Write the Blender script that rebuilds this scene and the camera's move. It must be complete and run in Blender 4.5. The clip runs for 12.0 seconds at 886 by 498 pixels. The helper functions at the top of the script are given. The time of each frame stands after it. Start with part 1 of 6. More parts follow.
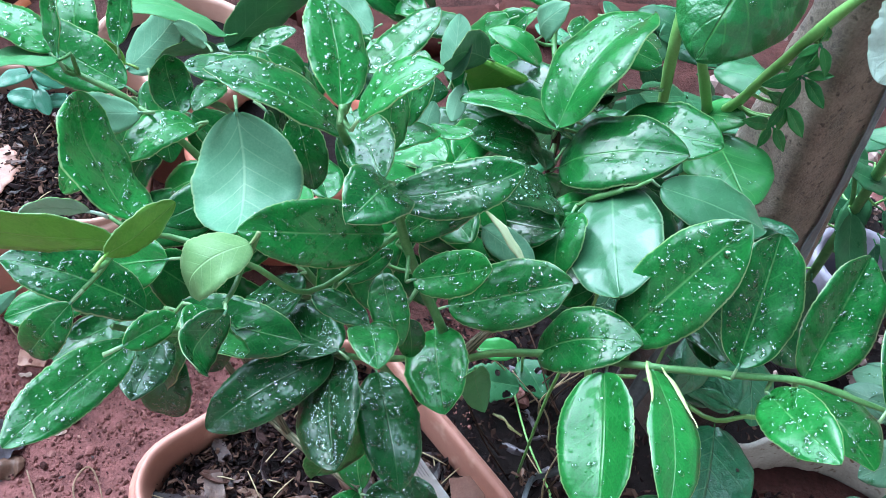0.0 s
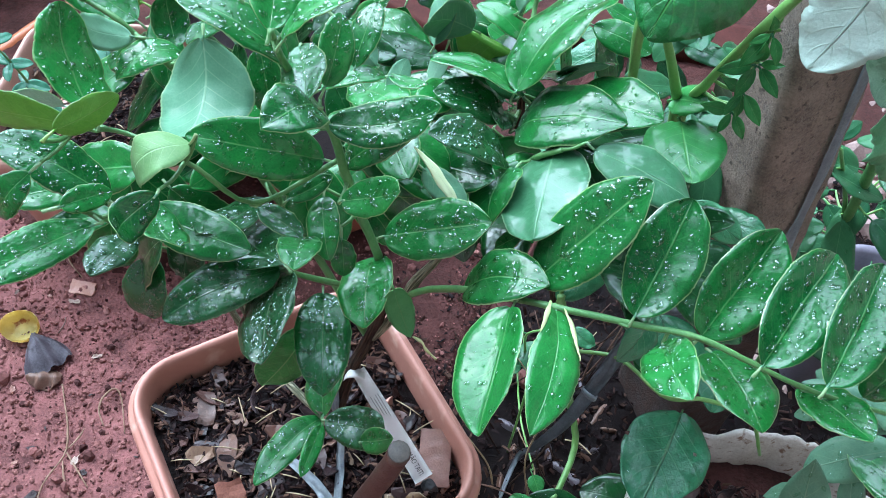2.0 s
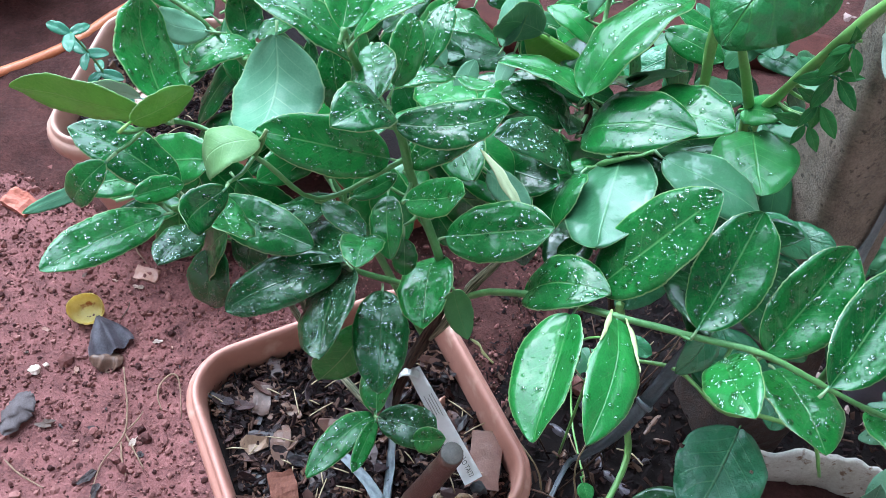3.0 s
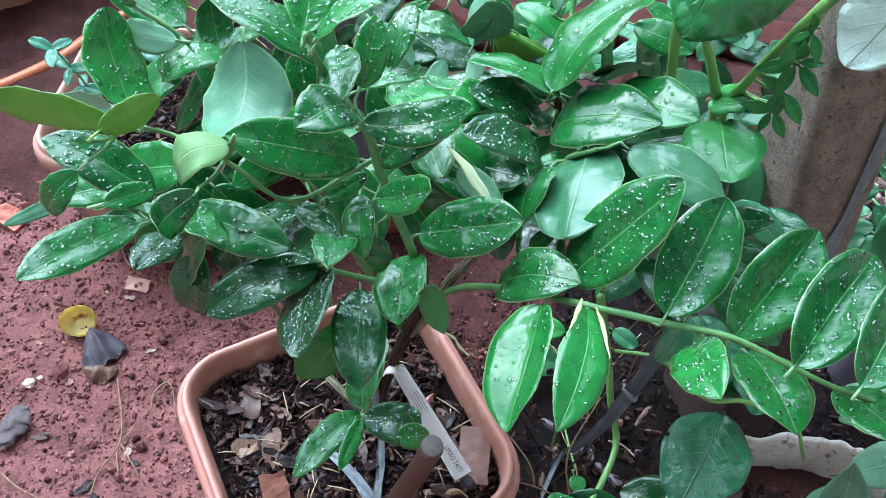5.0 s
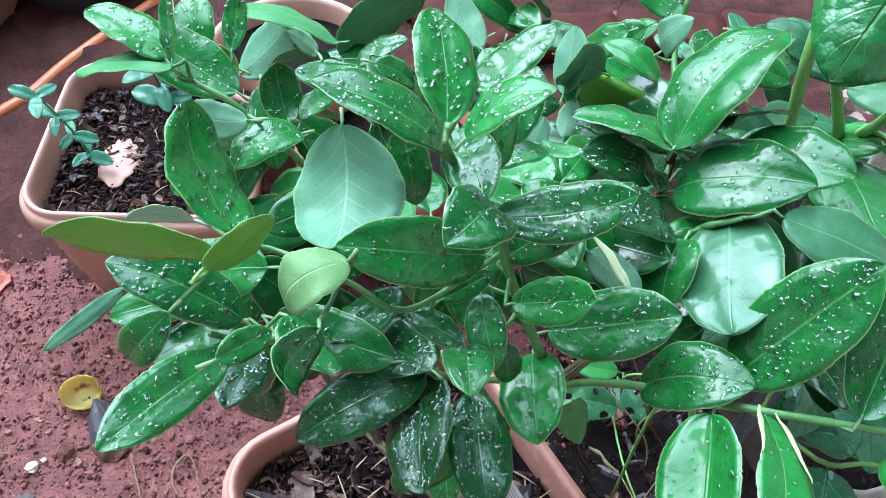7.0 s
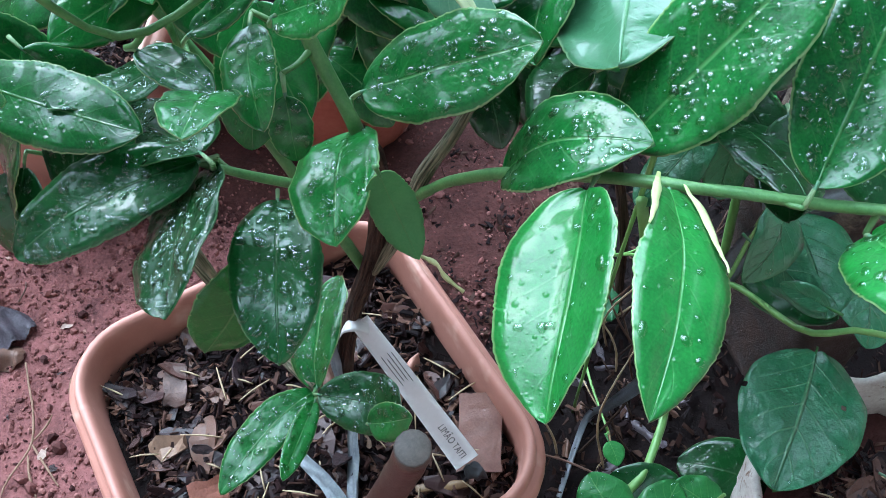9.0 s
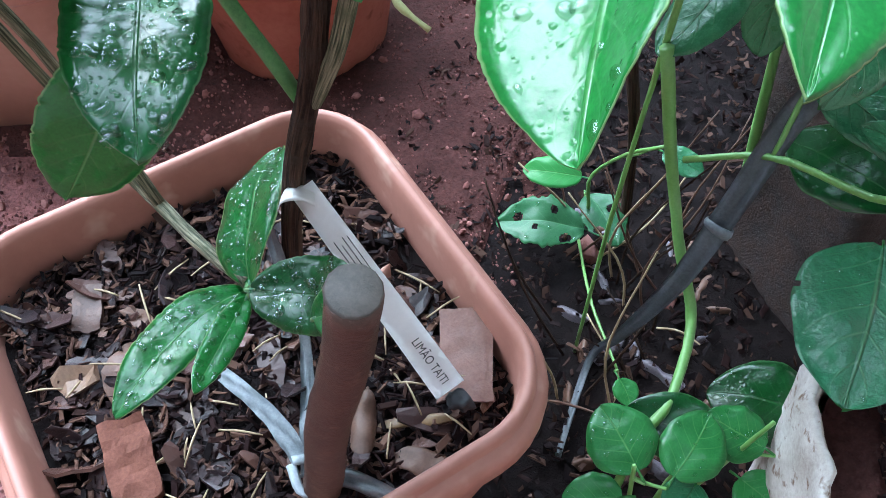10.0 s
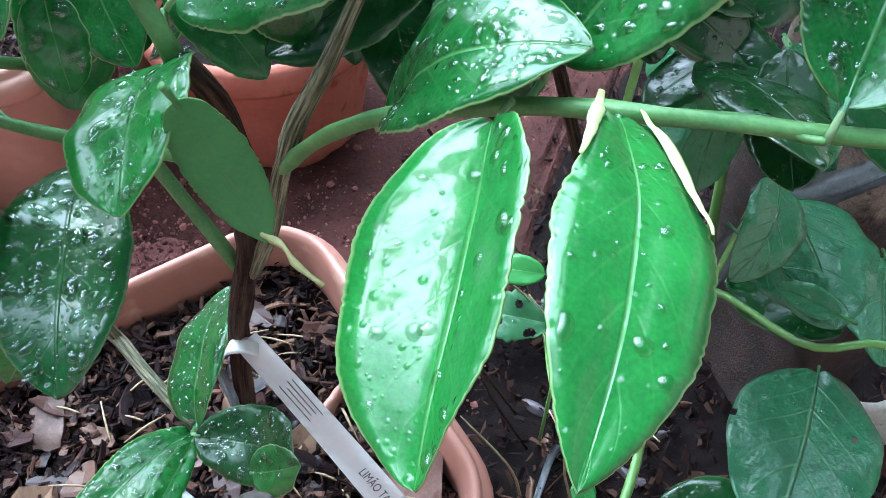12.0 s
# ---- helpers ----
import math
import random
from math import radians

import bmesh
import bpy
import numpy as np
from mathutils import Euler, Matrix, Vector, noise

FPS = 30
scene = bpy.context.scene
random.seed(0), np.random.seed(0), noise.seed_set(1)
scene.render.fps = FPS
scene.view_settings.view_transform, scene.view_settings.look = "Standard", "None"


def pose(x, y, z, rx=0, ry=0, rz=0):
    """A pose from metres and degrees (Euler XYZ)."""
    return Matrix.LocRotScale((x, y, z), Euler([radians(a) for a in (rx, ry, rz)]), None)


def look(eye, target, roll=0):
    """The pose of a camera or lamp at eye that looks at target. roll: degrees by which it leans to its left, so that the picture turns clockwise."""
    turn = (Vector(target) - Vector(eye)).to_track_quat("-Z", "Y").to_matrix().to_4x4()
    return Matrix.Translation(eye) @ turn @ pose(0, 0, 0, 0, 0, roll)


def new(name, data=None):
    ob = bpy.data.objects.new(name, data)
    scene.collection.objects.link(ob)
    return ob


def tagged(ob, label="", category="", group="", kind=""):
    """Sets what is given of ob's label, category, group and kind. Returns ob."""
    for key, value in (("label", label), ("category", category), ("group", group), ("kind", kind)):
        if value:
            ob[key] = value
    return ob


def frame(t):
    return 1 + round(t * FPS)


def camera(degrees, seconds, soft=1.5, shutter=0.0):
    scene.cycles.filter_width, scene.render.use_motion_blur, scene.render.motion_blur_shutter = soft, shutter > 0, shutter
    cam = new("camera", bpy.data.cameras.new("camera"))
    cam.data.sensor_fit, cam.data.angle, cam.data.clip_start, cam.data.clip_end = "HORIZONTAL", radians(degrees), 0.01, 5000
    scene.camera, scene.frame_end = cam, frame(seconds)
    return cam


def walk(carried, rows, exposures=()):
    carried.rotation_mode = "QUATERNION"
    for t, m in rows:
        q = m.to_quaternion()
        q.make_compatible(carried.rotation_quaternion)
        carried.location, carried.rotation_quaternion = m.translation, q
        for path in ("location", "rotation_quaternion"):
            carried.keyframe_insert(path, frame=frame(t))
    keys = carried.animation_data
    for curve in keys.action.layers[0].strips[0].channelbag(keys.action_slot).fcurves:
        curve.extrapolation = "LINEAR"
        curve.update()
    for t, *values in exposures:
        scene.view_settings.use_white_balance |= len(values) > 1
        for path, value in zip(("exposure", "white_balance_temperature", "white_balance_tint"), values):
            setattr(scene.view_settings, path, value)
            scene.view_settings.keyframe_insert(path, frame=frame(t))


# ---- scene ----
cam = camera(54.8, 12.0, soft=0.75)
PATH = [
    (0, (0.134, 0.202, 1.032), (0.125, 1.45, -0.531), 8.1),
    (0.5, (0.141, 0.198, 1.037), (0.11, 1.454, -0.519), 7.7),
    (1, (0.209, 0.161, 1.053), (0.133, 1.406, -0.51), 7.6),
    (1.2, (0.235, 0.15, 1.046), (0.118, 1.393, -0.516), 6.8),
    (1.5, (0.247, 0.146, 1.047), (0.08, 1.374, -0.524), 6.1),
    (2, (0.246, 0.149, 1.052), (0.016, 1.379, -0.508), 6.3),
    (2.5, (0.225, 0.159, 1.055), (-0.118, 1.355, -0.51), 4.2),
    (3, (0.241, 0.15, 1.052), (-0.11, 1.34, -0.517), 4.1),
    (4.8, (0.26, 0.155, 1.062), (-0.087, 1.338, -0.512), 2.4),
    (5, (0.261, 0.146, 1.058), (-0.091, 1.342, -0.506), 2.1),
    (5.5, (0.25, 0.144, 1.052), (-0.106, 1.337, -0.514), 2.0),
    (6, (0.203, 0.177, 1.04), (-0.146, 1.373, -0.524), 1.3),
    (6.5, (0.15, 0.204, 1.03), (-0.122, 1.413, -0.54), 1.5),
    (6.7, (0.129, 0.211, 1.028), (-0.11, 1.424, -0.544), 2.1),
    (8.3, (0.225, 0.251, 0.997), (-0.111, 1.391, -0.612), 3.9),
    (8.5, (0.242, 0.254, 0.978), (-0.097, 1.384, -0.637), 2.8),
    (8.8, (0.226, 0.257, 0.912), (-0.056, 1.390, -0.712), 1.4),
    (9, (0.234, 0.266, 0.847), (-0.065, 1.385, -0.784), -1.2),
    (9.5, (0.234, 0.285, 0.752), (-0.045, 1.38, -0.897), -1.3),
    (10, (0.235, 0.286, 0.704), (-0.031, 1.391, -0.941), -0.9),
    (10.5, (0.235, 0.309, 0.695), (-0.025, 1.423, -0.946), -0.3),
    (11, (0.253, 0.309, 0.69), (-0.003, 1.431, -0.946), -0.1),
    (11.2, (0.255, 0.309, 0.706), (-0.004, 1.441, -0.925), 0.0),
    (11.5, (0.257, 0.311, 0.729), (-0.014, 1.466, -0.88), 0.2),
    (12, (0.255, 0.323, 0.75), (-0.017, 1.503, -0.841), -0.3),
]
walk(cam, [(t, look(eye, target, roll)) for t, eye, target, roll in PATH],
     exposures=((0, 0.89, 6180, 10), (3.2, 0.89, 6250, 10), (6.7, 0.86, 6320, 10), (8.5, 0.83, 6200, 10), (9.5, 0.97, 6200, 10), (10.5, 1.12, 6250, 10), (12, 1.2, 6250, 10)))

# ---- light: a bright overcast sky, its low part cut by added unseen walls ----
world = bpy.data.worlds.new("overcast_sky")
scene.world = world
world.use_nodes = True
wt = world.node_tree
sky = wt.nodes.new("ShaderNodeTexSky")
sky.sky_type, sky.sun_disc = "NISHITA", False
sky.sun_elevation, sky.sun_rotation = radians(48), radians(-58)
sky.air_density, sky.dust_density, sky.ozone_density = 1.0, 2.0, 1.0
# cloud cover: most of the sky is an even white layer, brighter overhead than at the horizon
sky_dir = wt.nodes.new("ShaderNodeTexCoord")
sky_sep = wt.nodes.new("ShaderNodeSeparateXYZ")
wt.links.new(sky_dir.outputs["Generated"], sky_sep.inputs[0])
height = wt.nodes.new("ShaderNodeMapRange")
height.inputs["From Min"].default_value, height.inputs["From Max"].default_value = 0.0, 1.0
height.inputs["To Min"].default_value, height.inputs["To Max"].default_value = 0.03, 0.26
wt.links.new(sky_sep.outputs[2], height.inputs[0])
# the hidden sun brightens the cloud round it, in a wide soft glow
glow_dot = wt.nodes.new("ShaderNodeVectorMath")
glow_dot.operation = "DOT_PRODUCT"
glow_dot.inputs[1].default_value = Vector((-0.42, 0.43, 0.80)).normalized()
wt.links.new(sky_dir.outputs["Generated"], glow_dot.inputs[0])
glow = wt.nodes.new("ShaderNodeMapRange")
glow.interpolation_type = "SMOOTHSTEP"
glow.inputs["From Min"].default_value, glow.inputs["From Max"].default_value = 0.60, 1.0
glow.inputs["To Min"].default_value, glow.inputs["To Max"].default_value = 0.0, 12.5
wt.links.new(glow_dot.outputs["Value"], glow.inputs[0])
level = wt.nodes.new("ShaderNodeMath")
level.operation = "ADD"
wt.links.new(height.outputs[0], level.inputs[0])
wt.links.new(glow.outputs[0], level.inputs[1])
cloud = wt.nodes.new("ShaderNodeVectorMath")
cloud.operation = "SCALE"
cloud.inputs[0].default_value = (4.35, 5.6, 6.9)
wt.links.new(level.outputs[0], cloud.inputs["Scale"])
cover = wt.nodes.new("ShaderNodeMix")
cover.data_type = "RGBA"
cover.inputs[0].default_value = 0.85
wt.links.new(sky.outputs[0], cover.inputs[6])
wt.links.new(cloud.outputs[0], cover.inputs[7])
wt.links.new(cover.outputs[2], wt.nodes["Background"].inputs[0])
wt.nodes["Background"].inputs[1].default_value = 0.1
sun = new("sun", bpy.data.lights.new("sun", "SUN"))
sun.data.energy, sun.data.angle, sun.data.color = 1.0, radians(35), (0.97, 0.99, 1.0)
sun.matrix_world = look((-1.0, 1.12, 1.92), (0.1, 0.5, 0.5))


# ---- materials ----
def shader(name, rough=0.5, metal=0.0):
    m = bpy.data.materials.new(name)
    m.use_nodes = True
    t = m.node_tree
    b = t.nodes["Principled BSDF"]
    b.inputs["Roughness"].default_value, b.inputs["Metallic"].default_value = rough, metal
    b.inputs["Specular IOR Level"].default_value = 0.12 if rough > 0.7 else 0.5
    return m, t, b


def node(t, kind, **values):
    n = t.nodes.new("ShaderNode" + kind)
    for k, v in values.items():
        n.inputs[k.replace("_", " ")].default_value = v
    return n


def math_node(t, op, a, b=None, c=None, clamp=False):
    n = t.nodes.new("ShaderNodeMath")
    n.operation, n.use_clamp = op, clamp
    for i, v in enumerate((a, b, c)):
        if v is None:
            continue
        if isinstance(v, (int, float)):
            n.inputs[i].default_value = v
        else:
            t.links.new(v, n.inputs[i])
    return n.outputs[0]


def mix_colour(t, fac, a, b):
    n = t.nodes.new("ShaderNodeMix")
    n.data_type = "RGBA"
    for sock, v in ((n.inputs[0], fac), (n.inputs[6], a), (n.inputs[7], b)):
        if isinstance(v, (int, float)):
            sock.default_value = v
        elif isinstance(v, tuple):
            sock.default_value = (*v, 1)
        else:
            t.links.new(v, sock)
    return n.outputs[2]


def noise_node(t, scale, detail=4, rough=0.55, vector=None, warp=0.0):
    n = node(t, "TexNoise", Scale=scale, Detail=detail, Roughness=rough, Distortion=warp)
    if vector is None:
        vector = coords(t)
    t.links.new(vector, n.inputs["Vector"])
    return n.outputs[0]


def coords(t, which="Object"):
    n = t.nodes.new("ShaderNodeTexCoord")
    return n.outputs[which]


def ramp(t, fac, lo, hi):
    n = node(t, "MapRange", From_Min=lo, From_Max=hi)
    t.links.new(fac, n.inputs[0])
    return n.outputs[0]


def bump(t, b, height, strength=0.3, distance=0.001, sock="Normal"):
    n = node(t, "Bump", Strength=strength, Distance=distance)
    t.links.new(height, n.inputs["Height"])
    t.links.new(n.outputs[0], b.inputs[sock])
    return n


def earthy(name, a, b_col, rough, scale, strength=0.5, distance=0.002, c_col=None, gloss=None):
    """Two colours mixed by coarse and fine noise, with relief."""
    m, t, b = shader(name, rough)
    big, fine = noise_node(t, scale), noise_node(t, scale * 9, 6, 0.65)
    f = math_node(t, "ADD", math_node(t, "MULTIPLY", big, 0.55), math_node(t, "MULTIPLY", fine, 0.45))
    col = mix_colour(t, ramp(t, f, 0.32, 0.68), a, b_col)
    if c_col:
        col = mix_colour(t, ramp(t, noise_node(t, scale * 3.1, 3), 0.58, 0.7), col, c_col)
    t.links.new(col, b.inputs["Base Color"])
    if gloss:
        t.links.new(math_node(t, "ADD", gloss[0], math_node(t, "MULTIPLY", ramp(t, big, 0.35, 0.65), gloss[1] - gloss[0])), b.inputs["Roughness"])
    bump(t, b, f, strength, distance)
    return m


def ridged_bark(name, groove, ridge, moss, rough, count):
    """Bark with long ridges that run along the stem; uv x goes round it, uv y along it."""
    m, t, b = shader(name, rough)
    stretch = t.nodes.new("ShaderNodeVectorMath")
    stretch.operation = "MULTIPLY"
    stretch.inputs[1].default_value = (count, 0.35, 1.0)
    t.links.new(coords(t, "UV"), stretch.inputs[0])
    f = ramp(t, noise_node(t, 1.0, 3, 0.6, stretch.outputs[0]), 0.40, 0.60)
    col = mix_colour(t, f, groove, ridge)
    col = mix_colour(t, ramp(t, noise_node(t, 60, 4), 0.50, 0.68), col, moss)
    t.links.new(col, b.inputs["Base Color"])
    bump(t, b, math_node(t, "ADD", f, math_node(t, "MULTIPLY", noise_node(t, 500, 3), 0.5)), 0.9, 0.0012)
    return m


def bead_height(t, scale, share):
    """Height of small round water beads, one to a cell, of uneven size; share thins them out."""
    cells = t.nodes.new("ShaderNodeTexVoronoi")
    cells.inputs["Scale"].default_value, cells.inputs["Randomness"].default_value = scale, 0.9
    t.links.new(coords(t), cells.inputs["Vector"])
    tint = t.nodes.new("ShaderNodeSeparateColor")
    t.links.new(cells.outputs["Color"], tint.inputs[0])
    radius = math_node(t, "MULTIPLY_ADD", tint.outputs[0], 0.36, 0.10)
    x = math_node(t, "DIVIDE", cells.outputs["Distance"], radius)
    dome = math_node(t, "SUBTRACT", 1.0, math_node(t, "MULTIPLY", x, x), clamp=True)
    dome = math_node(t, "MULTIPLY", math_node(t, "MULTIPLY", dome, dome), 0.9)
    here = math_node(t, "GREATER_THAN", tint.outputs[1], share)
    return math_node(t, "MULTIPLY", math_node(t, "MULTIPLY", dome, radius), here)


def leaf_shader(name, dark, light, vein, margin, rough=0.32, wet=1.0, veins=7.0, vein_amount=0.25, thin=0.12, beaded=1.0, pucker=0.0):
    """A leaf blade; uv x runs from base to tip, uv y across. Midrib, side veins and margin are its own colours."""
    m, t, b = shader(name, rough)
    uv = t.nodes.new("ShaderNodeUVMap")
    sep = t.nodes.new("ShaderNodeSeparateXYZ")
    t.links.new(uv.outputs[0], sep.inputs[0])
    u, v = sep.outputs[0], sep.outputs[1]
    across = math_node(t, "ABSOLUTE", math_node(t, "MULTIPLY_ADD", v, 2.0, -1.0))
    info = t.nodes.new("ShaderNodeObjectInfo")
    mottle = noise_node(t, 70, 5, 0.6)
    f = math_node(t, "ADD", math_node(t, "MULTIPLY", mottle, 0.7), math_node(t, "MULTIPLY", info.outputs["Random"], 0.42))
    f = math_node(t, "ADD", f, math_node(t, "MULTIPLY_ADD", noise_node(t, 900, 2, 0.5), 0.5, -0.25))
    col = mix_colour(t, ramp(t, f, 0.28, 0.85), dark, light)
    phase = math_node(t, "MULTIPLY_ADD", u, veins, math_node(t, "MULTIPLY", across, -1.9))
    saw = math_node(t, "ABSOLUTE", math_node(t, "SUBTRACT", math_node(t, "FRACT", phase), 0.5))
    side = math_node(t, "MULTIPLY", ramp(t, saw, 0.07, 0.0), ramp(t, across, 1.0, 0.1))
    rib = ramp(t, across, 0.040, 0.010)
    rim = ramp(t, across, 0.955, 0.985)
    col = mix_colour(t, math_node(t, "MULTIPLY", side, vein_amount), col, vein)
    col = mix_colour(t, math_node(t, "MULTIPLY", rib, 0.5), col, vein)
    col = mix_colour(t, math_node(t, "MULTIPLY", rim, 0.48), col, margin)
    t.links.new(col, b.inputs["Base Color"])
    beads = math_node(t, "MULTIPLY", math_node(t, "ADD", bead_height(t, 250, 0.30), math_node(t, "MULTIPLY", bead_height(t, 520, 0.25), 0.25)), beaded)
    film = ramp(t, math_node(t, "ADD", math_node(t, "MULTIPLY", noise_node(t, 42, 3, 0.5, warp=0.8), 0.75), math_node(t, "MULTIPLY", noise_node(t, 190, 2), 0.25)), 0.435, 0.475)
    b.inputs["Specular IOR Level"].default_value = 0.08
    b.inputs["Coat IOR"].default_value = 1.55
    t.links.new(math_node(t, "MULTIPLY", math_node(t, "MULTIPLY_ADD", film, 0.76, 0.24), wet), b.inputs["Coat Weight"])
    t.links.new(math_node(t, "MULTIPLY_ADD", film, -0.17, 0.32), b.inputs["Coat Roughness"])
    h = math_node(t, "ADD", math_node(t, "MULTIPLY", noise_node(t, 420, 3), 0.35), math_node(t, "MULTIPLY", side, -0.2))
    h = math_node(t, "ADD", h, math_node(t, "MULTIPLY", rib, -1.2))
    h = math_node(t, "ADD", h, math_node(t, "MULTIPLY", noise_node(t, 90, 2), 0.8))
    bump(t, b, h, 0.4, 0.0007)
    if pucker:
        cells = t.nodes.new("ShaderNodeTexVoronoi")
        cells.inputs["Scale"].default_value = 75
        t.links.new(coords(t), cells.inputs["Vector"])
        h = math_node(t, "ADD", h, math_node(t, "MULTIPLY", cells.outputs["Distance"], -pucker))
        bump(t, b, h, 0.9, 0.002)
        bump(t, b, math_node(t, "ADD", h, beads), 0.9, 0.002, "Coat Normal")
    else:
        bump(t, b, math_node(t, "ADD", math_node(t, "ADD", math_node(t, "MULTIPLY", h, 0.10), math_node(t, "MULTIPLY", noise_node(t, 60, 2), 0.8)), beads), 1.0, 0.0014, "Coat Normal")
    back = node(t, "BsdfTranslucent")
    through_light = t.nodes.new("ShaderNodeVectorMath")
    through_light.operation = "SCALE"
    through_light.inputs["Scale"].default_value = 1.7
    t.links.new(col, through_light.inputs[0])
    t.links.new(through_light.outputs[0], back.inputs[0])
    mixed = node(t, "MixShader", Fac=thin)
    t.links.new(b.outputs[0], mixed.inputs[1])
    t.links.new(back.outputs[0], mixed.inputs[2])
    t.links.new(mixed.outputs[0], t.nodes["Material Output"].inputs["Surface"])
    return m


LEAF_TOP = leaf_shader("lime_leaf_upper_side", (0.006, 0.086, 0.018), (0.020, 0.220, 0.040), (0.12, 0.34, 0.11), (0.42, 0.58, 0.26), vein_amount=0.16, thin=0.26)
LEAF_UNDER = leaf_shader("lime_leaf_underside", (0.105, 0.265, 0.155), (0.175, 0.36, 0.225), (0.29, 0.47, 0.30), (0.4, 0.52, 0.25), 0.5, 0.25, vein_amount=0.40, thin=0.2, beaded=0.15)
LEAF_YOUNG = leaf_shader("young_lime_leaf_blade", (0.09, 0.30, 0.04), (0.16, 0.40, 0.06), (0.25, 0.45, 0.12), (0.4, 0.5, 0.2), 0.4, 0.5)
LEAF_CURLED = leaf_shader("curled_leaf_edge", (0.34, 0.45, 0.16), (0.5, 0.58, 0.27), (0.5, 0.56, 0.3), (0.5, 0.55, 0.3), 0.5, 0.2)
LEAF_WITHERED = leaf_shader("withered_leaf_blade", (0.66, 0.75, 0.44), (0.78, 0.84, 0.55), (0.5, 0.56, 0.3), (0.6, 0.62, 0.4), 0.55, 0.15, beaded=0.1)
LEAF_PALE = leaf_shader("pale_young_underside", (0.11, 0.235, 0.09), (0.18, 0.32, 0.13), (0.30, 0.48, 0.24), (0.42, 0.5, 0.25), 0.5, 0.2, beaded=0.15)
VINE_TOP = leaf_shader("vine_leaf_upper_side", (0.022, 0.145, 0.062), (0.052, 0.240, 0.100), (0.13, 0.34, 0.15), (0.03, 0.15, 0.06), 0.34, 1.0, 6.0, 0.5, beaded=0.2, pucker=0.5)
VINE_PALE = leaf_shader("vine_leaf_fresh", (0.022, 0.155, 0.040), (0.042, 0.235, 0.058), (0.13, 0.34, 0.10), (0.08, 0.24, 0.07), 0.34, 0.45, 6.0, 0.45, beaded=0.4)
# darker copy of the lime leaf; shade inside the crown is put into its green
DARK_TOP = leaf_shader("painted_shade_leaf_upper_side", (0.004, 0.044, 0.010), (0.008, 0.092, 0.018), (0.04, 0.13, 0.04), (0.10, 0.22, 0.09), 0.34, 1.0)
PUCKERED = leaf_shader("puckered_vine_leaf", (0.015, 0.14, 0.035), (0.032, 0.23, 0.055), (0.08, 0.34, 0.07), (0.04, 0.22, 0.05), 0.3, 1.0, 5.0, 0.35, beaded=0.1, pucker=1.6)

SAGE_TOP = leaf_shader("grey_green_narrow_leaf", (0.075, 0.18, 0.11), (0.13, 0.26, 0.16), (0.2, 0.33, 0.2), (0.14, 0.27, 0.16), 0.5, 0.4)
HAIRY = leaf_shader("pale_hairy_leaf", (0.40, 0.52, 0.45), (0.52, 0.63, 0.56), (0.34, 0.47, 0.36), (0.44, 0.55, 0.42), 0.6, 0.15, 5.0, 0.35, beaded=0.1, pucker=0.7)
HAIRY_MID = leaf_shader("whitish_green_hairy_leaf", (0.16, 0.31, 0.20), (0.27, 0.43, 0.31), (0.34, 0.50, 0.36), (0.34, 0.48, 0.34), 0.55, 0.4, 5.0, 0.4, beaded=0.2, pucker=1.3)
SHRUB_LEAF = leaf_shader("dull_shrub_leaf", (0.015, 0.085, 0.036), (0.04, 0.15, 0.06), (0.08, 0.22, 0.09), (0.06, 0.18, 0.07), 0.5, 0.4, 6.0, 0.3, beaded=0.4)
HAIRY_GREEN = leaf_shader("green_hairy_leaf", (0.05, 0.20, 0.085), (0.10, 0.31, 0.14), (0.24, 0.44, 0.26), (0.2, 0.38, 0.22), 0.5, 0.6, 5.0, 0.5, beaded=0.3, pucker=0.9)
DULL_UNDER = leaf_shader("dull_leaf_underside", (0.05, 0.20, 0.075), (0.08, 0.27, 0.10), (0.12, 0.26, 0.1), (0.14, 0.28, 0.1), 0.45, 0.2)


def water_shader():
    """Rain beads: clear water with a smooth skin that mirrors the sky, most of all at a slant."""
    m, t, b = shader("water_drop")
    clear, shine, slant = node(t, "BsdfTransparent", Color=(0.72, 0.85, 0.75, 1)), node(t, "BsdfGlossy", Roughness=0.04), t.nodes.new("ShaderNodeLayerWeight")
    gloss = math_node(t, "MULTIPLY_ADD", math_node(t, "POWER", slant.outputs["Facing"], 3.0), 0.48, 0.058)
    mixed = t.nodes.new("ShaderNodeMixShader")
    t.links.new(gloss, mixed.inputs[0])
    t.links.new(clear.outputs[0], mixed.inputs[1])
    t.links.new(shine.outputs[0], mixed.inputs[2])
    t.links.new(mixed.outputs[0], t.nodes["Material Output"].inputs["Surface"])
    return m


WATER = water_shader()
SOIL = earthy("red_garden_soil", (0.062, 0.0235, 0.0225), (0.285, 0.114, 0.106), 0.85, 26, 1.0, 0.007, (0.15, 0.056, 0.051), (0.78, 0.95))
BED_SOIL = earthy("dark_tilled_soil", (0.024, 0.0095, 0.0085), (0.100, 0.036, 0.031), 0.85, 20, 1.0, 0.008, (0.045, 0.016, 0.013))
CLOD = earthy("soil_clods", (0.11, 0.041, 0.038), (0.29, 0.117, 0.106), 0.8, 60, 0.6, 0.001)


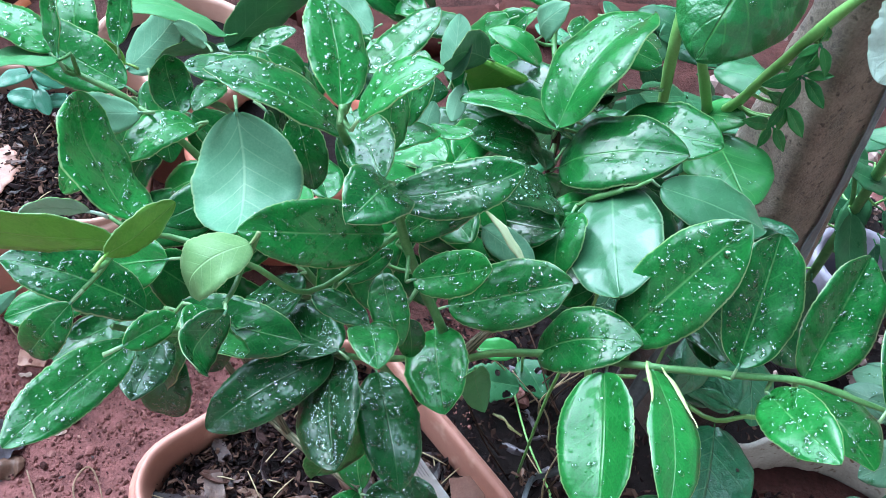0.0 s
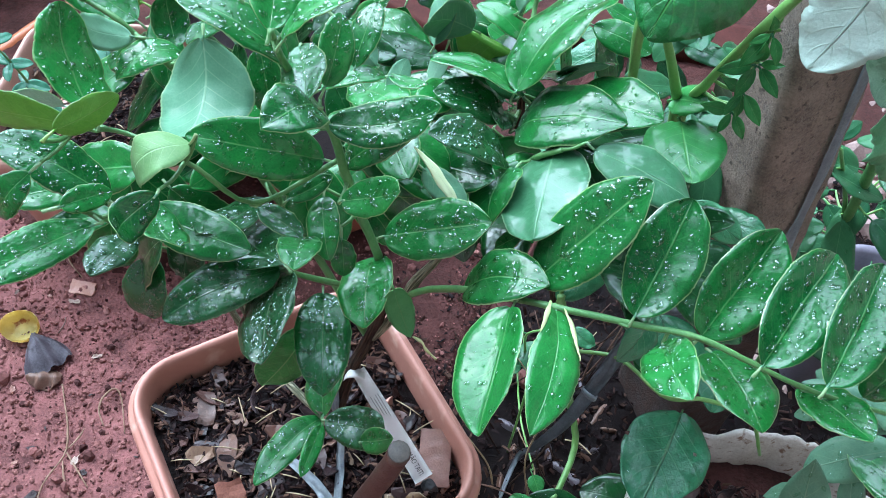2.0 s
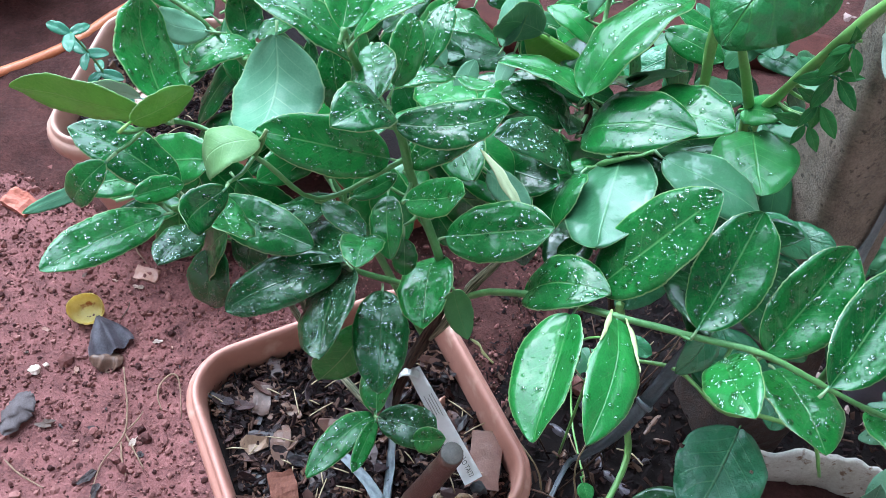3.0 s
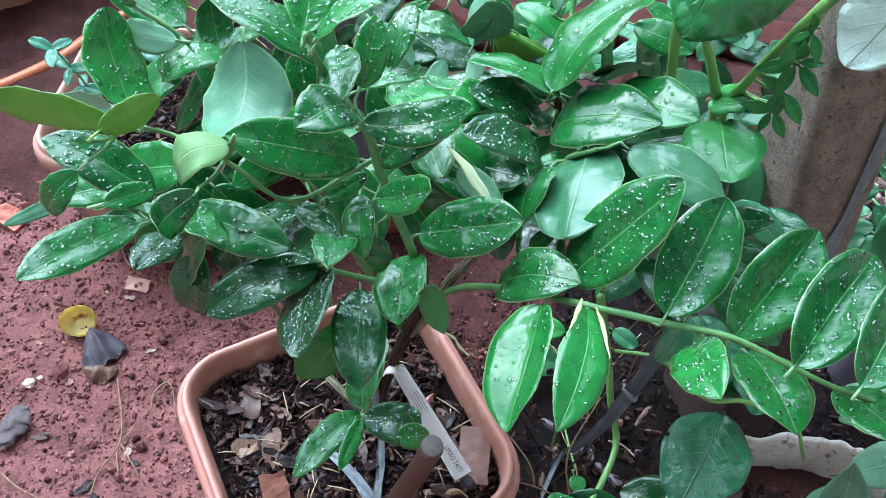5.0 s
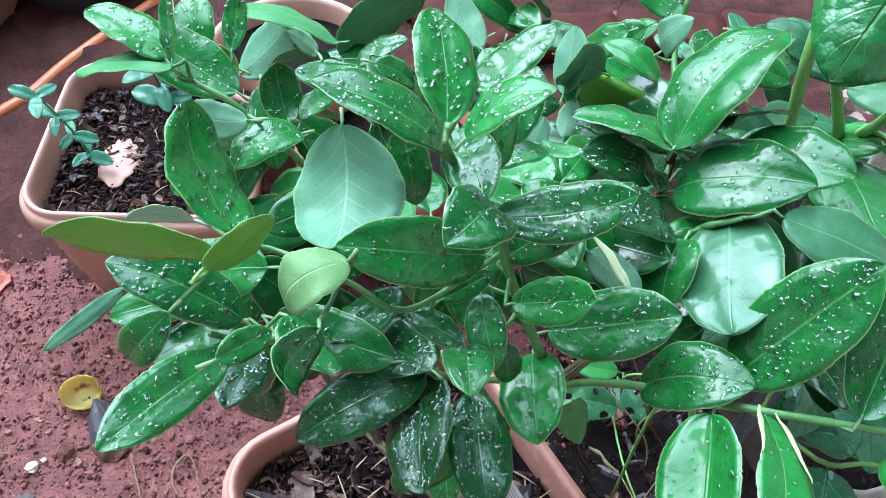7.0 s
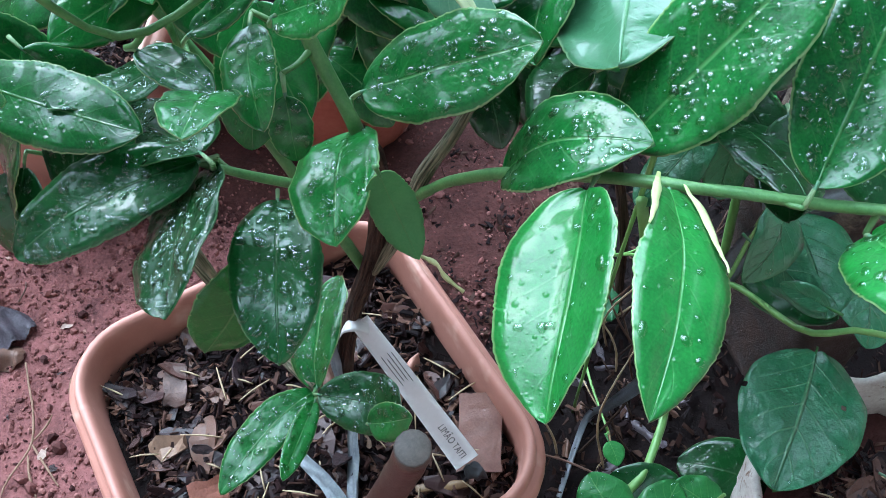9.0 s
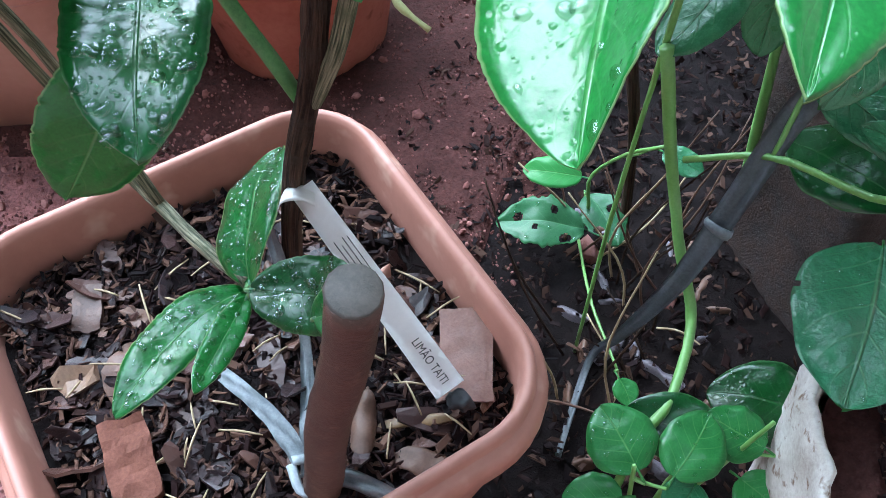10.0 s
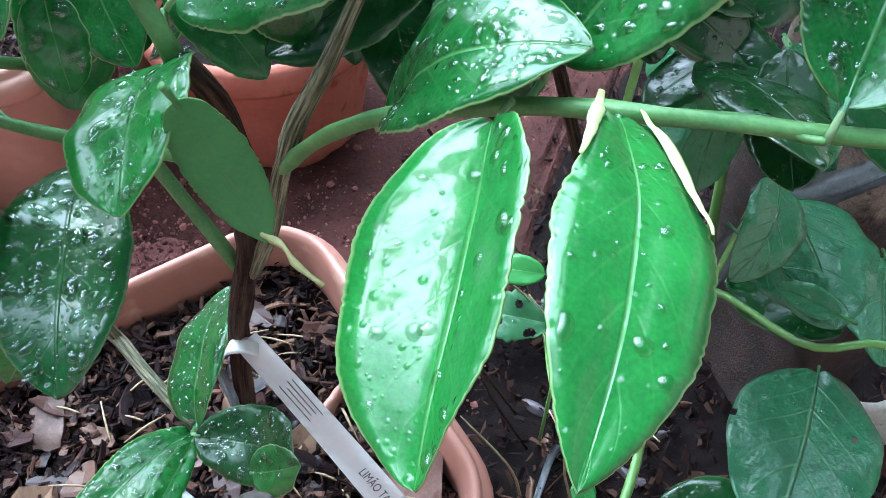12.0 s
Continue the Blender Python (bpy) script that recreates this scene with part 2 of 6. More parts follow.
def crumb_material():
    """Crumbs of soil, each of its own shade from dark damp to pale dry."""
    m, t, b = shader("soil_crumbs", 0.85)
    g = t.nodes.new("ShaderNodeNewGeometry")
    col = mix_colour(t, ramp(t, noise_node(t, 240, 4), 0.35, 0.65), (0.10, 0.037, 0.034), (0.20, 0.078, 0.070))
    pick = math_node(t, "POWER", g.outputs["Random Per Island"], 1.6)
    col = mix_colour(t, math_node(t, "MULTIPLY", pick, 0.6), col, (0.34, 0.16, 0.14))
    col = mix_colour(t, ramp(t, g.outputs["Random Per Island"], 0.38, 0.05), col, (0.045, 0.017, 0.016))
    t.links.new(col, b.inputs["Base Color"])
    bump(t, b, noise_node(t, 400, 4), 0.6, 0.0008)
    return m


CRUMB = crumb_material()
# near-black: shade over the litter and between chips is put into this colour
MULCH_BED = earthy("mix_and_litter_painted_shade", (0.003, 0.0024, 0.0024), (0.013, 0.008, 0.008), 0.9, 60, 0.9, 0.004)
TERRACOTTA = earthy("terracotta_plastic", (0.37, 0.155, 0.115), (0.46, 0.21, 0.16), 0.5, 9, 0.25, 0.0006, (0.54, 0.31, 0.24), (0.45, 0.65))
TERRACOTTA_PALE = earthy("faded_terracotta_plastic", (0.40, 0.205, 0.155), (0.48, 0.27, 0.21), 0.45, 9, 0.2, 0.0006)
TERRACOTTA_RED = earthy("red_clay_pot", (0.38, 0.115, 0.080), (0.48, 0.175, 0.13), 0.75, 16, 0.4, 0.001, (0.29, 0.09, 0.055))
CONCRETE = earthy("weathered_concrete", (0.13, 0.092, 0.072), (0.46, 0.35, 0.28), 0.6, 46, 1.0, 0.012, (0.10, 0.072, 0.058), (0.38, 0.7))


def mud_and_painted_shade(m, top):
    """A mud-brown foot with a torn upper edge; shade low on the thing is put into it too."""
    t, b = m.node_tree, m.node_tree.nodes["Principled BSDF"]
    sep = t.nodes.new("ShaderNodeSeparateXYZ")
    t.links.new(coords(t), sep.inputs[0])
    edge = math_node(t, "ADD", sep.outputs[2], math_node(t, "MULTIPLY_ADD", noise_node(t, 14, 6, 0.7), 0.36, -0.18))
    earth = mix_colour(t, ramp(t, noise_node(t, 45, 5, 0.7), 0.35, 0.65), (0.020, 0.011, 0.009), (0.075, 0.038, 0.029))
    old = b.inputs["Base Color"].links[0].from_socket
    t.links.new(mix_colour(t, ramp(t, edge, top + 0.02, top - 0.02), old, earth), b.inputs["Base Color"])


# besides mud, this dark foot paints the foliage's shade on the post
mud_and_painted_shade(CONCRETE, 0.33)
BARK_BROWN = ridged_bark("brown_bark", (0.018, 0.010, 0.008), (0.085, 0.048, 0.034), (0.05, 0.035, 0.028), 0.75, 16)
STAKE_WOOD = earthy("reddish_stake_wood", (0.034, 0.0135, 0.009), (0.09, 0.036, 0.023), 0.5, 55, 0.8, 0.0016, (0.12, 0.062, 0.044))
STAKE_END = earthy("weathered_cut_end", (0.04, 0.034, 0.03), (0.115, 0.096, 0.082), 0.7, 90, 0.5, 0.0008)
TWIG_GREEN = earthy("green_twig_bark", (0.045, 0.16, 0.045), (0.13, 0.30, 0.095), 0.45, 90, 0.4, 0.0006)
TWIG_GREY = ridged_bark("grey_striped_bark", (0.035, 0.048, 0.020), (0.34, 0.31, 0.20), (0.10, 0.115, 0.055), 0.7, 20)
VINE_STEM = earthy("vine_stem_skin", (0.12, 0.30, 0.07), (0.20, 0.42, 0.12), 0.35, 60, 0.2, 0.0005)
STRAW = earthy("dry_straw", (0.25, 0.17, 0.09), (0.45, 0.35, 0.22), 0.7, 80, 0.3, 0.0004)
DRY_LEAF = earthy("dry_brown_leaf", (0.06, 0.027, 0.017), (0.15, 0.075, 0.05), 0.55, 60, 0.5, 0.0008)
PINK_LEAF = earthy("dry_pinkish_leaf", (0.30, 0.13, 0.095), (0.44, 0.235, 0.175), 0.5, 50, 0.4, 0.0008)
BARK_FLAKE = earthy("shiny_pinkish_bark_flake", (0.12, 0.048, 0.035), (0.23, 0.105, 0.078), 0.32, 60, 0.8, 0.0012)
GREY_HUSK = earthy("rotten_grey_peel", (0.045, 0.036, 0.045), (0.17, 0.145, 0.17), 0.55, 45, 0.8, 0.002)
YELLOW_PEEL = earthy("yellow_fruit_peel", (0.66, 0.50, 0.13), (0.80, 0.68, 0.30), 0.4, 24, 0.4, 0.001, (0.42, 0.13, 0.03))
DRY_YELLOW = earthy("yellow_brown_dry_leaf", (0.09, 0.038, 0.018), (0.21, 0.12, 0.042), 0.5, 60, 0.5, 0.0008)
DEAD_GREY = earthy("grey_dead_leaf", (0.05, 0.036, 0.036), (0.125, 0.10, 0.10), 0.75, 60, 0.6, 0.001)
STALK = earthy("dry_yellowish_stalk", (0.20, 0.22, 0.08), (0.40, 0.38, 0.18), 0.6, 120, 0.6, 0.0006)
TAN_TWIG = earthy("tan_dry_twig", (0.13, 0.075, 0.05), (0.28, 0.18, 0.125), 0.75, 90, 0.5, 0.0006)
PAPER = earthy("white_plastic_label", (0.74, 0.73, 0.72), (0.84, 0.83, 0.82), 0.35, 30, 0.15, 0.0003)
INK = earthy("black_ink", (0.02, 0.02, 0.022), (0.035, 0.035, 0.04), 0.6, 80, 0.1, 0.0002)
TAPE = earthy("grey_blue_plastic_tape", (0.18, 0.215, 0.235), (0.40, 0.445, 0.47), 0.35, 60, 0.5, 0.001)
TAPE_BLACK = earthy("black_plastic_strip", (0.075, 0.088, 0.098), (0.20, 0.225, 0.25), 0.35, 50, 0.5, 0.001)
SACK = earthy("soil_stained_white_sack", (0.42, 0.35, 0.30), (0.70, 0.65, 0.60), 0.75, 35, 0.9, 0.002, (0.22, 0.13, 0.09))
HOSE = earthy("orange_garden_hose", (0.48, 0.125, 0.05), (0.58, 0.19, 0.085), 0.4, 30, 0.15, 0.0005)
BLACK_POT = earthy("black_plastic_pot", (0.03, 0.03, 0.035), (0.06, 0.06, 0.07), 0.35, 30, 0.2, 0.0006)
LILAC_POT = earthy("dusty_grey_violet_pot", (0.16, 0.14, 0.18), (0.24, 0.21, 0.26), 0.45, 30, 0.2, 0.0006)
BRICK_RED = earthy("wet_red_brick", (0.035, 0.010, 0.008), (0.085, 0.023, 0.018), 0.8, 25, 0.6, 0.002)
PALE_STONE = earthy("pale_pinkish_stone", (0.38, 0.27, 0.22), (0.60, 0.46, 0.38), 0.7, 70, 0.6, 0.001)
GRAVEL = earthy("pinkish_gravel", (0.14, 0.08, 0.072), (0.33, 0.225, 0.20), 0.7, 40, 0.5, 0.001)
PLASTER = earthy("unseen_wall_plaster", (0.32, 0.27, 0.23), (0.45, 0.40, 0.35), 0.85, 5, 0.5, 0.002)
PINK_WOOD = earthy("pinkish_bark", (0.09, 0.032, 0.022), (0.20, 0.078, 0.054), 0.75, 60, 0.9, 0.0016)
TEAL = leaf_shader("bluish_green_leaf", (0.03, 0.14, 0.08), (0.05, 0.2, 0.12), (0.08, 0.25, 0.15), (0.05, 0.2, 0.12), 0.4, 0.5)
# whitish sky sheen is put into this leaf's greyer base colour
PALE_SHEEN = leaf_shader("painted_sheen_leaf", (0.028, 0.115, 0.050), (0.048, 0.160, 0.074), (0.13, 0.28, 0.14), (0.30, 0.45, 0.25), 0.4, 0.85, vein_amount=0.12, beaded=0.3)


# ---- helpers for shapes ----
def link_bm(name, bm, material, parent=None, label="", smooth=True, outward=True):
    mesh = bpy.data.meshes.new(name)
    if outward:
        bmesh.ops.recalc_face_normals(bm, faces=bm.faces)
    bm.to_mesh(mesh)
    bm.free()
    for m in material if isinstance(material, (list, tuple)) else [material]:
        mesh.materials.append(m)
    if smooth:
        mesh.polygons.foreach_set("use_smooth", [True] * len(mesh.polygons))
    ob = new(name, mesh)
    if parent is not None:
        ob.parent = parent
    if label:
        ob["label"] = label
    return ob


def part(name, bm, material, parent, label=""):
    return link_bm(name, bm, material, parent, label)


def thing(name, place, label, category, group="", kind=""):
    e = new(name)
    e.location = place
    e.empty_display_size = 0.02
    return tagged(e, label, category, group, kind)


def local(parent, pts):
    """World points in the frame of an unrotated thing."""
    o = Vector(parent.location)
    return [Vector(p) - o for p in pts]


def smooth_path(pts, n):
    """n points on a Catmull-Rom curve through pts."""
    P = [Vector(p) for p in pts]
    P = [P[0] * 2 - P[1]] + P + [P[-1] * 2 - P[-2]]
    out = []
    for i in range(n):
        f = i / (n - 1) * (len(P) - 3)
        k = min(int(f), len(P) - 4)
        u = f - k
        a, b, c, d = P[k:k + 4]
        out.append(0.5 * (2 * b + (c - a) * u + (2 * a - 5 * b + 4 * c - d) * u * u + (3 * b - a - 3 * c + d) * u ** 3))
    return out


def sweep(bm, pts, radii, sides=8, flat=1.0, rough=0.0, twist=0.0, mat=0):
    """A tube along pts; radii from start to end; flat squeezes it to a strip."""
    rings = []
    up = Vector((0.3, 0.2, 1))
    for i, p in enumerate(pts):
        d = (pts[min(i + 1, len(pts) - 1)] - pts[max(i - 1, 0)]).normalized()
        a = d.cross(up)
        a = a.normalized() if a.length > 1e-4 else Vector((1, 0, 0))
        b = d.cross(a)
        up = b if b.dot(up) > 0 else -b
        f = i / (len(pts) - 1)
        if callable(radii):
            r = radii(f)
        else:
            g = f * (len(radii) - 1)
            k = min(int(g), len(radii) - 2)
            r = radii[k] + (radii[k + 1] - radii[k]) * (g - k)
        ring = []
        for j in range(sides):
            q = 2 * math.pi * j / sides + twist * f
            rr = r * (1 + rough * (noise.noise(p * 60 + Vector((j, 0, 0))) if rough else 0))
            ring.append(bm.verts.new(p + a * math.cos(q) * rr + b * math.sin(q) * rr * flat))
        rings.append(ring)
    uv = bm.loops.layers.uv.verify()
    for i, (r0, r1) in enumerate(zip(rings, rings[1:])):
        for j in range(sides):
            f = bm.faces.new((r0[j], r0[(j + 1) % sides], r1[(j + 1) % sides], r1[j]))
            f.material_index = mat
            for loop, (du, dv) in zip(f.loops, ((0, 0), (1, 0), (1, 1), (0, 1))):
                loop[uv].uv = ((j + du) / sides, i + dv)
    for ring in (rings[0], rings[-1]):
        bm.faces.new(ring).material_index = mat
    return rings


def tube(name, pts, radii, material, parent, n=14, sides=8, flat=1.0, rough=0.12, label="", twist=0.0):
    bm = bmesh.new()
    sweep(bm, smooth_path(local(parent, pts), n), radii, sides, flat, rough, twist)
    return part(name, bm, material, parent, label)


def rounded(hx, hy, r, n=9):
    """Outline of a rounded rectangle, anticlockwise."""
    out = []
    for cx, cy, a0 in ((hx - r, hy - r, 0), (r - hx, hy - r, 90), (r - hx, r - hy, 180), (hx - r, r - hy, 270)):
        for i in range(n):
            a = radians(a0 + 90 * i / (n - 1))
            out.append((cx + r * math.cos(a), cy + r * math.sin(a)))
    return out


def lathe_square(bm, profile, hx, hy, r, wobble=0.0):
    """Sweeps a profile of (inset, height) round a rounded rectangle."""
    rings = []
    for inset, z in profile:
        ring = []
        for k, (x, y) in enumerate(rounded(hx - inset, hy - inset, max(r - inset, 0.01))):
            w = wobble * noise.noise(Vector((x * 9, y * 9, z * 9)))
            ring.append(bm.verts.new((x + w, y + w, z + w * 0.5)))
        rings.append(ring)
    n = len(rings[0])
    for a, b in zip(rings, rings[1:]):
        for j in range(n):
            bm.faces.new((a[j], a[(j + 1) % n], b[(j + 1) % n], b[j]))
    return rings


def lathe(bm, profile, sides=40, wobble=0.0):
    rings = []
    for rad, z in profile:
        rings.append([bm.verts.new((rad * math.cos(2 * math.pi * j / sides), rad * math.sin(2 * math.pi * j / sides), z)) for j in range(sides)])
    for a, b in zip(rings, rings[1:]):
        for j in range(sides):
            bm.faces.new((a[j], a[(j + 1) % sides], b[(j + 1) % sides], b[j]))
    return rings


def blade_point(s, v, length, width, sag, fold, curl, seed, shape):
    """A point of a leaf blade: s from base to tip, v from -1 to 1 across."""
    if shape in ("heart", "ragged"):
        h = math.sin(math.pi * min(1, s * 0.98 + 0.02)) ** 0.55 * (1.12 - 0.32 * s)
    elif shape == "rolled":
        h = 0.36 + 0.64 * (s / 0.5) ** 1.05 * (1.12 - 0.12 * s / 0.5) if s < 0.5 else max(0.0, 1 - ((s - 0.5) / 0.5) ** 2.2) ** 0.8
    elif shape == "lance":
        h = math.sin(math.pi * s ** 0.8) ** 0.9
    else:
        w = min(1.0, s ** (0.93 + 0.05 * math.sin(seed * 3.1)) * 0.996 + 0.004)
        h = (4 * w * (1 - w)) ** 0.57 * (1.0 - 0.22 * max(0.0, s - 0.86) / 0.14)
    h = max(h, 0.0) * width / 2
    tooth = abs(math.sin(math.pi * (s * length / 0.0037 + seed + 0.5 * math.sin(s * length * 310 + seed) + (0.4 if v < 0 else 0)))) ** 0.6
    edge = 1 + ((0.0018 / max(width, 0.02)) * (0.75 + 0.45 * math.sin(s * 37 + seed * 5)) * (tooth - 0.6) * (1.0 if shape in ("lime", "rolled") else 0.3) + 0.012 * math.sin(s * 23 + seed * 2.1)) * abs(v) ** 6
    if shape == "ragged":
        edge += (0.16 * noise.noise(Vector((s * 7, 3 + math.copysign(2, v), seed))) + 0.10 * noise.noise(Vector((s * 19, 5 + math.copysign(2, v), seed)))) * abs(v) ** 3
    y = v * h * edge
    y += 0.04 * width * math.sin(math.pi * s) * math.sin(seed * 1.7)
    z = 4 * sag * s * (1 - s) + fold * abs(v) * h - curl * (v * h) ** 2 / max(width, 1e-4)
    z += 0.045 * width * noise.noise(Vector((s * 3.1, v * 1.4, seed * 3.3))) + 0.02 * width * abs(v) ** 3 * math.sin(s * 17 + seed + 2 * v)
    return Vector((s * length, y, z))


def leaf_mesh(bm, length, width, sag, fold, curl, seed, shape, thick=0.0005, nu=0, nv=9, petiole=0.010, holes=()):
    uv = bm.loops.layers.uv.verify()
    nu = nu or max(17, min(96, int(length / 0.0009)))
    top, low = [], []
    for i in range(nu):
        s = i / (nu - 1)
        s = s * 0.7 + 0.15 * (1 - math.cos(math.pi * s))
        rt, rl = [], []
        for j in range(nv):
            v = -1 + 2 * j / (nv - 1)
            p = blade_point(s, v, length, width, sag, fold, curl, seed, shape)
            rt.append((bm.verts.new(p), s, v))
            rl.append((bm.verts.new(p - Vector((0, 0, thick))), s, v))
        top.append(rt), low.append(rl)

    def quad(a, b, c, d, mat):
        f = bm.faces.new((a[0], b[0], c[0], d[0]))
        f.material_index = mat
        for lp, q in zip(f.loops, (a, b, c, d)):
            lp[uv].uv = (q[1], q[2] * 0.5 + 0.5)

    def eaten(i, j):
        s, v = (top[i][j][1] + top[i + 1][j][1]) / 2, (top[i][j][2] + top[i][j + 1][2]) / 2
        return any(math.hypot((s - a) * length, (v - b) * width * 0.45) < r for a, b, r in holes)

    for i in range(nu - 1):
        for j in range(nv - 1):
            if holes and eaten(i, j):
                continue
            quad(top[i][j], top[i + 1][j], top[i + 1][j + 1], top[i][j + 1], 0)
            quad(low[i][j], low[i][j + 1], low[i + 1][j + 1], low[i + 1][j], 1)
        quad(top[i][0], low[i][0], low[i + 1][0], top[i + 1][0], 0)
        quad(top[i][-1], top[i + 1][-1], low[i + 1][-1], low[i][-1], 0)
    if petiole:
        a = Vector((0.002, 0, -thick / 2))
        sweep(bm, [a + Vector((-petiole * f, 0, -0.35 * petiole * f * f)) for f in (0, 0.33, 0.66, 1)], [0.0007, 0.0011], 6, mat=1)


def axes(base, tip, normal):
    x = (Vector(tip) - Vector(base)).normalized()
    z = Vector(normal)
    z = (z - x * z.dot(x)).normalized()
    y = z.cross(x)
    return Matrix((x, y, z)).transposed().to_4x4()


DROP_RING = [(1.0, 0.0), (0.90, 0.34), (0.66, 0.68), (0.34, 0.88)]


def add_drop(bm, p, r, mat3, stretch, spin, sides=8):
    """A bead of water with a slightly uneven foot; small beads take fewer sides and rings."""
    c, s = math.cos(spin), math.sin(spin)
    rings = []
    for rad, h in DROP_RING if sides > 6 else DROP_RING[::2]:
        ring = []
        for k in range(sides):
            a = 2 * math.pi * k / sides
            q = rad * r * (1 + 0.14 * math.sin(2 * a + 7 * spin) + 0.08 * math.sin(3 * a + 13 * spin))
            x, y = q * stretch * math.cos(a), q * math.sin(a)
            ring.append(bm.verts.new(p + mat3 @ Vector((x * c - y * s, x * s + y * c, h * r * 0.56))))
        rings.append(ring)
    cap = bm.verts.new(p + mat3 @ Vector((0, 0, r * 0.54)))
    for a, b in zip(rings, rings[1:]):
        for k in range(sides):
            bm.faces.new((a[k], a[(k + 1) % sides], b[(k + 1) % sides], b[k]))
    for k in range(sides):
        bm.faces.new((rings[-1][k], rings[-1][(k + 1) % sides], cap))


leaf_rng = random.Random(7)


def leaf(plant, base, tip, width, normal, sag=0.004, side="t", drops=75, mats=None, fold=0.27, curl=0.4, shape="lime", petiole=0.010, name="leaf", label="", big=1.0, holes=()):
    """One leaf from base to tip; the side that faces along normal is the upper one, or for side 'u' the underside."""
    seed = leaf_rng.uniform(0, 40)
    length = (Vector(tip) - Vector(base)).length
    up, under = mats or (LEAF_TOP, LEAF_UNDER)
    n = Vector(normal)
    if side == "u":
        n, sag = -n, -sag
    bm = bmesh.new()
    leaf_mesh(bm, length, width, sag, fold, curl, seed, shape, petiole=petiole, holes=holes, nv=25 if holes else 9)
    ob = part(name, bm, (up, under), plant, label)
    ob.matrix_local = Matrix.Translation(Vector(base) - Vector(plant.location)) @ axes(base, tip, n)
    if drops and side == "t":
        bm = bmesh.new()
        count = int(1.7 * drops * length * width / 0.0032)
        for _ in range(count):
            s, v = leaf_rng.uniform(0.06, 0.95), leaf_rng.uniform(-0.88, 0.88)
            p = blade_point(s, v, length, width, sag, fold, curl, seed, shape)
            q = blade_point(s + 0.02, v, length, width, sag, fold, curl, seed, shape) - p
            w = blade_point(s, v + 0.05, length, width, sag, fold, curl, seed, shape) - p
            z = q.cross(w).normalized()
            if z.z < 0:
                z = -z
            x = q.normalized()
            large = leaf_rng.random() < 0.42
            r = (leaf_rng.uniform(0.0012, 0.0023) if large else leaf_rng.uniform(0.0005, 0.0010)) * big
            add_drop(bm, p + z * 0.00003, r, Matrix((x, z.cross(x), z)).transposed(), leaf_rng.uniform(1.0, 1.5), leaf_rng.uniform(0, 3.1), 8 if large else 6)
        tagged(link_bm("rain_water", bm, WATER, ob, "clear rain drops beaded on the leaf", outward=False), kind="stuff")
    return ob


# ---- setting ----
def ground_height(x, y):
    near = math.exp(-((x - 0.1) ** 2 + (y - 0.7) ** 2) / 6.0)
    p = Vector((x, y, 0))
    return near * (0.010 * noise.noise(p * 3.1) + 0.005 * noise.noise(p * 14) + 0.003 * noise.noise(p * 40) + 0.0016 * noise.noise(p * 105))


def build_ground():
    """One sheet, finely divided near the pots, that reaches the horizon."""
    n = 300
    ax = [1.9 * math.sinh(5.6 * (2 * i / n - 1)) / math.sinh(5.6) * 42 if abs(2 * i / n - 1) > 0 else 0.0 for i in range(n + 1)]
    verts, faces = [], []
    for j in range(n + 1):
        for i in range(n + 1):
            x, y = ax[i] + 0.0, ax[j] + 0.75
            verts.append((x, y, ground_height(x, y)))
    for j in range(n):
        for i in range(n):
            a = j * (n + 1) + i
            faces.append((a, a + 1, a + n + 2, a + n + 1))
    me = bpy.data.meshes.new("ground")
    me.from_pydata(verts, [], faces)
    me.materials.append(SOIL)
    me.polygons.foreach_set("use_smooth", [True] * len(faces))
    return tagged(new("ground", me), "bare wet reddish-brown garden soil", "ground", kind="structure")


build_ground()


# unseen walls, added round the scene to block low sky light
def unseen_wall(name, x0, y0, x1, y1, height, thick=0.15):
    bm = bmesh.new()
    bmesh.ops.create_cube(bm, size=1)
    d = Vector((x1 - x0, y1 - y0))
    bmesh.ops.scale(bm, vec=(d.length, thick, height), verts=bm.verts)
    bmesh.ops.bevel(bm, geom=bm.edges[:], offset=0.01, segments=2, affect="EDGES")
    ob = link_bm(name, bm, PLASTER, smooth=False)
    ob.matrix_world = Matrix.Translation(((x0 + x1) / 2, (y0 + y1) / 2, height / 2)) @ Matrix.Rotation(math.atan2(d.y, d.x), 4, "Z")
    return tagged(ob, "unseen plain wall added to block low sky light", "wall", kind="structure")


unseen_wall("unseen_wall_north", -6.5, 6.2, 2.5, 6.2, 1.9)
unseen_wall("unseen_wall_east", 2.6, -1.5, 2.6, 6.1, 2.1)
unseen_wall("unseen_wall_west", -6.6, -1.5, -6.6, 6.1, 1.9)
unseen_wall("unseen_wall_south", -6.5, -1.6, 2.6, -1.6, 2.0)


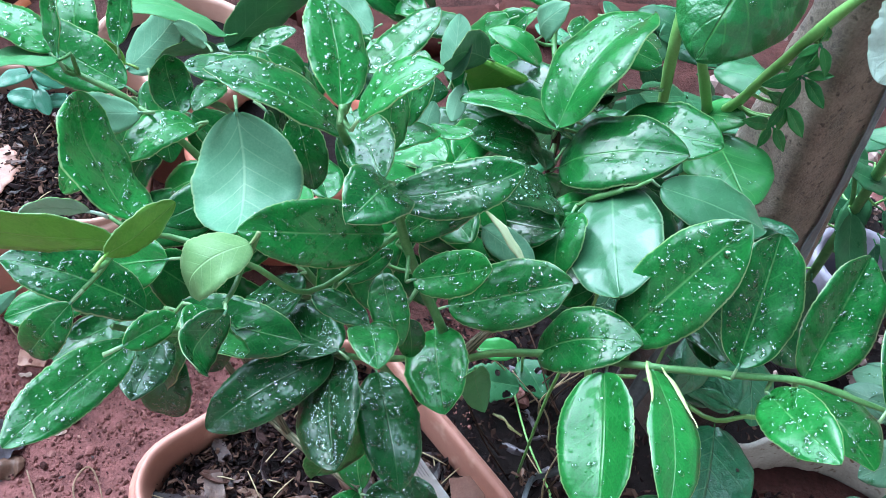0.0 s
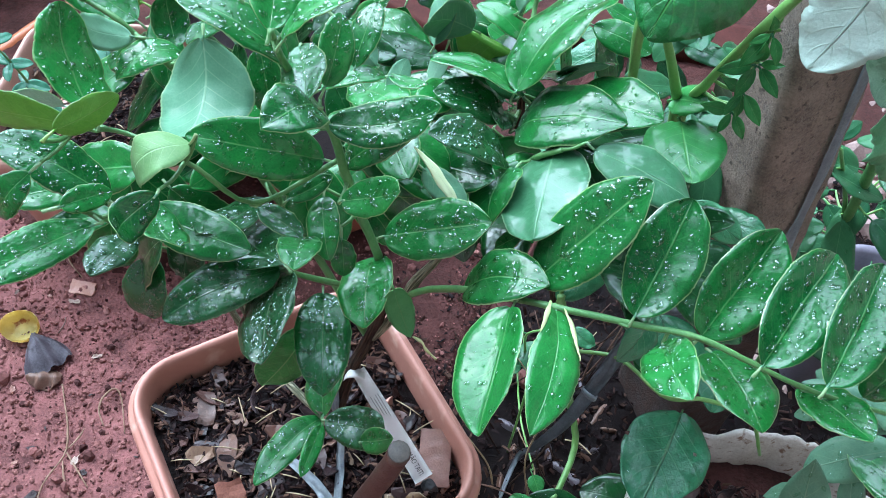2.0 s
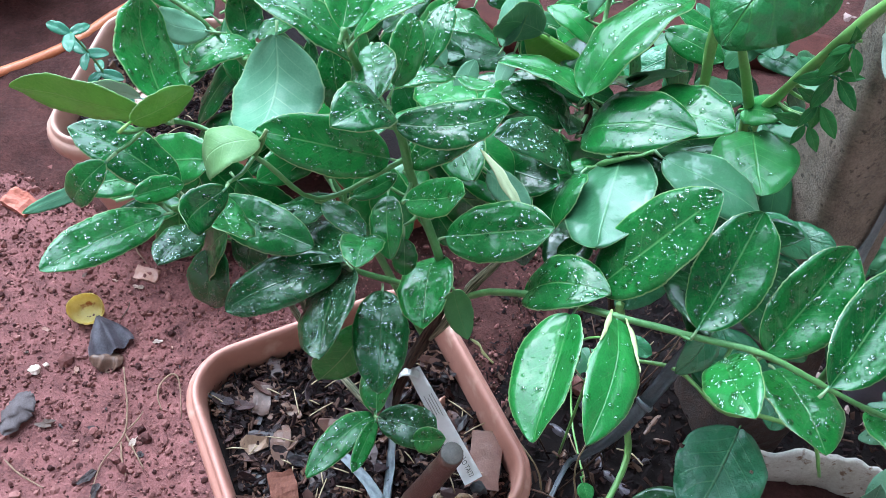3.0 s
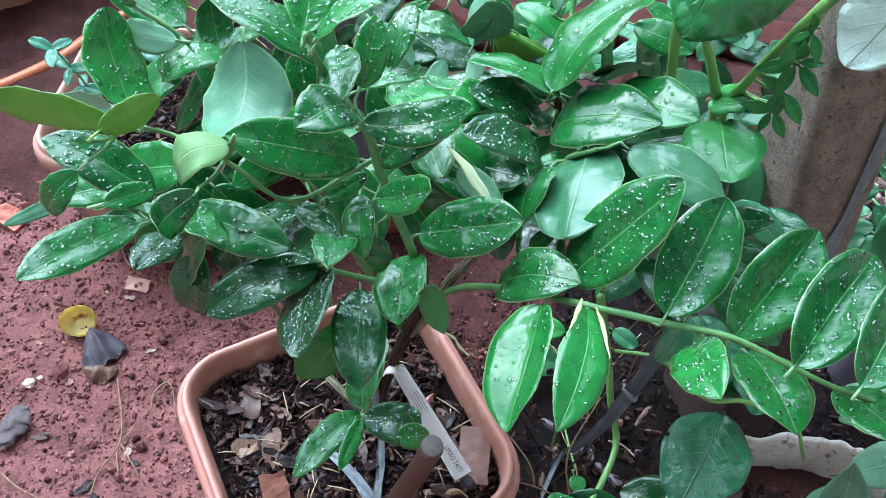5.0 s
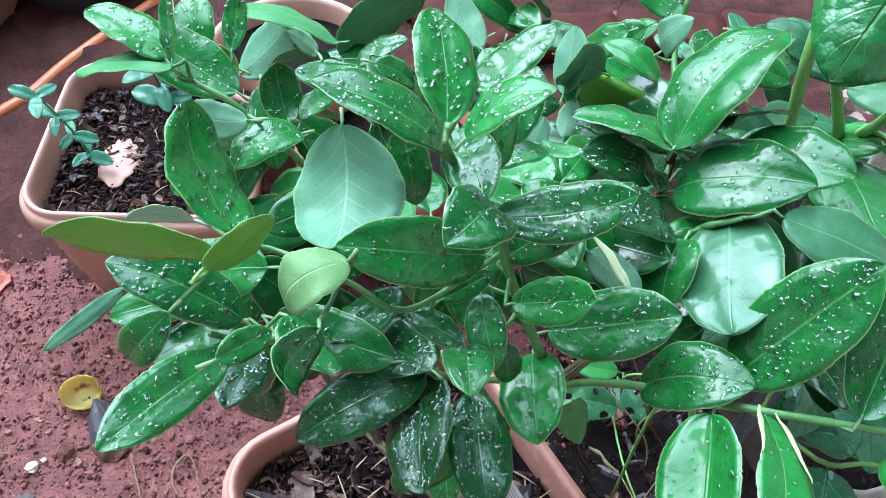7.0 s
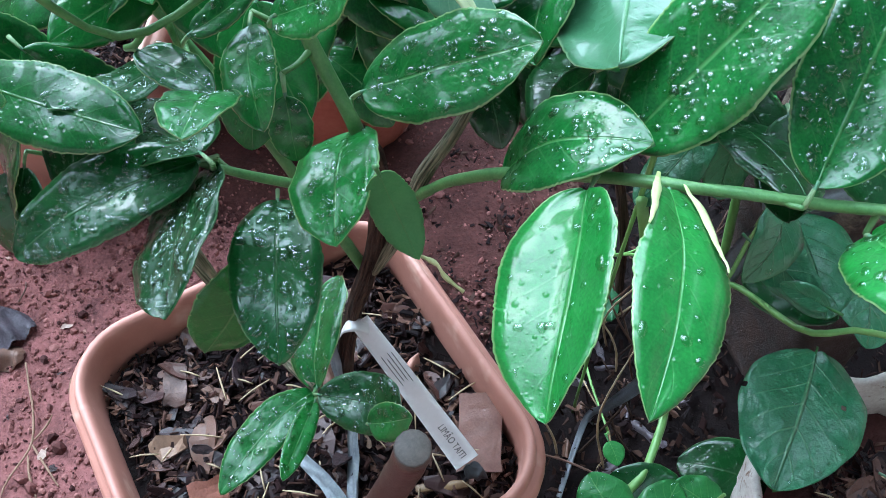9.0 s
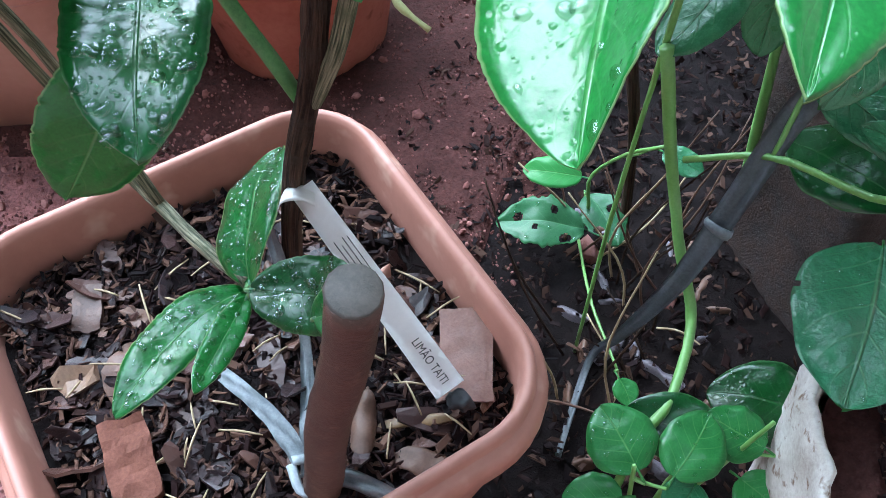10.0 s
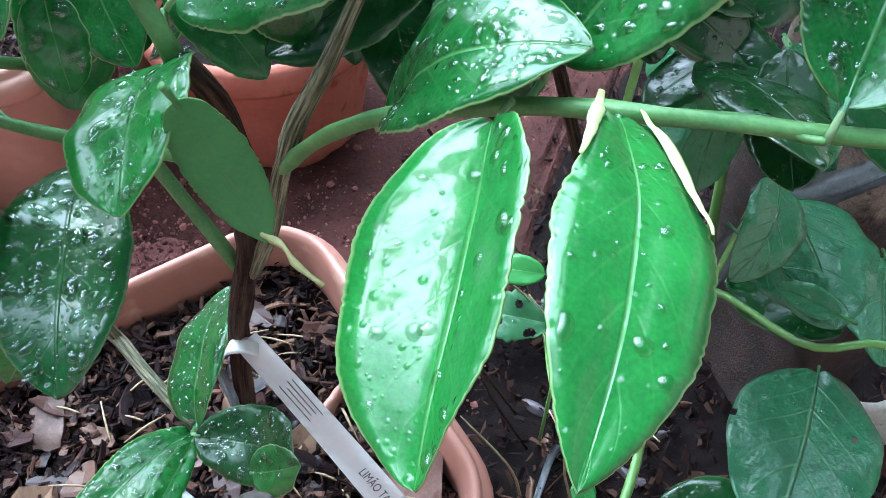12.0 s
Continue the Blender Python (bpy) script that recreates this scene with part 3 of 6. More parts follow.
def scatter_stones(name, material, count, box, size, label, seed, keep=None, category="soil crumbs", lift=0.0):
    """Loose clods or stones half sunk in the ground, one mesh."""
    rng = random.Random(seed)
    ico = bmesh.new()
    bmesh.ops.create_icosphere(ico, subdivisions=1, radius=1)
    base = [v.co.copy() for v in ico.verts]
    tris = [[v.index for v in f.verts] for f in ico.faces]
    ico.free()
    verts, faces = [], []
    for _ in range(count):
        x, y = rng.uniform(box[0], box[2]), rng.uniform(box[1], box[3])
        if keep and not keep(x, y):
            continue
        r = size * math.exp(rng.gauss(0, 0.55))
        m = Euler((rng.uniform(0, 6), rng.uniform(0, 6), rng.uniform(0, 6))).to_matrix() @ Matrix.Diagonal((r, r * rng.uniform(0.6, 1), r * rng.uniform(0.45, 0.8)))
        o = Vector((x, y, ground_height(x, y) + lift + 0.15 * r))
        k = len(verts)
        verts += [o + m @ (c * rng.uniform(0.8, 1.15)) for c in base]
        faces += [[i + k for i in t] for t in tris]
    me = bpy.data.meshes.new(name)
    me.from_pydata(verts, [], faces)
    me.materials.append(material)
    return tagged(new(name, me), label, category, kind="stuff")


def off_pot(x, y):
    u, w = (x + y - 0.559) / 1.414, (y - x - 0.44) / 1.414
    return max(abs(u), abs(w)) > 0.15


scatter_stones("soil_crumbs", CRUMB, 28000, (-0.9, 0.28, 0.20, 1.1), 0.0018, "small crumbs of red soil lying on the ground", 3, off_pot)
scatter_stones("soil_clods", CRUMB, 1100, (-1.1, 0.3, 0.7, 1.7), 0.0045, "larger lumps of red soil on the ground", 4, off_pot)
scatter_stones("bed_crumbs", CRUMB, 5000, (-0.30, 0.67, 0.20, 1.15), 0.0013, "dark crumbs of tilled soil behind the pot", 6, None, "soil crumbs", 0.016)
scatter_stones("gravel", GRAVEL, 2200, (0.55, 0.85, 1.4, 1.9), 0.0085, "pinkish gravel on the ground", 5, category="gravel")


# ---- the square pot with the lime plant ----
POT_X, POT_Y, POT_TURN, RIM_Z, SOIL_Z = 0.0595, 0.4995, 45.0, 0.272, 0.228


def planter(name, place, turn, hx, hy, r, height, material, label, soil_depth=0.03, soil_material=None):
    """A rounded square plastic planter: tapered body, rolled double rim; z of place is the ground."""
    pot = thing(name, place, label, "plant pot")
    pot.rotation_euler = (0, 0, radians(turn))
    bm = bmesh.new()
    h = height
    taper = 0.2 * h
    prof = [(taper + 0.02, 0.0), (taper, 0.004), (taper * 0.5, h * 0.5), (0.012, h - 0.038), (0.010, h - 0.034)]
    lathe_square(bm, prof, hx, hy, r, 0.001)
    bmesh.ops.contextual_create(bm, geom=[e for e in bm.edges if e.is_boundary and all(v.co.z < 0.002 for v in e.verts)])
    part("body", bm, material, pot)
    bm = bmesh.new()
    prof = [(0.012, h - 0.036), (0.004, h - 0.036), (0.0005, h - 0.031), (0.0, h - 0.020), (0.0012, h - 0.0135), (0.0042, h - 0.0100), (0.0070, h - 0.0095), (0.0077, h - 0.0078),
            (0.0080, h - 0.0035), (0.0093, h - 0.0008), (0.0117, h), (0.0142, h - 0.0012), (0.0160, h - 0.005), (0.0172, h - 0.012), (0.022, h - 0.075)]
    lathe_square(bm, prof, hx, hy, r, 0.0008)
    part("rim", bm, material, pot)
    return pot


lime_pot = planter("plant_pot", (POT_X, POT_Y, 0), 45, 0.148, 0.149, 0.062, RIM_Z, TERRACOTTA, "square rounded terracotta-coloured plastic pot with a rolled rim")
left_pot = planter("plant_pot", (-0.40, 0.915, 0), 13, 0.145, 0.15, 0.06, 0.24, TERRACOTTA_PALE, "pale faded terracotta plastic pot standing on the soil")


def soil_bed(name, pot, hx, hy, r, z, label, material=MULCH_BED, seed=1):
    bm = bmesh.new()
    rings = []
    for k in range(12):
        f = 1 - k / 12
        ring = []
        for x, y in rounded(hx, hy, r):
            p = Vector((x * f, y * f, z))
            p.z += 0.006 * noise.noise(p * 22 + Vector((seed, 0, 0))) + 0.005 * (1 - f)
            ring.append(bm.verts.new(p))
        rings.append(ring)
    n = len(rings[0])
    for a, b in zip(rings, rings[1:]):
        for j in range(n):
            bm.faces.new((a[j], a[(j + 1) % n], b[(j + 1) % n], b[j]))
    bm.faces.new(rings[-1])
    ob = link_bm(name, bm, material)
    ob.matrix_world = pot.matrix_basis
    return tagged(ob, label, "potting soil", kind="structure")


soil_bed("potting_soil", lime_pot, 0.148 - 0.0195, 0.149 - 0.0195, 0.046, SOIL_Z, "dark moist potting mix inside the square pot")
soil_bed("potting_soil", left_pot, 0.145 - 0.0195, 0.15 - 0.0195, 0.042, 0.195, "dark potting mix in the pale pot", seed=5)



# ---- the lime plant ----
lime = thing("lime_plant", (0.082, 0.525, SOIL_Z), "lime plant with glossy rain-wet dark green leaves in a square pot", "lime plant")
NODES = {}


def stem(plant, name, pts, radii, material, n=14, sides=8, rough=0.28, label=""):
    """A stem, remembered as a place where twigs may start."""
    ob = tube(name, pts, radii, material, plant, n, sides, rough=rough, label=label)
    NODES.setdefault(plant.name, []).extend(smooth_path(pts, 24))
    return ob


stem(lime, "trunk", [(0.078, 0.527, 0.212), (0.095, 0.519, 0.32), (0.113, 0.512, 0.41), (0.128, 0.512, 0.465), (0.137, 0.512, 0.512), (0.141, 0.503, 0.56), (0.140, 0.490, 0.592)], [0.0060, 0.0054, 0.0050, 0.0034], BARK_BROWN, 22, 10, 0.5, "brown rough woody trunk")
stem(lime, "branch", [(0.140, 0.490, 0.590), (0.123, 0.499, 0.622), (0.110, 0.505, 0.655), (0.101, 0.507, 0.685), (0.075, 0.508, 0.726), (0.078, 0.487, 0.766)], [0.0033, 0.0028, 0.0020], TWIG_GREEN, 20)
stem(lime, "branch", [(0.128, 0.512, 0.455), (0.142, 0.511, 0.488), (0.152, 0.511, 0.522), (0.161, 0.512, 0.548), (0.173, 0.516, 0.572), (0.188, 0.53, 0.605)], [0.0036, 0.0038, 0.0036, 0.0024], TWIG_GREY, 18, label="grey-green striped branch")
stem(lime, "branch", [(0.152, 0.511, 0.525), (0.175, 0.502, 0.556), (0.203, 0.490, 0.583), (0.25, 0.474, 0.610), (0.31, 0.476, 0.612), (0.352, 0.478, 0.613), (0.39, 0.474, 0.606), (0.43, 0.47, 0.60), (0.50, 0.475, 0.59)], [0.0028, 0.0024, 0.0021, 0.0013], TWIG_GREEN, 34)
stem(lime, "branch", [(0.138, 0.511, 0.525), (0.106, 0.493, 0.545), (0.074, 0.476, 0.569), (0.045, 0.478, 0.575)], [0.0026, 0.0022, 0.0014], TWIG_GREEN)
stem(lime, "branch", [(0.108, 0.507, 0.662), (0.064, 0.469, 0.644), (0.040, 0.446, 0.692), (-0.002, 0.450, 0.700), (-0.012, 0.425, 0.722)], [0.0017, 0.0016, 0.0013], TWIG_GREEN, 20)
stem(lime, "branch", [(0.125, 0.512, 0.45), (0.06, 0.54, 0.53), (-0.02, 0.565, 0.62), (-0.056, 0.552, 0.684), (-0.085, 0.553, 0.70)], [0.0032, 0.0026, 0.0016], TWIG_GREEN, 20)
stem(lime, "branch", [(0.05, 0.54, 0.53), (0.005, 0.475, 0.585), (-0.02, 0.44, 0.625), (-0.03, 0.425, 0.65)], [0.0024, 0.0016], TWIG_GREEN)
stem(lime, "branch", [(0.005, 0.475, 0.585), (-0.022, 0.515, 0.50), (-0.025, 0.540, 0.41), (-0.008, 0.540, 0.358), (0.020, 0.527, 0.338), (0.055, 0.503, 0.345), (0.092, 0.479, 0.358)], [0.0022, 0.0030, 0.0040, 0.0036], TWIG_GREY, 20, label="grey striped low side branch")
stem(lime, "branch", [(0.020, 0.527, 0.338), (0.010, 0.528, 0.38), (0.002, 0.520, 0.45), (0.0, 0.50, 0.52)], [0.0036, 0.0022], TWIG_GREY)
stem(lime, "flower_stalk", [(0.176, 0.450, 0.571), (0.183, 0.447, 0.572), (0.187, 0.4445, 0.568), (0.195, 0.442, 0.564)], lambda f: 0.0007 + 0.0006 * abs(math.sin(7 * f)) ** 3, STALK, 12, 7, label="short dry yellowish stalk with knots")

# ---- the second citrus behind it ----
citrus = thing("citrus_plant", (0.295, 0.80, 0.0), "second citrus plant with matt grey-green leaves standing on the soil", "citrus plant")
stem(citrus, "trunk", [(0.295, 0.80, 0.0), (0.275, 0.775, 0.2), (0.235, 0.71, 0.42), (0.207, 0.67, 0.53), (0.199, 0.655, 0.62)], [0.0045, 0.0045, 0.003], BARK_BROWN, 20, rough=0.4)
stem(citrus, "branch", [(0.199, 0.655, 0.61), (0.196, 0.69, 0.63), (0.190, 0.73, 0.64), (0.19, 0.745, 0.68)], [0.0028, 0.0018], TWIG_GREEN)
stem(citrus, "branch", [(0.203, 0.665, 0.53), (0.215, 0.62, 0.57), (0.222, 0.59, 0.62), (0.24, 0.585, 0.64)], [0.003, 0.002], TWIG_GREEN)
stem(citrus, "branch", [(0.222, 0.69, 0.475), (0.16, 0.67, 0.52), (0.13, 0.66, 0.58)], [0.003, 0.0018], TWIG_GREEN)

# ---- vines, herbs and shrub round the post ----
vine = thing("climbing_vine", (0.33, 0.66, 0.0), "climbing vine with fleshy heart-shaped leaves and thick green stems", "vine")
stem(vine, "stem", [(0.265, 0.67, 0.0), (0.268, 0.68, 0.2), (0.272, 0.662, 0.39), (0.283, 0.708, 0.55), (0.280, 0.712, 0.605), (0.275, 0.712, 0.64), (0.272, 0.718, 0.675), (0.276, 0.745, 0.71)], [0.0018, 0.0018, 0.0038, 0.0044, 0.004], VINE_STEM, 22)
stem(vine, "stem", [(0.40, 0.83, 0.0), (0.36, 0.80, 0.3), (0.323, 0.735, 0.565), (0.316, 0.722, 0.603), (0.304, 0.720, 0.632), (0.293, 0.722, 0.66), (0.288, 0.745, 0.70)], [0.0042, 0.0042, 0.0036], VINE_STEM, 22)
stem(vine, "stem", [(0.338, 0.77, 0.48), (0.329, 0.728, 0.585), (0.3335, 0.711, 0.622), (0.343, 0.707, 0.652), (0.3535, 0.703, 0.683), (0.374, 0.695, 0.735), (0.40, 0.68, 0.78)], [0.0036, 0.004, 0.004], VINE_STEM, 22)
stem(vine, "stem", [(0.272, 0.655, 0.385), (0.297, 0.66, 0.279), (0.315, 0.630, 0.232), (0.3315, 0.608, 0.194), (0.322, 0.545, 0.195), (0.306, 0.518, 0.18), (0.30, 0.50, 0.06), (0.30, 0.50, 0.0)], [0.0042, 0.0036, 0.003], VINE_STEM, 26)
stem(vine, "stem", [(0.30, 0.655, 0.30), (0.345, 0.64, 0.33), (0.385, 0.585, 0.37), (0.42, 0.59, 0.375), (0.47, 0.60, 0.35), (0.50, 0.60, 0.29)], [0.0022, 0.0022, 0.0018], VINE_STEM, 22)
stem(vine, "stem", [(0.345, 0.64, 0.33), (0.355, 0.665, 0.38), (0.365, 0.66, 0.45)], [0.002, 0.0016], VINE_STEM)
stem(vine, "stem", [(0.40, 0.68, 0.78), (0.43, 0.70, 0.76), (0.48, 0.73, 0.70)], [0.003, 0.002], VINE_STEM)
herb = thing("herb_plant", (0.325, 0.505, 0.0), "low herb with rounded bright green leaves beside the pot", "herb")
stem(herb, "stem", [(0.325, 0.505, 0.0), (0.33, 0.505, 0.12), (0.335, 0.51, 0.19)], [0.003, 0.002], VINE_STEM)
stem(herb, "stem", [(0.33, 0.505, 0.05), (0.31, 0.49, 0.14), (0.30, 0.485, 0.22)], [0.002, 0.0014], VINE_STEM)
stem(herb, "stem", [(0.33, 0.505, 0.05), (0.36, 0.52, 0.15), (0.37, 0.515, 0.25)], [0.002, 0.0014], VINE_STEM)
weed = thing("weed_plant", (0.25, 0.80, 0.0), "trailing weed with insect-eaten leaves on the shaded soil", "weed")
stem(weed, "stem", [(0.25, 0.80, 0.0), (0.255, 0.79, 0.06), (0.25, 0.78, 0.12), (0.27, 0.74, 0.2), (0.295, 0.71, 0.25)], [0.002, 0.0014], VINE_STEM)
stem(weed, "stem", [(0.25, 0.79, 0.02), (0.27, 0.70, 0.05), (0.30, 0.63, 0.06)], [0.0016, 0.0012], VINE_STEM)
sage = thing("sage_plant", (0.53, 0.52, 0.25), "young plant with narrow grey-green leaves growing in a sack", "plant")
stem(sage, "stem", [(0.53, 0.50, 0.235), (0.525, 0.49, 0.32), (0.50, 0.47, 0.41)], [0.003, 0.002], TWIG_GREY)
stem(sage, "stem", [(0.53, 0.50, 0.24), (0.57, 0.52, 0.29), (0.575, 0.53, 0.35), (0.60, 0.55, 0.40)], [0.003, 0.002], TWIG_GREY)
shrub = thing("shrub", (0.56, 0.85, 0.0), "shrub with large pale hairy leaves beside the concrete post", "shrub")
stem(shrub, "stem", [(0.56, 0.85, 0.0), (0.545, 0.83, 0.3), (0.52, 0.80, 0.5), (0.47, 0.73, 0.66), (0.40, 0.63, 0.79)], [0.006, 0.005, 0.003], TWIG_GREEN, 20)
stem(shrub, "stem", [(0.545, 0.83, 0.3), (0.53, 0.82, 0.42), (0.485, 0.80, 0.52)], [0.003, 0.002], TWIG_GREEN)


def join_twigs():
    """A thin twig from each leaf's stalk to the nearest lower stem of its plant."""
    for plant in (lime, citrus, vine, herb, weed, sage, shrub):
        for ob in [o for o in plant.children if o.name.split(".")[0] == "leaf"]:
            p = Vector(plant.location) + ob.matrix_basis @ Vector((-0.008, 0, -0.003))
            best = min(NODES[plant.name], key=lambda q: (q - p).length + 0.6 * max(0, q.z - p.z))
            gap = (best - p).length
            if 0.006 < gap < 0.034:
                mid = (best + p) / 2 + Vector((0, 0, -0.10 * gap))
                tube("twig", [best, mid, p], [0.0015, 0.0011], TWIG_GREEN if plant in (lime, citrus) else VINE_STEM, plant, 8, 6)



# the leaves of the lime plant, branch by branch: base, tip, width, facing, sag
leaf(lime, (-0.006, 0.439, 0.722), (-0.044, 0.481, 0.757), 0.047, (0.79, 0.22, 0.57), -0.008)
leaf(lime, (-0.009, 0.418, 0.733), (-0.078, 0.404, 0.742), 0.03, (0.18, -0.98, -0.12), -0.001, "u", mats=(LEAF_TOP, LEAF_YOUNG))
leaf(lime, (-0.006, 0.405, 0.741), (0.015, 0.434, 0.747), 0.019, (0.79, -0.6, 0.14), 0.002, "u", mats=(LEAF_TOP, LEAF_YOUNG))
leaf(lime, (-0.017, 0.437, 0.651), (-0.079, 0.43, 0.689), 0.037, (0.52, 0.03, 0.86), 0.006)
leaf(lime, (0.007, 0.377, 0.718), (0.022, 0.399, 0.712), 0.014, (0.69, -0.26, 0.68), 0)
leaf(lime, (-0.018, 0.418, 0.648), (-0.048, 0.347, 0.665), 0.03, (0.3, 0, 0.95), 0.002)
leaf(lime, (-0.026, 0.398, 0.71), (-0.047, 0.386, 0.682), 0.02, (-0.13, -0.87, 0.48), 0.006)
leaf(lime, (-0.15, 0.506, 0.538), (-0.147, 0.424, 0.587), 0.012, (0.8, 0.33, 0.51), 0, "u")
leaf(lime, (0.039, 0.41, 0.703), (0.039, 0.374, 0.711), 0.023, (0.82, 0.1, 0.56), -0.011)
leaf(lime, (0.003, 0.45, 0.642), (0.041, 0.417, 0.653), 0.029, (0.19, 0.51, 0.84), -0.006)
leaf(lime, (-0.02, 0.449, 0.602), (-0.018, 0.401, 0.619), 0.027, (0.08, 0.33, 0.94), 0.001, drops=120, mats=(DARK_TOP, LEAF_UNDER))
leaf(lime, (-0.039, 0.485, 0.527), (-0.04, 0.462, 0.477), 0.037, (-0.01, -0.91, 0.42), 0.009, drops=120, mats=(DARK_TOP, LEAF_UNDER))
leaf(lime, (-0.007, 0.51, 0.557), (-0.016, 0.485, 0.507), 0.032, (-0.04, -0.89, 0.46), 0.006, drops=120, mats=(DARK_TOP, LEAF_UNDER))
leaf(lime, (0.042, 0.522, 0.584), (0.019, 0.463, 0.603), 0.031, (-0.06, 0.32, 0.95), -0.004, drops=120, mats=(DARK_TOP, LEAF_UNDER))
leaf(lime, (0.015, 0.523, 0.718), (0.029, 0.46, 0.697), 0.06, (-0.12, -0.34, 0.93), -0.016, "u", fold=0.38)
leaf(lime, (0.041, 0.447, 0.707), (0.015, 0.428, 0.685), 0.029, (-0.33, -0.48, 0.81), 0.016, "u", mats=(LEAF_TOP, LEAF_PALE))
leaf(lime, (0.098, 0.501, 0.663), (0.03, 0.461, 0.698), 0.037, (0.58, -0.36, 0.73), 0.006)
leaf(lime, (0.102, 0.484, 0.722), (0.088, 0.445, 0.736), 0.034, (0.39, 0.18, 0.9), 0.009)
leaf(lime, (0.101, 0.506, 0.689), (0.168, 0.511, 0.72), 0.033, (-0.3, -0.4, 0.86), -0.01)
leaf(lime, (0.109, 0.509, 0.654), (0.156, 0.522, 0.696), 0.027, (-0.47, -0.53, 0.7), 0.004)
leaf(lime, (0.118, 0.479, 0.655), (0.158, 0.467, 0.691), 0.026, (-0.68, -0.39, 0.62), -0.005)
leaf(lime, (0.14, 0.499, 0.606), (0.209, 0.503, 0.642), 0.042, (-0.39, -0.46, 0.8), 0.002)
leaf(lime, (0.134, 0.495, 0.586), (0.147, 0.437, 0.586), 0.04, (-0.41, -0.1, 0.91), 0.008)
leaf(lime, (0.16, 0.455, 0.611), (0.172, 0.459, 0.555), 0.019, (0.55, -0.83, 0.07), -0.004, "u", mats=(LEAF_TOP, DULL_UNDER))
leaf(lime, (0.063, 0.475, 0.632), (0.097, 0.463, 0.629), 0.019, (0.1, 0.02, 1), 0.001)
leaf(lime, (0.097, 0.464, 0.627), (0.108, 0.423, 0.65), 0.027, (-0.1, 0.46, 0.88), 0.005)
leaf(lime, (0.099, 0.495, 0.634), (0.116, 0.458, 0.619), 0.023, (-0.23, -0.45, 0.86), 0.005)
leaf(lime, (0.118, 0.476, 0.62), (0.123, 0.465, 0.597), 0.017, (0.31, -0.83, 0.46), 0.002)
leaf(lime, (0.078, 0.487, 0.633), (0.104, 0.5, 0.651), 0.014, (-0.2, -0.5, 0.8), -0.001)
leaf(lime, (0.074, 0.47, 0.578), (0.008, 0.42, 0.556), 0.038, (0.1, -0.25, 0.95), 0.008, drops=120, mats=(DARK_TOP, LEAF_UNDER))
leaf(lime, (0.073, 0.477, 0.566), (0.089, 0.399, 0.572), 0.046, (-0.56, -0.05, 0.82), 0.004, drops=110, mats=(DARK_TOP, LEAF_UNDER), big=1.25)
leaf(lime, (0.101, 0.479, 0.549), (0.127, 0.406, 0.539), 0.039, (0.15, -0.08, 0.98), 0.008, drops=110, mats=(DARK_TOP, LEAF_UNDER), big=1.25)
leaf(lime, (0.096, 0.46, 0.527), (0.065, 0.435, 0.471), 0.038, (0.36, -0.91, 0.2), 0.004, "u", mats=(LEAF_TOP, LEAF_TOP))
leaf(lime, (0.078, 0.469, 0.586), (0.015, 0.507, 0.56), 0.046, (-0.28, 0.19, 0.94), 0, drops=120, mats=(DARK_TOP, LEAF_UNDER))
leaf(lime, (0.072, 0.515, 0.722), (0.006, 0.511, 0.756), 0.039, (0.44, 0.16, 0.88), 0.007)
leaf(lime, (0.077, 0.488, 0.766), (0.057, 0.546, 0.782), 0.032, (0.46, -0.08, 0.88), 0.002)
leaf(lime, (0.084, 0.513, 0.766), (0.114, 0.546, 0.784), 0.024, (-0.37, -0.16, 0.91), 0)
leaf(lime, (0.087, 0.482, 0.766), (0.122, 0.49, 0.794), 0.028, (-0.6, -0.08, 0.79), 0.006)
leaf(lime, (0.074, 0.531, 0.722), (0.098, 0.48, 0.728), 0.029, (-0.38, -0.05, 0.93), 0)
leaf(lime, (0.083, 0.539, 0.685), (0.121, 0.557, 0.691), 0.022, (-0.18, 0.05, 0.98), 0.007)
leaf(lime, (0.093, 0.522, 0.704), (0.089, 0.563, 0.728), 0.025, (0.7, -0.3, 0.65), 0.005)
leaf(lime, (0.101, 0.553, 0.697), (0.105, 0.589, 0.723), 0.023, (-0.27, -0.55, 0.79), 0.004)
leaf(lime, (-0.048, 0.541, 0.689), (-0.063, 0.514, 0.717), 0.023, (0.86, 0.05, 0.5), -0.007, "u")
leaf(lime, (-0.024, 0.557, 0.67), (-0.054, 0.521, 0.667), 0.029, (-0.01, -0.07, 1), 0.012)
leaf(lime, (-0.04, 0.576, 0.658), (-0.05, 0.591, 0.69), 0.027, (0.63, -0.6, 0.49), -0.008)
leaf(lime, (-0.097, 0.552, 0.714), (-0.151, 0.571, 0.723), 0.032, (0.24, 0.2, 0.95), 0.004)
leaf(lime, (-0.124, 0.615, 0.643), (-0.131, 0.657, 0.679), 0.034, (-0.11, -0.66, 0.74), 0.006)
leaf(lime, (-0.09, 0.546, 0.714), (-0.141, 0.531, 0.711), 0.027, (-0.14, 0.3, 0.94), 0.005, "u", mats=(LEAF_TOP, DULL_UNDER))
leaf(lime, (-0.094, 0.625, 0.648), (-0.128, 0.615, 0.659), 0.021, (0.28, -0.96, 0.04), -0.007, "u", mats=(LEAF_TOP, LEAF_YOUNG))
leaf(lime, (-0.124, 0.68, 0.592), (-0.083, 0.696, 0.639), 0.038, (-0.37, -0.73, 0.57), -0.007, "u")
leaf(citrus, (0.196, 0.637, 0.637), (0.252, 0.711, 0.686), 0.067, (-0.61, -0.06, 0.79), 0.017, drops=14, big=1.3)
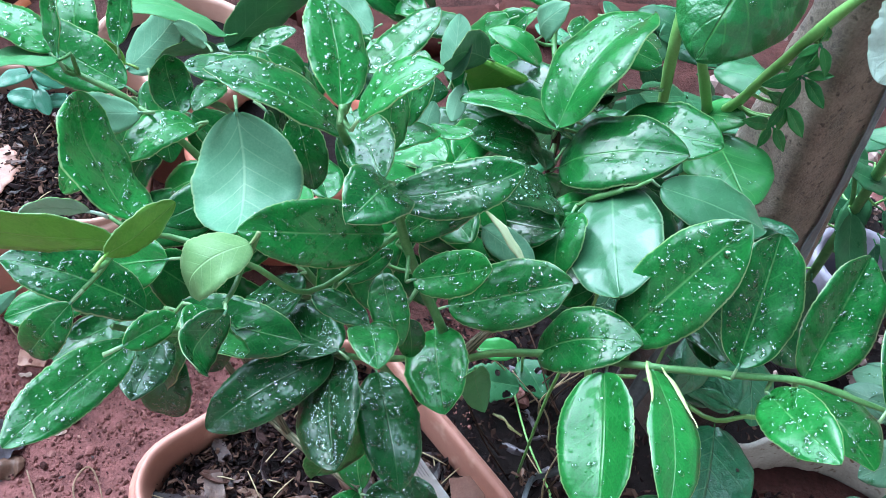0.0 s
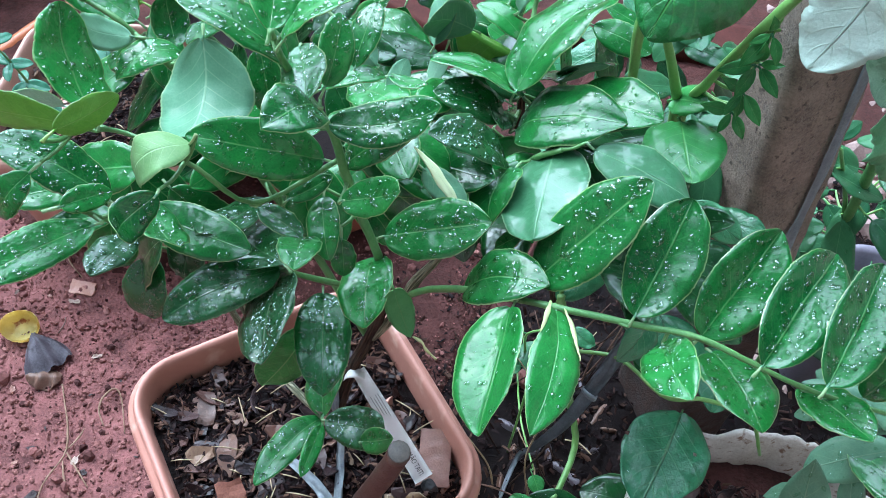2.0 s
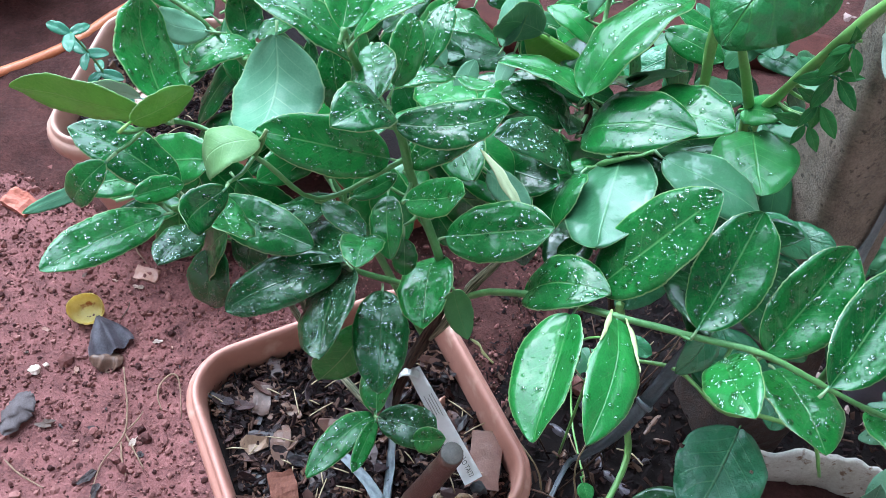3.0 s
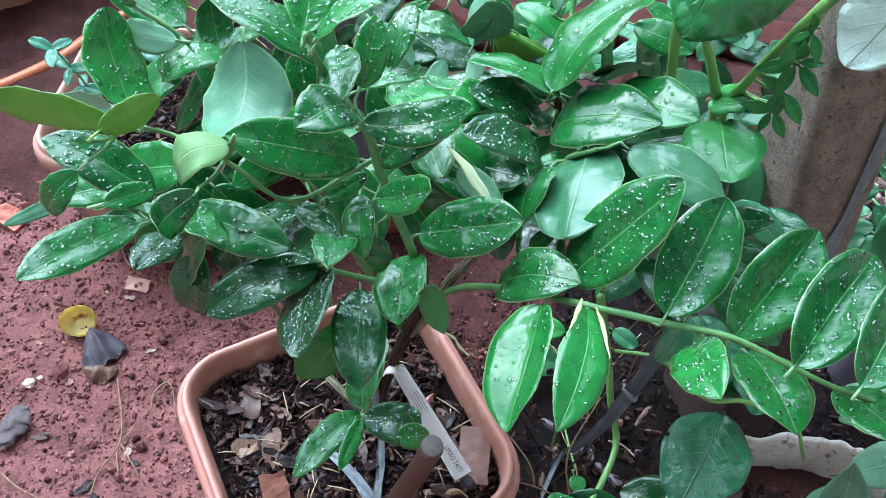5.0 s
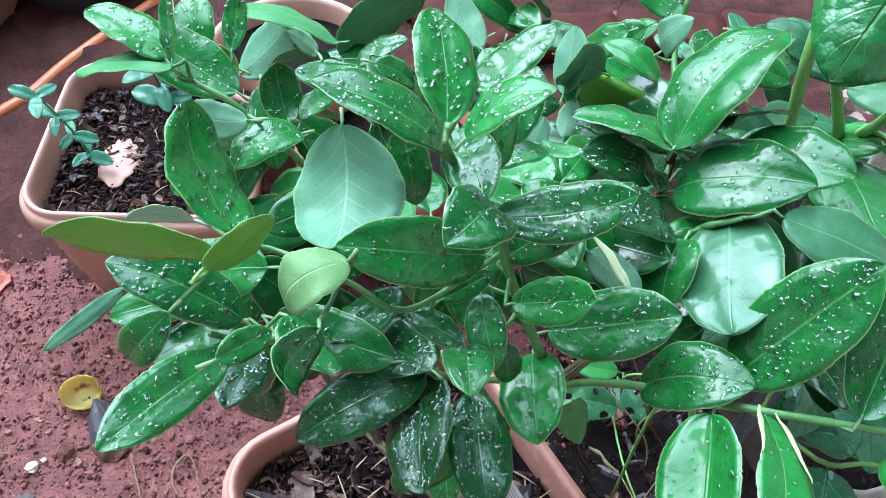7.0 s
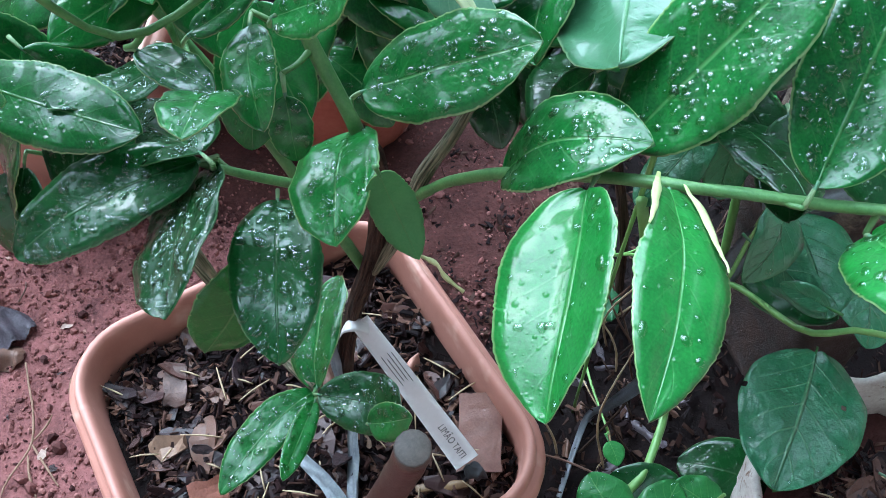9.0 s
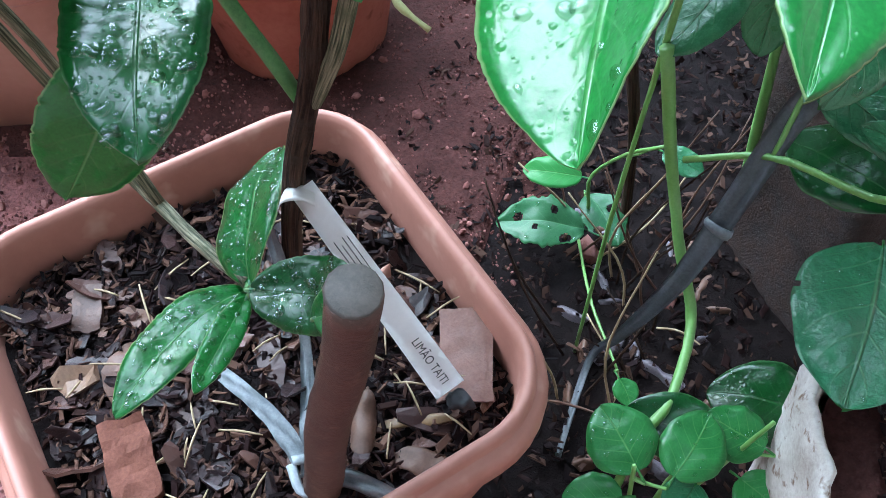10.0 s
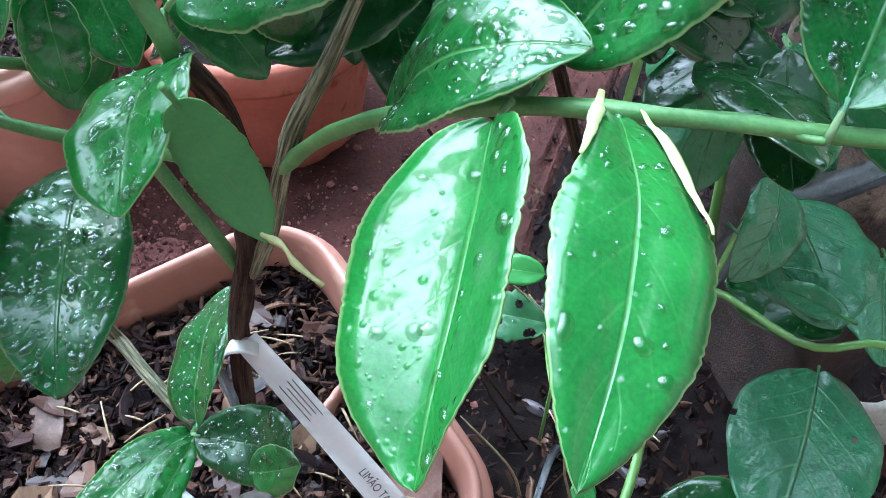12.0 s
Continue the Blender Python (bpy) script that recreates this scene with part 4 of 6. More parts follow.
leaf(citrus, (0.203, 0.625, 0.611), (0.279, 0.608, 0.656), 0.056, (-0.38, -0.25, 0.89), 0.014, drops=14)
leaf(citrus, (0.238, 0.652, 0.628), (0.303, 0.623, 0.654), 0.050, (-0.25, -0.25, 0.93), 0.008, drops=14)
leaf(citrus, (0.202, 0.642, 0.629), (0.128, 0.643, 0.643), 0.04, (0.18, 0.29, 0.94), 0.008, drops=14)
leaf(citrus, (0.235, 0.596, 0.630), (0.237, 0.501, 0.637), 0.061, (-0.44, 0.05, 0.89), -0.001, "u", mats=(LEAF_TOP, PALE_SHEEN))
leaf(citrus, (0.262, 0.585, 0.646), (0.332, 0.572, 0.634), 0.043, (0.12, -0.19, 0.97), 0.004, "u", mats=(LEAF_TOP, PALE_SHEEN))
leaf(citrus, (0.211, 0.577, 0.619), (0.205, 0.528, 0.607), 0.039, (-0.57, -0.13, 0.81), 0.012, drops=14)
leaf(citrus, (0.154, 0.539, 0.636), (0.188, 0.527, 0.624), 0.02, (0.01, -0.66, 0.75), 0, "u", drops=14)
leaf(lime, (0.2, 0.492, 0.58), (0.254, 0.481, 0.623), 0.042, (-0.63, -0.14, 0.76), 0.011)
leaf(lime, (0.245, 0.492, 0.61), (0.298, 0.526, 0.688), 0.052, (-0.58, -0.53, 0.62), 0)
leaf(lime, (0.31, 0.477, 0.62), (0.328, 0.546, 0.662), 0.047, (0.12, -0.35, 0.93), -0.003, fold=0.35, curl=0.2)
leaf(lime, (0.355, 0.485, 0.607), (0.388, 0.55, 0.65), 0.046, (0.27, -0.3, 0.9), -0.001, fold=0.42, curl=0.1)
leaf(lime, (0.384, 0.453, 0.636), (0.423, 0.543, 0.648), 0.043, (0.27, -0.05, 0.95), 0.004, fold=0.45, curl=0.1)
leaf(lime, (0.417, 0.443, 0.647), (0.444, 0.528, 0.664), 0.039, (0.27, -0.05, 0.95), -0.001, fold=0.45, curl=0.1)
leaf(lime, (0.456, 0.472, 0.605), (0.479, 0.497, 0.652), 0.028, (-0.07, -0.87, 0.49), 0.003)
leaf(lime, (0.331, 0.468, 0.61), (0.342, 0.406, 0.654), 0.034, (-0.71, 0.32, 0.63), 0.007)
leaf(lime, (0.376, 0.512, 0.555), (0.407, 0.449, 0.572), 0.048, (-0.03, 0.24, 0.97), 0.007)
leaf(lime, (0.427, 0.483, 0.584), (0.458, 0.439, 0.611), 0.034, (-0.37, 0.27, 0.89), 0.003)
leaf(lime, (0.235, 0.465, 0.611), (0.236, 0.382, 0.592), 0.046, (-0.60, -0.2, 0.77), 0.003, drops=14, fold=0.5, curl=0.0)
hanging_leaf = leaf(lime, (0.2625, 0.470, 0.613), (0.264, 0.377, 0.620), 0.0335, (0.32, -0.02, 0.95), 0.011, drops=14, fold=0.25, shape="rolled")
leaf(lime, (0.093, 0.478, 0.36), (0.083, 0.559, 0.364), 0.046, (-0.61, -0.11, 0.78), 0.01)
leaf(lime, (0.099, 0.47, 0.369), (0.157, 0.457, 0.402), 0.037, (-0.45, -0.3, 0.8), -0.009, drops=110, mats=(DARK_TOP, LEAF_UNDER), big=1.2)
leaf(lime, (0.09, 0.479, 0.351), (0.062, 0.399, 0.363), 0.03, (0.03, 0.14, 0.99), 0.014)
leaf(lime, (0.096, 0.468, 0.363), (0.101, 0.408, 0.387), 0.015, (0.31, 0.37, 0.87), 0)
leaf(lime, (0.139, 0.45, 0.391), (0.167, 0.446, 0.423), 0.022, (-0.65, -0.57, 0.5), 0)
leaf(lime, (-0.038, 0.452, 0.708), (-0.065, 0.439, 0.716), 0.016, (0.36, -0.9, -0.24), -0.002, "u", mats=(LEAF_TOP, HAIRY))
leaf(lime, (-0.092, 0.55, 0.714), (-0.102, 0.579, 0.74), 0.019, (-0.6, -0.65, 0.47), 0.001)
leaf(lime, (-0.09, 0.613, 0.673), (-0.091, 0.639, 0.7), 0.019, (-0.22, -0.7, 0.68), -0.001)
leaf(lime, (-0.031, 0.612, 0.685), (-0.056, 0.626, 0.686), 0.015, (-0.47, -0.86, 0.18), -0.001, "u")
leaf(lime, (-0.051, 0.7, 0.621), (-0.117, 0.672, 0.657), 0.04, (0.29, 0.41, 0.86), 0.008, "u", mats=(LEAF_TOP, DULL_UNDER))
leaf(lime, (-0.053, 0.687, 0.617), (-0.091, 0.661, 0.621), 0.024, (0.46, -0.75, -0.48), -0.005, "u")
leaf(lime, (-0.023, 0.608, 0.656), (-0.033, 0.578, 0.66), 0.017, (0.16, 0.07, 0.98), 0.005)
leaf(lime, (-0.061, 0.732, 0.582), (0.001, 0.757, 0.636), 0.048, (0.51, -0.83, -0.21), -0.007, "u")
leaf(lime, (-0.039, 0.704, 0.6), (-0.003, 0.72, 0.62), 0.022, (-0.38, -0.24, 0.89), 0.003)
leaf(lime, (0.01, 0.598, 0.697), (0.031, 0.608, 0.677), 0.017, (0.71, -0.12, 0.69), 0.003)
leaf(lime, (0.042, 0.658, 0.71), (0.067, 0.633, 0.694), 0.021, (0.11, -0.45, 0.88), -0.001, "u")
leaf(lime, (0.041, 0.544, 0.701), (0.054, 0.525, 0.664), 0.025, (0, -0.89, 0.46), 0.002)
leaf(lime, (0.023, 0.548, 0.698), (0.043, 0.534, 0.674), 0.018, (0.78, 0.08, 0.62), -0.005)
leaf(lime, (0.078, 0.551, 0.685), (0.095, 0.578, 0.694), 0.018, (-0.07, -0.28, 0.96), 0.006)
leaf(lime, (0.112, 0.594, 0.661), (0.14, 0.589, 0.665), 0.014, (-0.14, 0.1, 0.99), -0.002)
leaf(lime, (0.076, 0.592, 0.698), (0.107, 0.579, 0.68), 0.02, (0.05, -0.77, 0.63), 0, "u")
leaf(citrus, (0.203, 0.587, 0.614), (0.152, 0.552, 0.657), 0.041, (0.56, 0.18, 0.81), 0.01, mats=(DARK_TOP, LEAF_UNDER), big=1.35)
leaf(citrus, (0.19, 0.636, 0.609), (0.138, 0.621, 0.633), 0.034, (0.45, -0.21, 0.87), 0.007, mats=(DARK_TOP, LEAF_UNDER), big=1.35)
leaf(citrus, (0.185, 0.734, 0.609), (0.14, 0.746, 0.625), 0.027, (0.28, -0.15, 0.95), 0.007, drops=14)
leaf(citrus, (0.143, 0.724, 0.616), (0.118, 0.673, 0.652), 0.037, (0.83, -0.53, -0.18), -0.006, "u", drops=14)
leaf(citrus, (0.181, 0.72, 0.648), (0.193, 0.705, 0.687), 0.024, (-0.86, -0.51, 0.05), 0.011, "u", drops=14)
leaf(citrus, (0.119, 0.694, 0.616), (0.118, 0.732, 0.647), 0.025, (-0.36, -0.59, 0.72), 0.001, "u", drops=14)
leaf(citrus, (0.106, 0.618, 0.618), (0.111, 0.64, 0.641), 0.017, (0.02, -0.72, 0.69), 0, "u", drops=14)
leaf(citrus, (0.128, 0.696, 0.611), (0.124, 0.67, 0.597), 0.015, (-0.03, -0.48, 0.88), 0, "u", drops=14)
leaf(citrus, (0.188, 0.53, 0.617), (0.156, 0.556, 0.612), 0.022, (-0.41, -0.36, 0.84), 0, drops=14)
leaf(citrus, (0.228, 0.526, 0.61), (0.212, 0.527, 0.588), 0.014, (-0.7, -0.51, 0.5), 0, drops=14)
leaf(sage, (0.478, 0.547, 0.266), (0.534, 0.526, 0.276), 0.024, (-0.31, -0.48, 0.82), 0, drops=12, mats=(SAGE_TOP, SAGE_TOP), shape="lance")
leaf(sage, (0.482, 0.452, 0.438), (0.469, 0.484, 0.502), 0.037, (0.01, -0.89, 0.46), -0.002, drops=12, mats=(SAGE_TOP, SAGE_TOP), shape="lance")
leaf(sage, (0.575, 0.53, 0.303), (0.565, 0.593, 0.347), 0.031, (0.31, -0.51, 0.8), 0.002, drops=12, mats=(SAGE_TOP, SAGE_TOP), shape="lance")
leaf(sage, (0.489, 0.506, 0.414), (0.472, 0.506, 0.385), 0.015, (-0.83, -0.26, 0.49), -0.003, drops=12, mats=(SAGE_TOP, SAGE_TOP), shape="lance")
leaf(sage, (0.548, 0.576, 0.389), (0.597, 0.508, 0.415), 0.047, (-0.28, 0.17, 0.95), 0.001, drops=20, mats=(LEAF_TOP, LEAF_UNDER))
leaf(sage, (0.59, 0.52, 0.406), (0.548, 0.5, 0.373), 0.03, (-0.42, -0.42, 0.81), 0, drops=12, mats=(SAGE_TOP, SAGE_TOP), shape="lance")
leaf(vine, (0.341, 0.597, 0.471), (0.326, 0.552, 0.454), 0.031, (0.36, -0.44, 0.82), 0.012, drops=6, mats=(VINE_TOP, VINE_PALE), shape="heart")
leaf(vine, (0.383, 0.568, 0.423), (0.355, 0.579, 0.423), 0.015, (-0.21, -0.58, 0.79), 0, drops=6, mats=(VINE_TOP, VINE_PALE), shape="heart")
leaf(vine, (0.337, 0.601, 0.428), (0.382, 0.571, 0.416), 0.029, (-0.19, -0.6, 0.78), 0, "u", drops=6, mats=(VINE_TOP, VINE_TOP), shape="heart")
leaf(vine, (0.326, 0.704, 0.588), (0.338, 0.622, 0.602), 0.066, (-0.1, -0.3, 0.95), 0.004, drops=6, mats=(VINE_PALE, VINE_PALE), shape="heart", fold=0.12, petiole=0.02)
leaf(shrub, (0.400, 0.650, 0.775), (0.379, 0.636, 0.711), 0.060, (0.05, -0.40, 0.90), -0.004, "u", drops=0, mats=(VINE_TOP, HAIRY), shape="ragged", fold=0.05, curl=0.25, label="pale hairy leaf with a ragged edge")
leaf(shrub, (0.457, 0.655, 0.775), (0.432, 0.632, 0.698), 0.082, (0.08, -0.42, 0.90), 0.003, drops=3, mats=(HAIRY_MID, HAIRY), shape="ragged", fold=0.08)
leaf(shrub, (0.452, 0.655, 0.704), (0.480, 0.650, 0.628), 0.078, (0.05, -0.5, 0.85), 0.004, drops=4, mats=(HAIRY_GREEN, HAIRY), shape="ragged")
leaf(shrub, (0.487, 0.797, 0.496), (0.544, 0.799, 0.473), 0.033, (0.38, -0.1, 0.92), -0.002, drops=8, mats=(SHRUB_LEAF, SHRUB_LEAF))
leaf(shrub, (0.539, 0.824, 0.437), (0.523, 0.795, 0.399), 0.027, (-0.37, -0.65, 0.66), 0, drops=8, mats=(SHRUB_LEAF, SHRUB_LEAF))
leaf(shrub, (0.513, 0.827, 0.423), (0.544, 0.794, 0.405), 0.025, (-0.3, -0.66, 0.69), 0, drops=8, mats=(SHRUB_LEAF, SHRUB_LEAF))
leaf(shrub, (0.478, 0.804, 0.528), (0.498, 0.825, 0.536), 0.015, (0.09, -0.42, 0.9), 0, "u", drops=8, mats=(SHRUB_LEAF, SHRUB_LEAF))

leaf(vine, (0.320, 0.735, 0.745), (0.278, 0.668, 0.684), 0.086, (-0.15, -0.5, 0.85), 0.018, drops=3, mats=(PUCKERED, VINE_PALE), shape="heart", curl=1.6, fold=0.10)
leaf(vine, (0.316, 0.724, 0.592), (0.341, 0.700, 0.612), 0.030, (-0.2, -0.5, 0.8), 0.002, drops=10, mats=(VINE_PALE, VINE_PALE), shape="heart")
# whorls of narrow leaflets of the creeper on the post: centre, then leaflets as (across, up) in millimetres
for cx, cz, tips in ((0.363, 0.691, ((-15, -27), (10, -21), (-14, -9), (-6, 20))),
                     (0.362, 0.663, ((-8, -27), (22, -20), (-27, -9), (-3, 26), (17, 9))),
                     (0.360, 0.637, ((-8, -19), (21, -23), (2, -22), (-20, 15))),
                     (0.359, 0.616, ((-27, 8), (-6, -18), (15, -20)))):
    for k, (ax, az) in enumerate(tips):
        b = Vector((cx, 0.696, cz))
        ln = 0.001 * math.hypot(ax, az)
        leaf(vine, b + Vector((ax, 0, az)) * 0.00012, b + Vector((ax * 0.001, -0.009 + 0.002 * (k % 3), az * 0.001)), 0.38 * ln, (0.1 + 0.01 * ax, -0.75, 0.6), 0.002, drops=0, mats=(VINE_PALE, VINE_TOP), shape="lance", petiole=0.004)
tube("stem", [(0.366, 0.704, 0.70), (0.362, 0.703, 0.663), (0.360, 0.703, 0.637), (0.358, 0.703, 0.612), (0.356, 0.700, 0.600)], [0.0012, 0.0009], VINE_STEM, vine)


# the vine's and weeds' own leaves in the shade of the post
leaf(vine, (0.420, 0.622, 0.290), (0.388, 0.503, 0.303), 0.086, (-0.12, -0.12, 0.98), 0.004, drops=5, mats=(VINE_TOP, VINE_PALE), shape="heart", fold=0.12, big=0.8, holes=((0.34, 0.62, 0.0022), (0.42, -0.98, 0.003)))
leaf(vine, (0.362, 0.638, 0.418), (0.385, 0.568, 0.412), 0.066, (0.0, -0.15, 0.98), 0.004, drops=5, mats=(VINE_TOP, VINE_PALE), shape="heart", fold=0.12, big=0.8)
leaf(vine, (0.362, 0.680, 0.305), (0.433, 0.649, 0.297), 0.058, (0.0, -0.2, 0.98), 0.003, drops=3, mats=(DARK_TOP, VINE_PALE), shape="heart", fold=0.1)
leaf(vine, (0.442, 0.674, 0.345), (0.437, 0.603, 0.336), 0.055, (0.2, -0.2, 0.95), 0.003, drops=3, mats=(VINE_TOP, VINE_PALE), shape="heart", fold=0.1)
leaf(vine, (0.415, 0.551, 0.196), (0.346, 0.560, 0.186), 0.058, (-0.05, -0.2, 0.98), 0.006, drops=5, mats=(DARK_TOP, VINE_PALE), shape="heart", fold=0.05)
leaf(herb, (0.305, 0.489, 0.204), (0.277, 0.525, 0.207), 0.046, (0.0, -0.2, 0.98), 0.003, drops=30, mats=(VINE_PALE, VINE_PALE), shape="heart", fold=0.1, big=0.8)
leaf(herb, (0.326, 0.490, 0.204), (0.345, 0.535, 0.207), 0.041, (0.0, -0.2, 0.98), 0.003, drops=12, mats=(VINE_PALE, VINE_PALE), shape="heart", fold=0.1)
leaf(herb, (0.354, 0.528, 0.190), (0.294, 0.531, 0.193), 0.046, (0.0, -0.3, 0.95), 0.002, drops=12, mats=(DARK_TOP, VINE_PALE), shape="heart", fold=0.2)
leaf(herb, (0.380, 0.522, 0.200), (0.343, 0.536, 0.203), 0.038, (0.0, -0.2, 0.98), 0.001, drops=16, mats=(VINE_PALE, VINE_PALE), shape="heart", fold=0.0)
leaf(herb, (0.372, 0.510, 0.175), (0.401, 0.484, 0.181), 0.038, (0.0, -0.2, 0.98), 0.001, drops=8, mats=(VINE_PALE, VINE_PALE), shape="heart")
leaf(herb, (0.345, 0.500, 0.175), (0.332, 0.464, 0.184), 0.033, (0.0, -0.2, 0.98), 0.001, drops=8, mats=(VINE_TOP, VINE_PALE), shape="heart")
leaf(herb, (0.300, 0.480, 0.180), (0.264, 0.472, 0.174), 0.033, (0.0, -0.2, 0.98), 0.001, drops=8, mats=(VINE_PALE, VINE_PALE), shape="heart")
leaf(weed, (0.254, 0.775, 0.052), (0.171, 0.768, 0.048), 0.052, (0.0, -0.2, 0.98), 0.006, drops=4, mats=(SHRUB_LEAF, SHRUB_LEAF), shape="ragged", holes=((0.35, -0.5, 0.004), (0.55, 0.3, 0.003), (0.75, -0.2, 0.005), (0.2, 0.7, 0.006)), label="insect-eaten leaf with holes")
leaf(weed, (0.253, 0.808, 0.062), (0.287, 0.758, 0.058), 0.044, (0.1, -0.2, 0.98), 0.004, drops=4, mats=(SHRUB_LEAF, SHRUB_LEAF), shape="ragged", holes=((0.4, 0.5, 0.005), (0.7, -0.6, 0.006)), label="insect-eaten leaf with holes")
leaf(weed, (0.243, 0.797, 0.10), (0.189, 0.794, 0.10), 0.030, (0.0, -0.4, 0.9), 0.004, drops=0, mats=(VINE_PALE, VINE_TOP))
leaf(weed, (0.300, 0.611, 0.082), (0.312, 0.591, 0.078), 0.021, (0.0, -0.2, 0.98), 0.001, drops=0, mats=(VINE_PALE, VINE_PALE), shape="heart")
leaf(weed, (0.300, 0.749, 0.202), (0.332, 0.736, 0.198), 0.022, (0.0, -0.4, 0.9), 0.002, drops=0, mats=(VINE_TOP, VINE_PALE))


def fill_leaves(plant, centre, radii, count, seed, mats, drops=10, floor=0.0):
    """The leaves deep in the crown, half hidden by the outer ones; none hangs below floor."""
    rng = random.Random(seed)
    for _ in range(count):
        d = Vector((rng.gauss(0, 1), rng.gauss(0, 1), rng.gauss(0, 1))).normalized() * rng.uniform(0.4, 1)
        b = Vector(centre) + Vector((d.x * radii[0], d.y * radii[1], d.z * radii[2]))
        out = Vector((d.x + rng.uniform(-0.5, 0.5), d.y * 0.5 + rng.uniform(-0.5, 0.3), -0.2 + 0.5 * d.z + rng.uniform(-0.4, 0.2))).normalized()
        n = Vector((rng.uniform(-0.5, 0.5), rng.uniform(-0.7, 0.0), 1.0))
        ln = rng.uniform(0.05, 0.08)
        wide, sag, fold = rng.uniform(0.46, 0.56), rng.uniform(-0.003, 0.008), rng.uniform(0.05, 0.3)
        if min(b.z, b.z + out.z * ln) > floor:
            leaf(plant, b, b + out * ln, ln * wide, n, sag, drops=drops, mats=mats, fold=fold)


fill_leaves(lime, (0.05, 0.575, 0.60), (0.12, 0.035, 0.06), 30, 21, (LEAF_TOP, LEAF_UNDER))
fill_leaves(lime, (0.145, 0.585, 0.60), (0.07, 0.03, 0.05), 14, 41, (LEAF_TOP, LEAF_UNDER), 30)
# DARK_TOP fillers carry the crown's inner shade in their colour
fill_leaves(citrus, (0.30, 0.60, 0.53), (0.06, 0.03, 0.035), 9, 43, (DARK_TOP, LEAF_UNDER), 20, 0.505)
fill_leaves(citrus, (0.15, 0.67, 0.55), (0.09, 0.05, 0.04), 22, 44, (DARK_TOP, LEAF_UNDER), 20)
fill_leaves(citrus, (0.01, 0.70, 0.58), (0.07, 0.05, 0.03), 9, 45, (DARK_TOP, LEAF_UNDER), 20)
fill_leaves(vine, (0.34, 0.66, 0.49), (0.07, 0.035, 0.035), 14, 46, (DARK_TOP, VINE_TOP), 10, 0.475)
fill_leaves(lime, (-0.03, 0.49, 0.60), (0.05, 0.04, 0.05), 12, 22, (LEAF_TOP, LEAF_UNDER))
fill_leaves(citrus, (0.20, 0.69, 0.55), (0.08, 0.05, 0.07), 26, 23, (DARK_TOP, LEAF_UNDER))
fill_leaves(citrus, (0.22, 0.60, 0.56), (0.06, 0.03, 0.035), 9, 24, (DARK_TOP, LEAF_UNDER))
fill_leaves(vine, (0.335, 0.715, 0.45), (0.06, 0.03, 0.06), 14, 25, (VINE_TOP, VINE_PALE), 3)
fill_leaves(vine, (0.30, 0.95, 0.42), (0.12, 0.08, 0.12), 22, 26, (VINE_TOP, VINE_PALE), 0)
fill_leaves(shrub, (0.54, 0.82, 0.40), (0.06, 0.05, 0.16), 20, 27, (SHRUB_LEAF, SHRUB_LEAF), 4)
fill_leaves(vine, (0.345, 0.80, 0.49), (0.045, 0.04, 0.07), 14, 28, (SHRUB_LEAF, SHRUB_LEAF), 6)
fill_leaves(shrub, (0.66, 0.80, 0.42), (0.06, 0.06, 0.14), 16, 29, (SHRUB_LEAF, HAIRY_GREEN), 4)
fill_leaves(lime, (-0.075, 0.61, 0.63), (0.035, 0.05, 0.04), 9, 31, (LEAF_TOP, LEAF_UNDER), 40)
fill_leaves(citrus, (0.07, 0.80, 0.57), (0.10, 0.05, 0.04), 14, 32, (LEAF_TOP, LEAF_UNDER), 30)
fill_leaves(citrus, (0.20, 0.83, 0.58), (0.06, 0.04, 0.04), 9, 33, (LEAF_TOP, LEAF_UNDER), 30)
fill_leaves(sage, (0.60, 0.57, 0.42), (0.07, 0.05, 0.05), 14, 34, (SAGE_TOP, SAGE_TOP), 20)
fill_leaves(shrub, (0.68, 1.0, 0.30), (0.12, 0.10, 0.12), 20, 35, (SHRUB_LEAF, SHRUB_LEAF), 0)
fill_leaves(vine, (0.36, 0.95, 0.45), (0.07, 0.05, 0.08), 16, 36, (SHRUB_LEAF, SHRUB_LEAF), 0)
# the withered blade and the rolled young leaf
leaf(citrus, (0.184, 0.526, 0.622), (0.152, 0.518, 0.676), 0.013, (0.8, 0.1, 0.48), 0.002, drops=0, mats=(LEAF_WITHERED, LEAF_WITHERED), shape="lance", fold=0.1, label="narrow withered pale yellow leaf")
leaf(citrus, (0.186, 0.722, 0.600), (0.124, 0.735, 0.612), 0.030, (0.1, -0.5, 0.8), 0.004, drops=0, mats=(LEAF_YOUNG, LEAF_YOUNG), curl=9.0, fold=0.0, label="young leaf rolled into a tube")
# the yellow rolled-up edges of one hanging leaf
def rolled_edge(blade, side, reach):
    """The margin of a blade rolled up over its first part, from a free end above the base."""
    rows = len(blade.data.vertices) // 18
    edge = [blade.data.vertices[(i * 9 + side) * 2].co.copy() for i in range(2, int(rows * reach), 3)]
    pts = [blade.matrix_basis @ (p + Vector((0, 0, 0.0012))) for p in edge]
    pts.insert(0, pts[0] + (pts[0] - pts[2]).normalized() * 0.005 + Vector((0, 0, 0.002)))
    bm = bmesh.new()
    sweep(bm, smooth_path(pts, 22), [0.0008, 0.0018, 0.0018, 0.0012, 0.0004], 8, 0.3, 0.3)
    part("leaf_edge", bm, LEAF_CURLED, lime, "rolled pale yellow leaf edge")


rolled_edge(hanging_leaf, 0, 0.40)
rolled_edge(hanging_leaf, 8, 0.44)
join_twigs()


# ---- concrete post with tape ----
POST_WIDE, POST_ALONG, POST_BACK = 0.083, Vector((0.839, 0.545)), Vector((-0.545, 0.839))


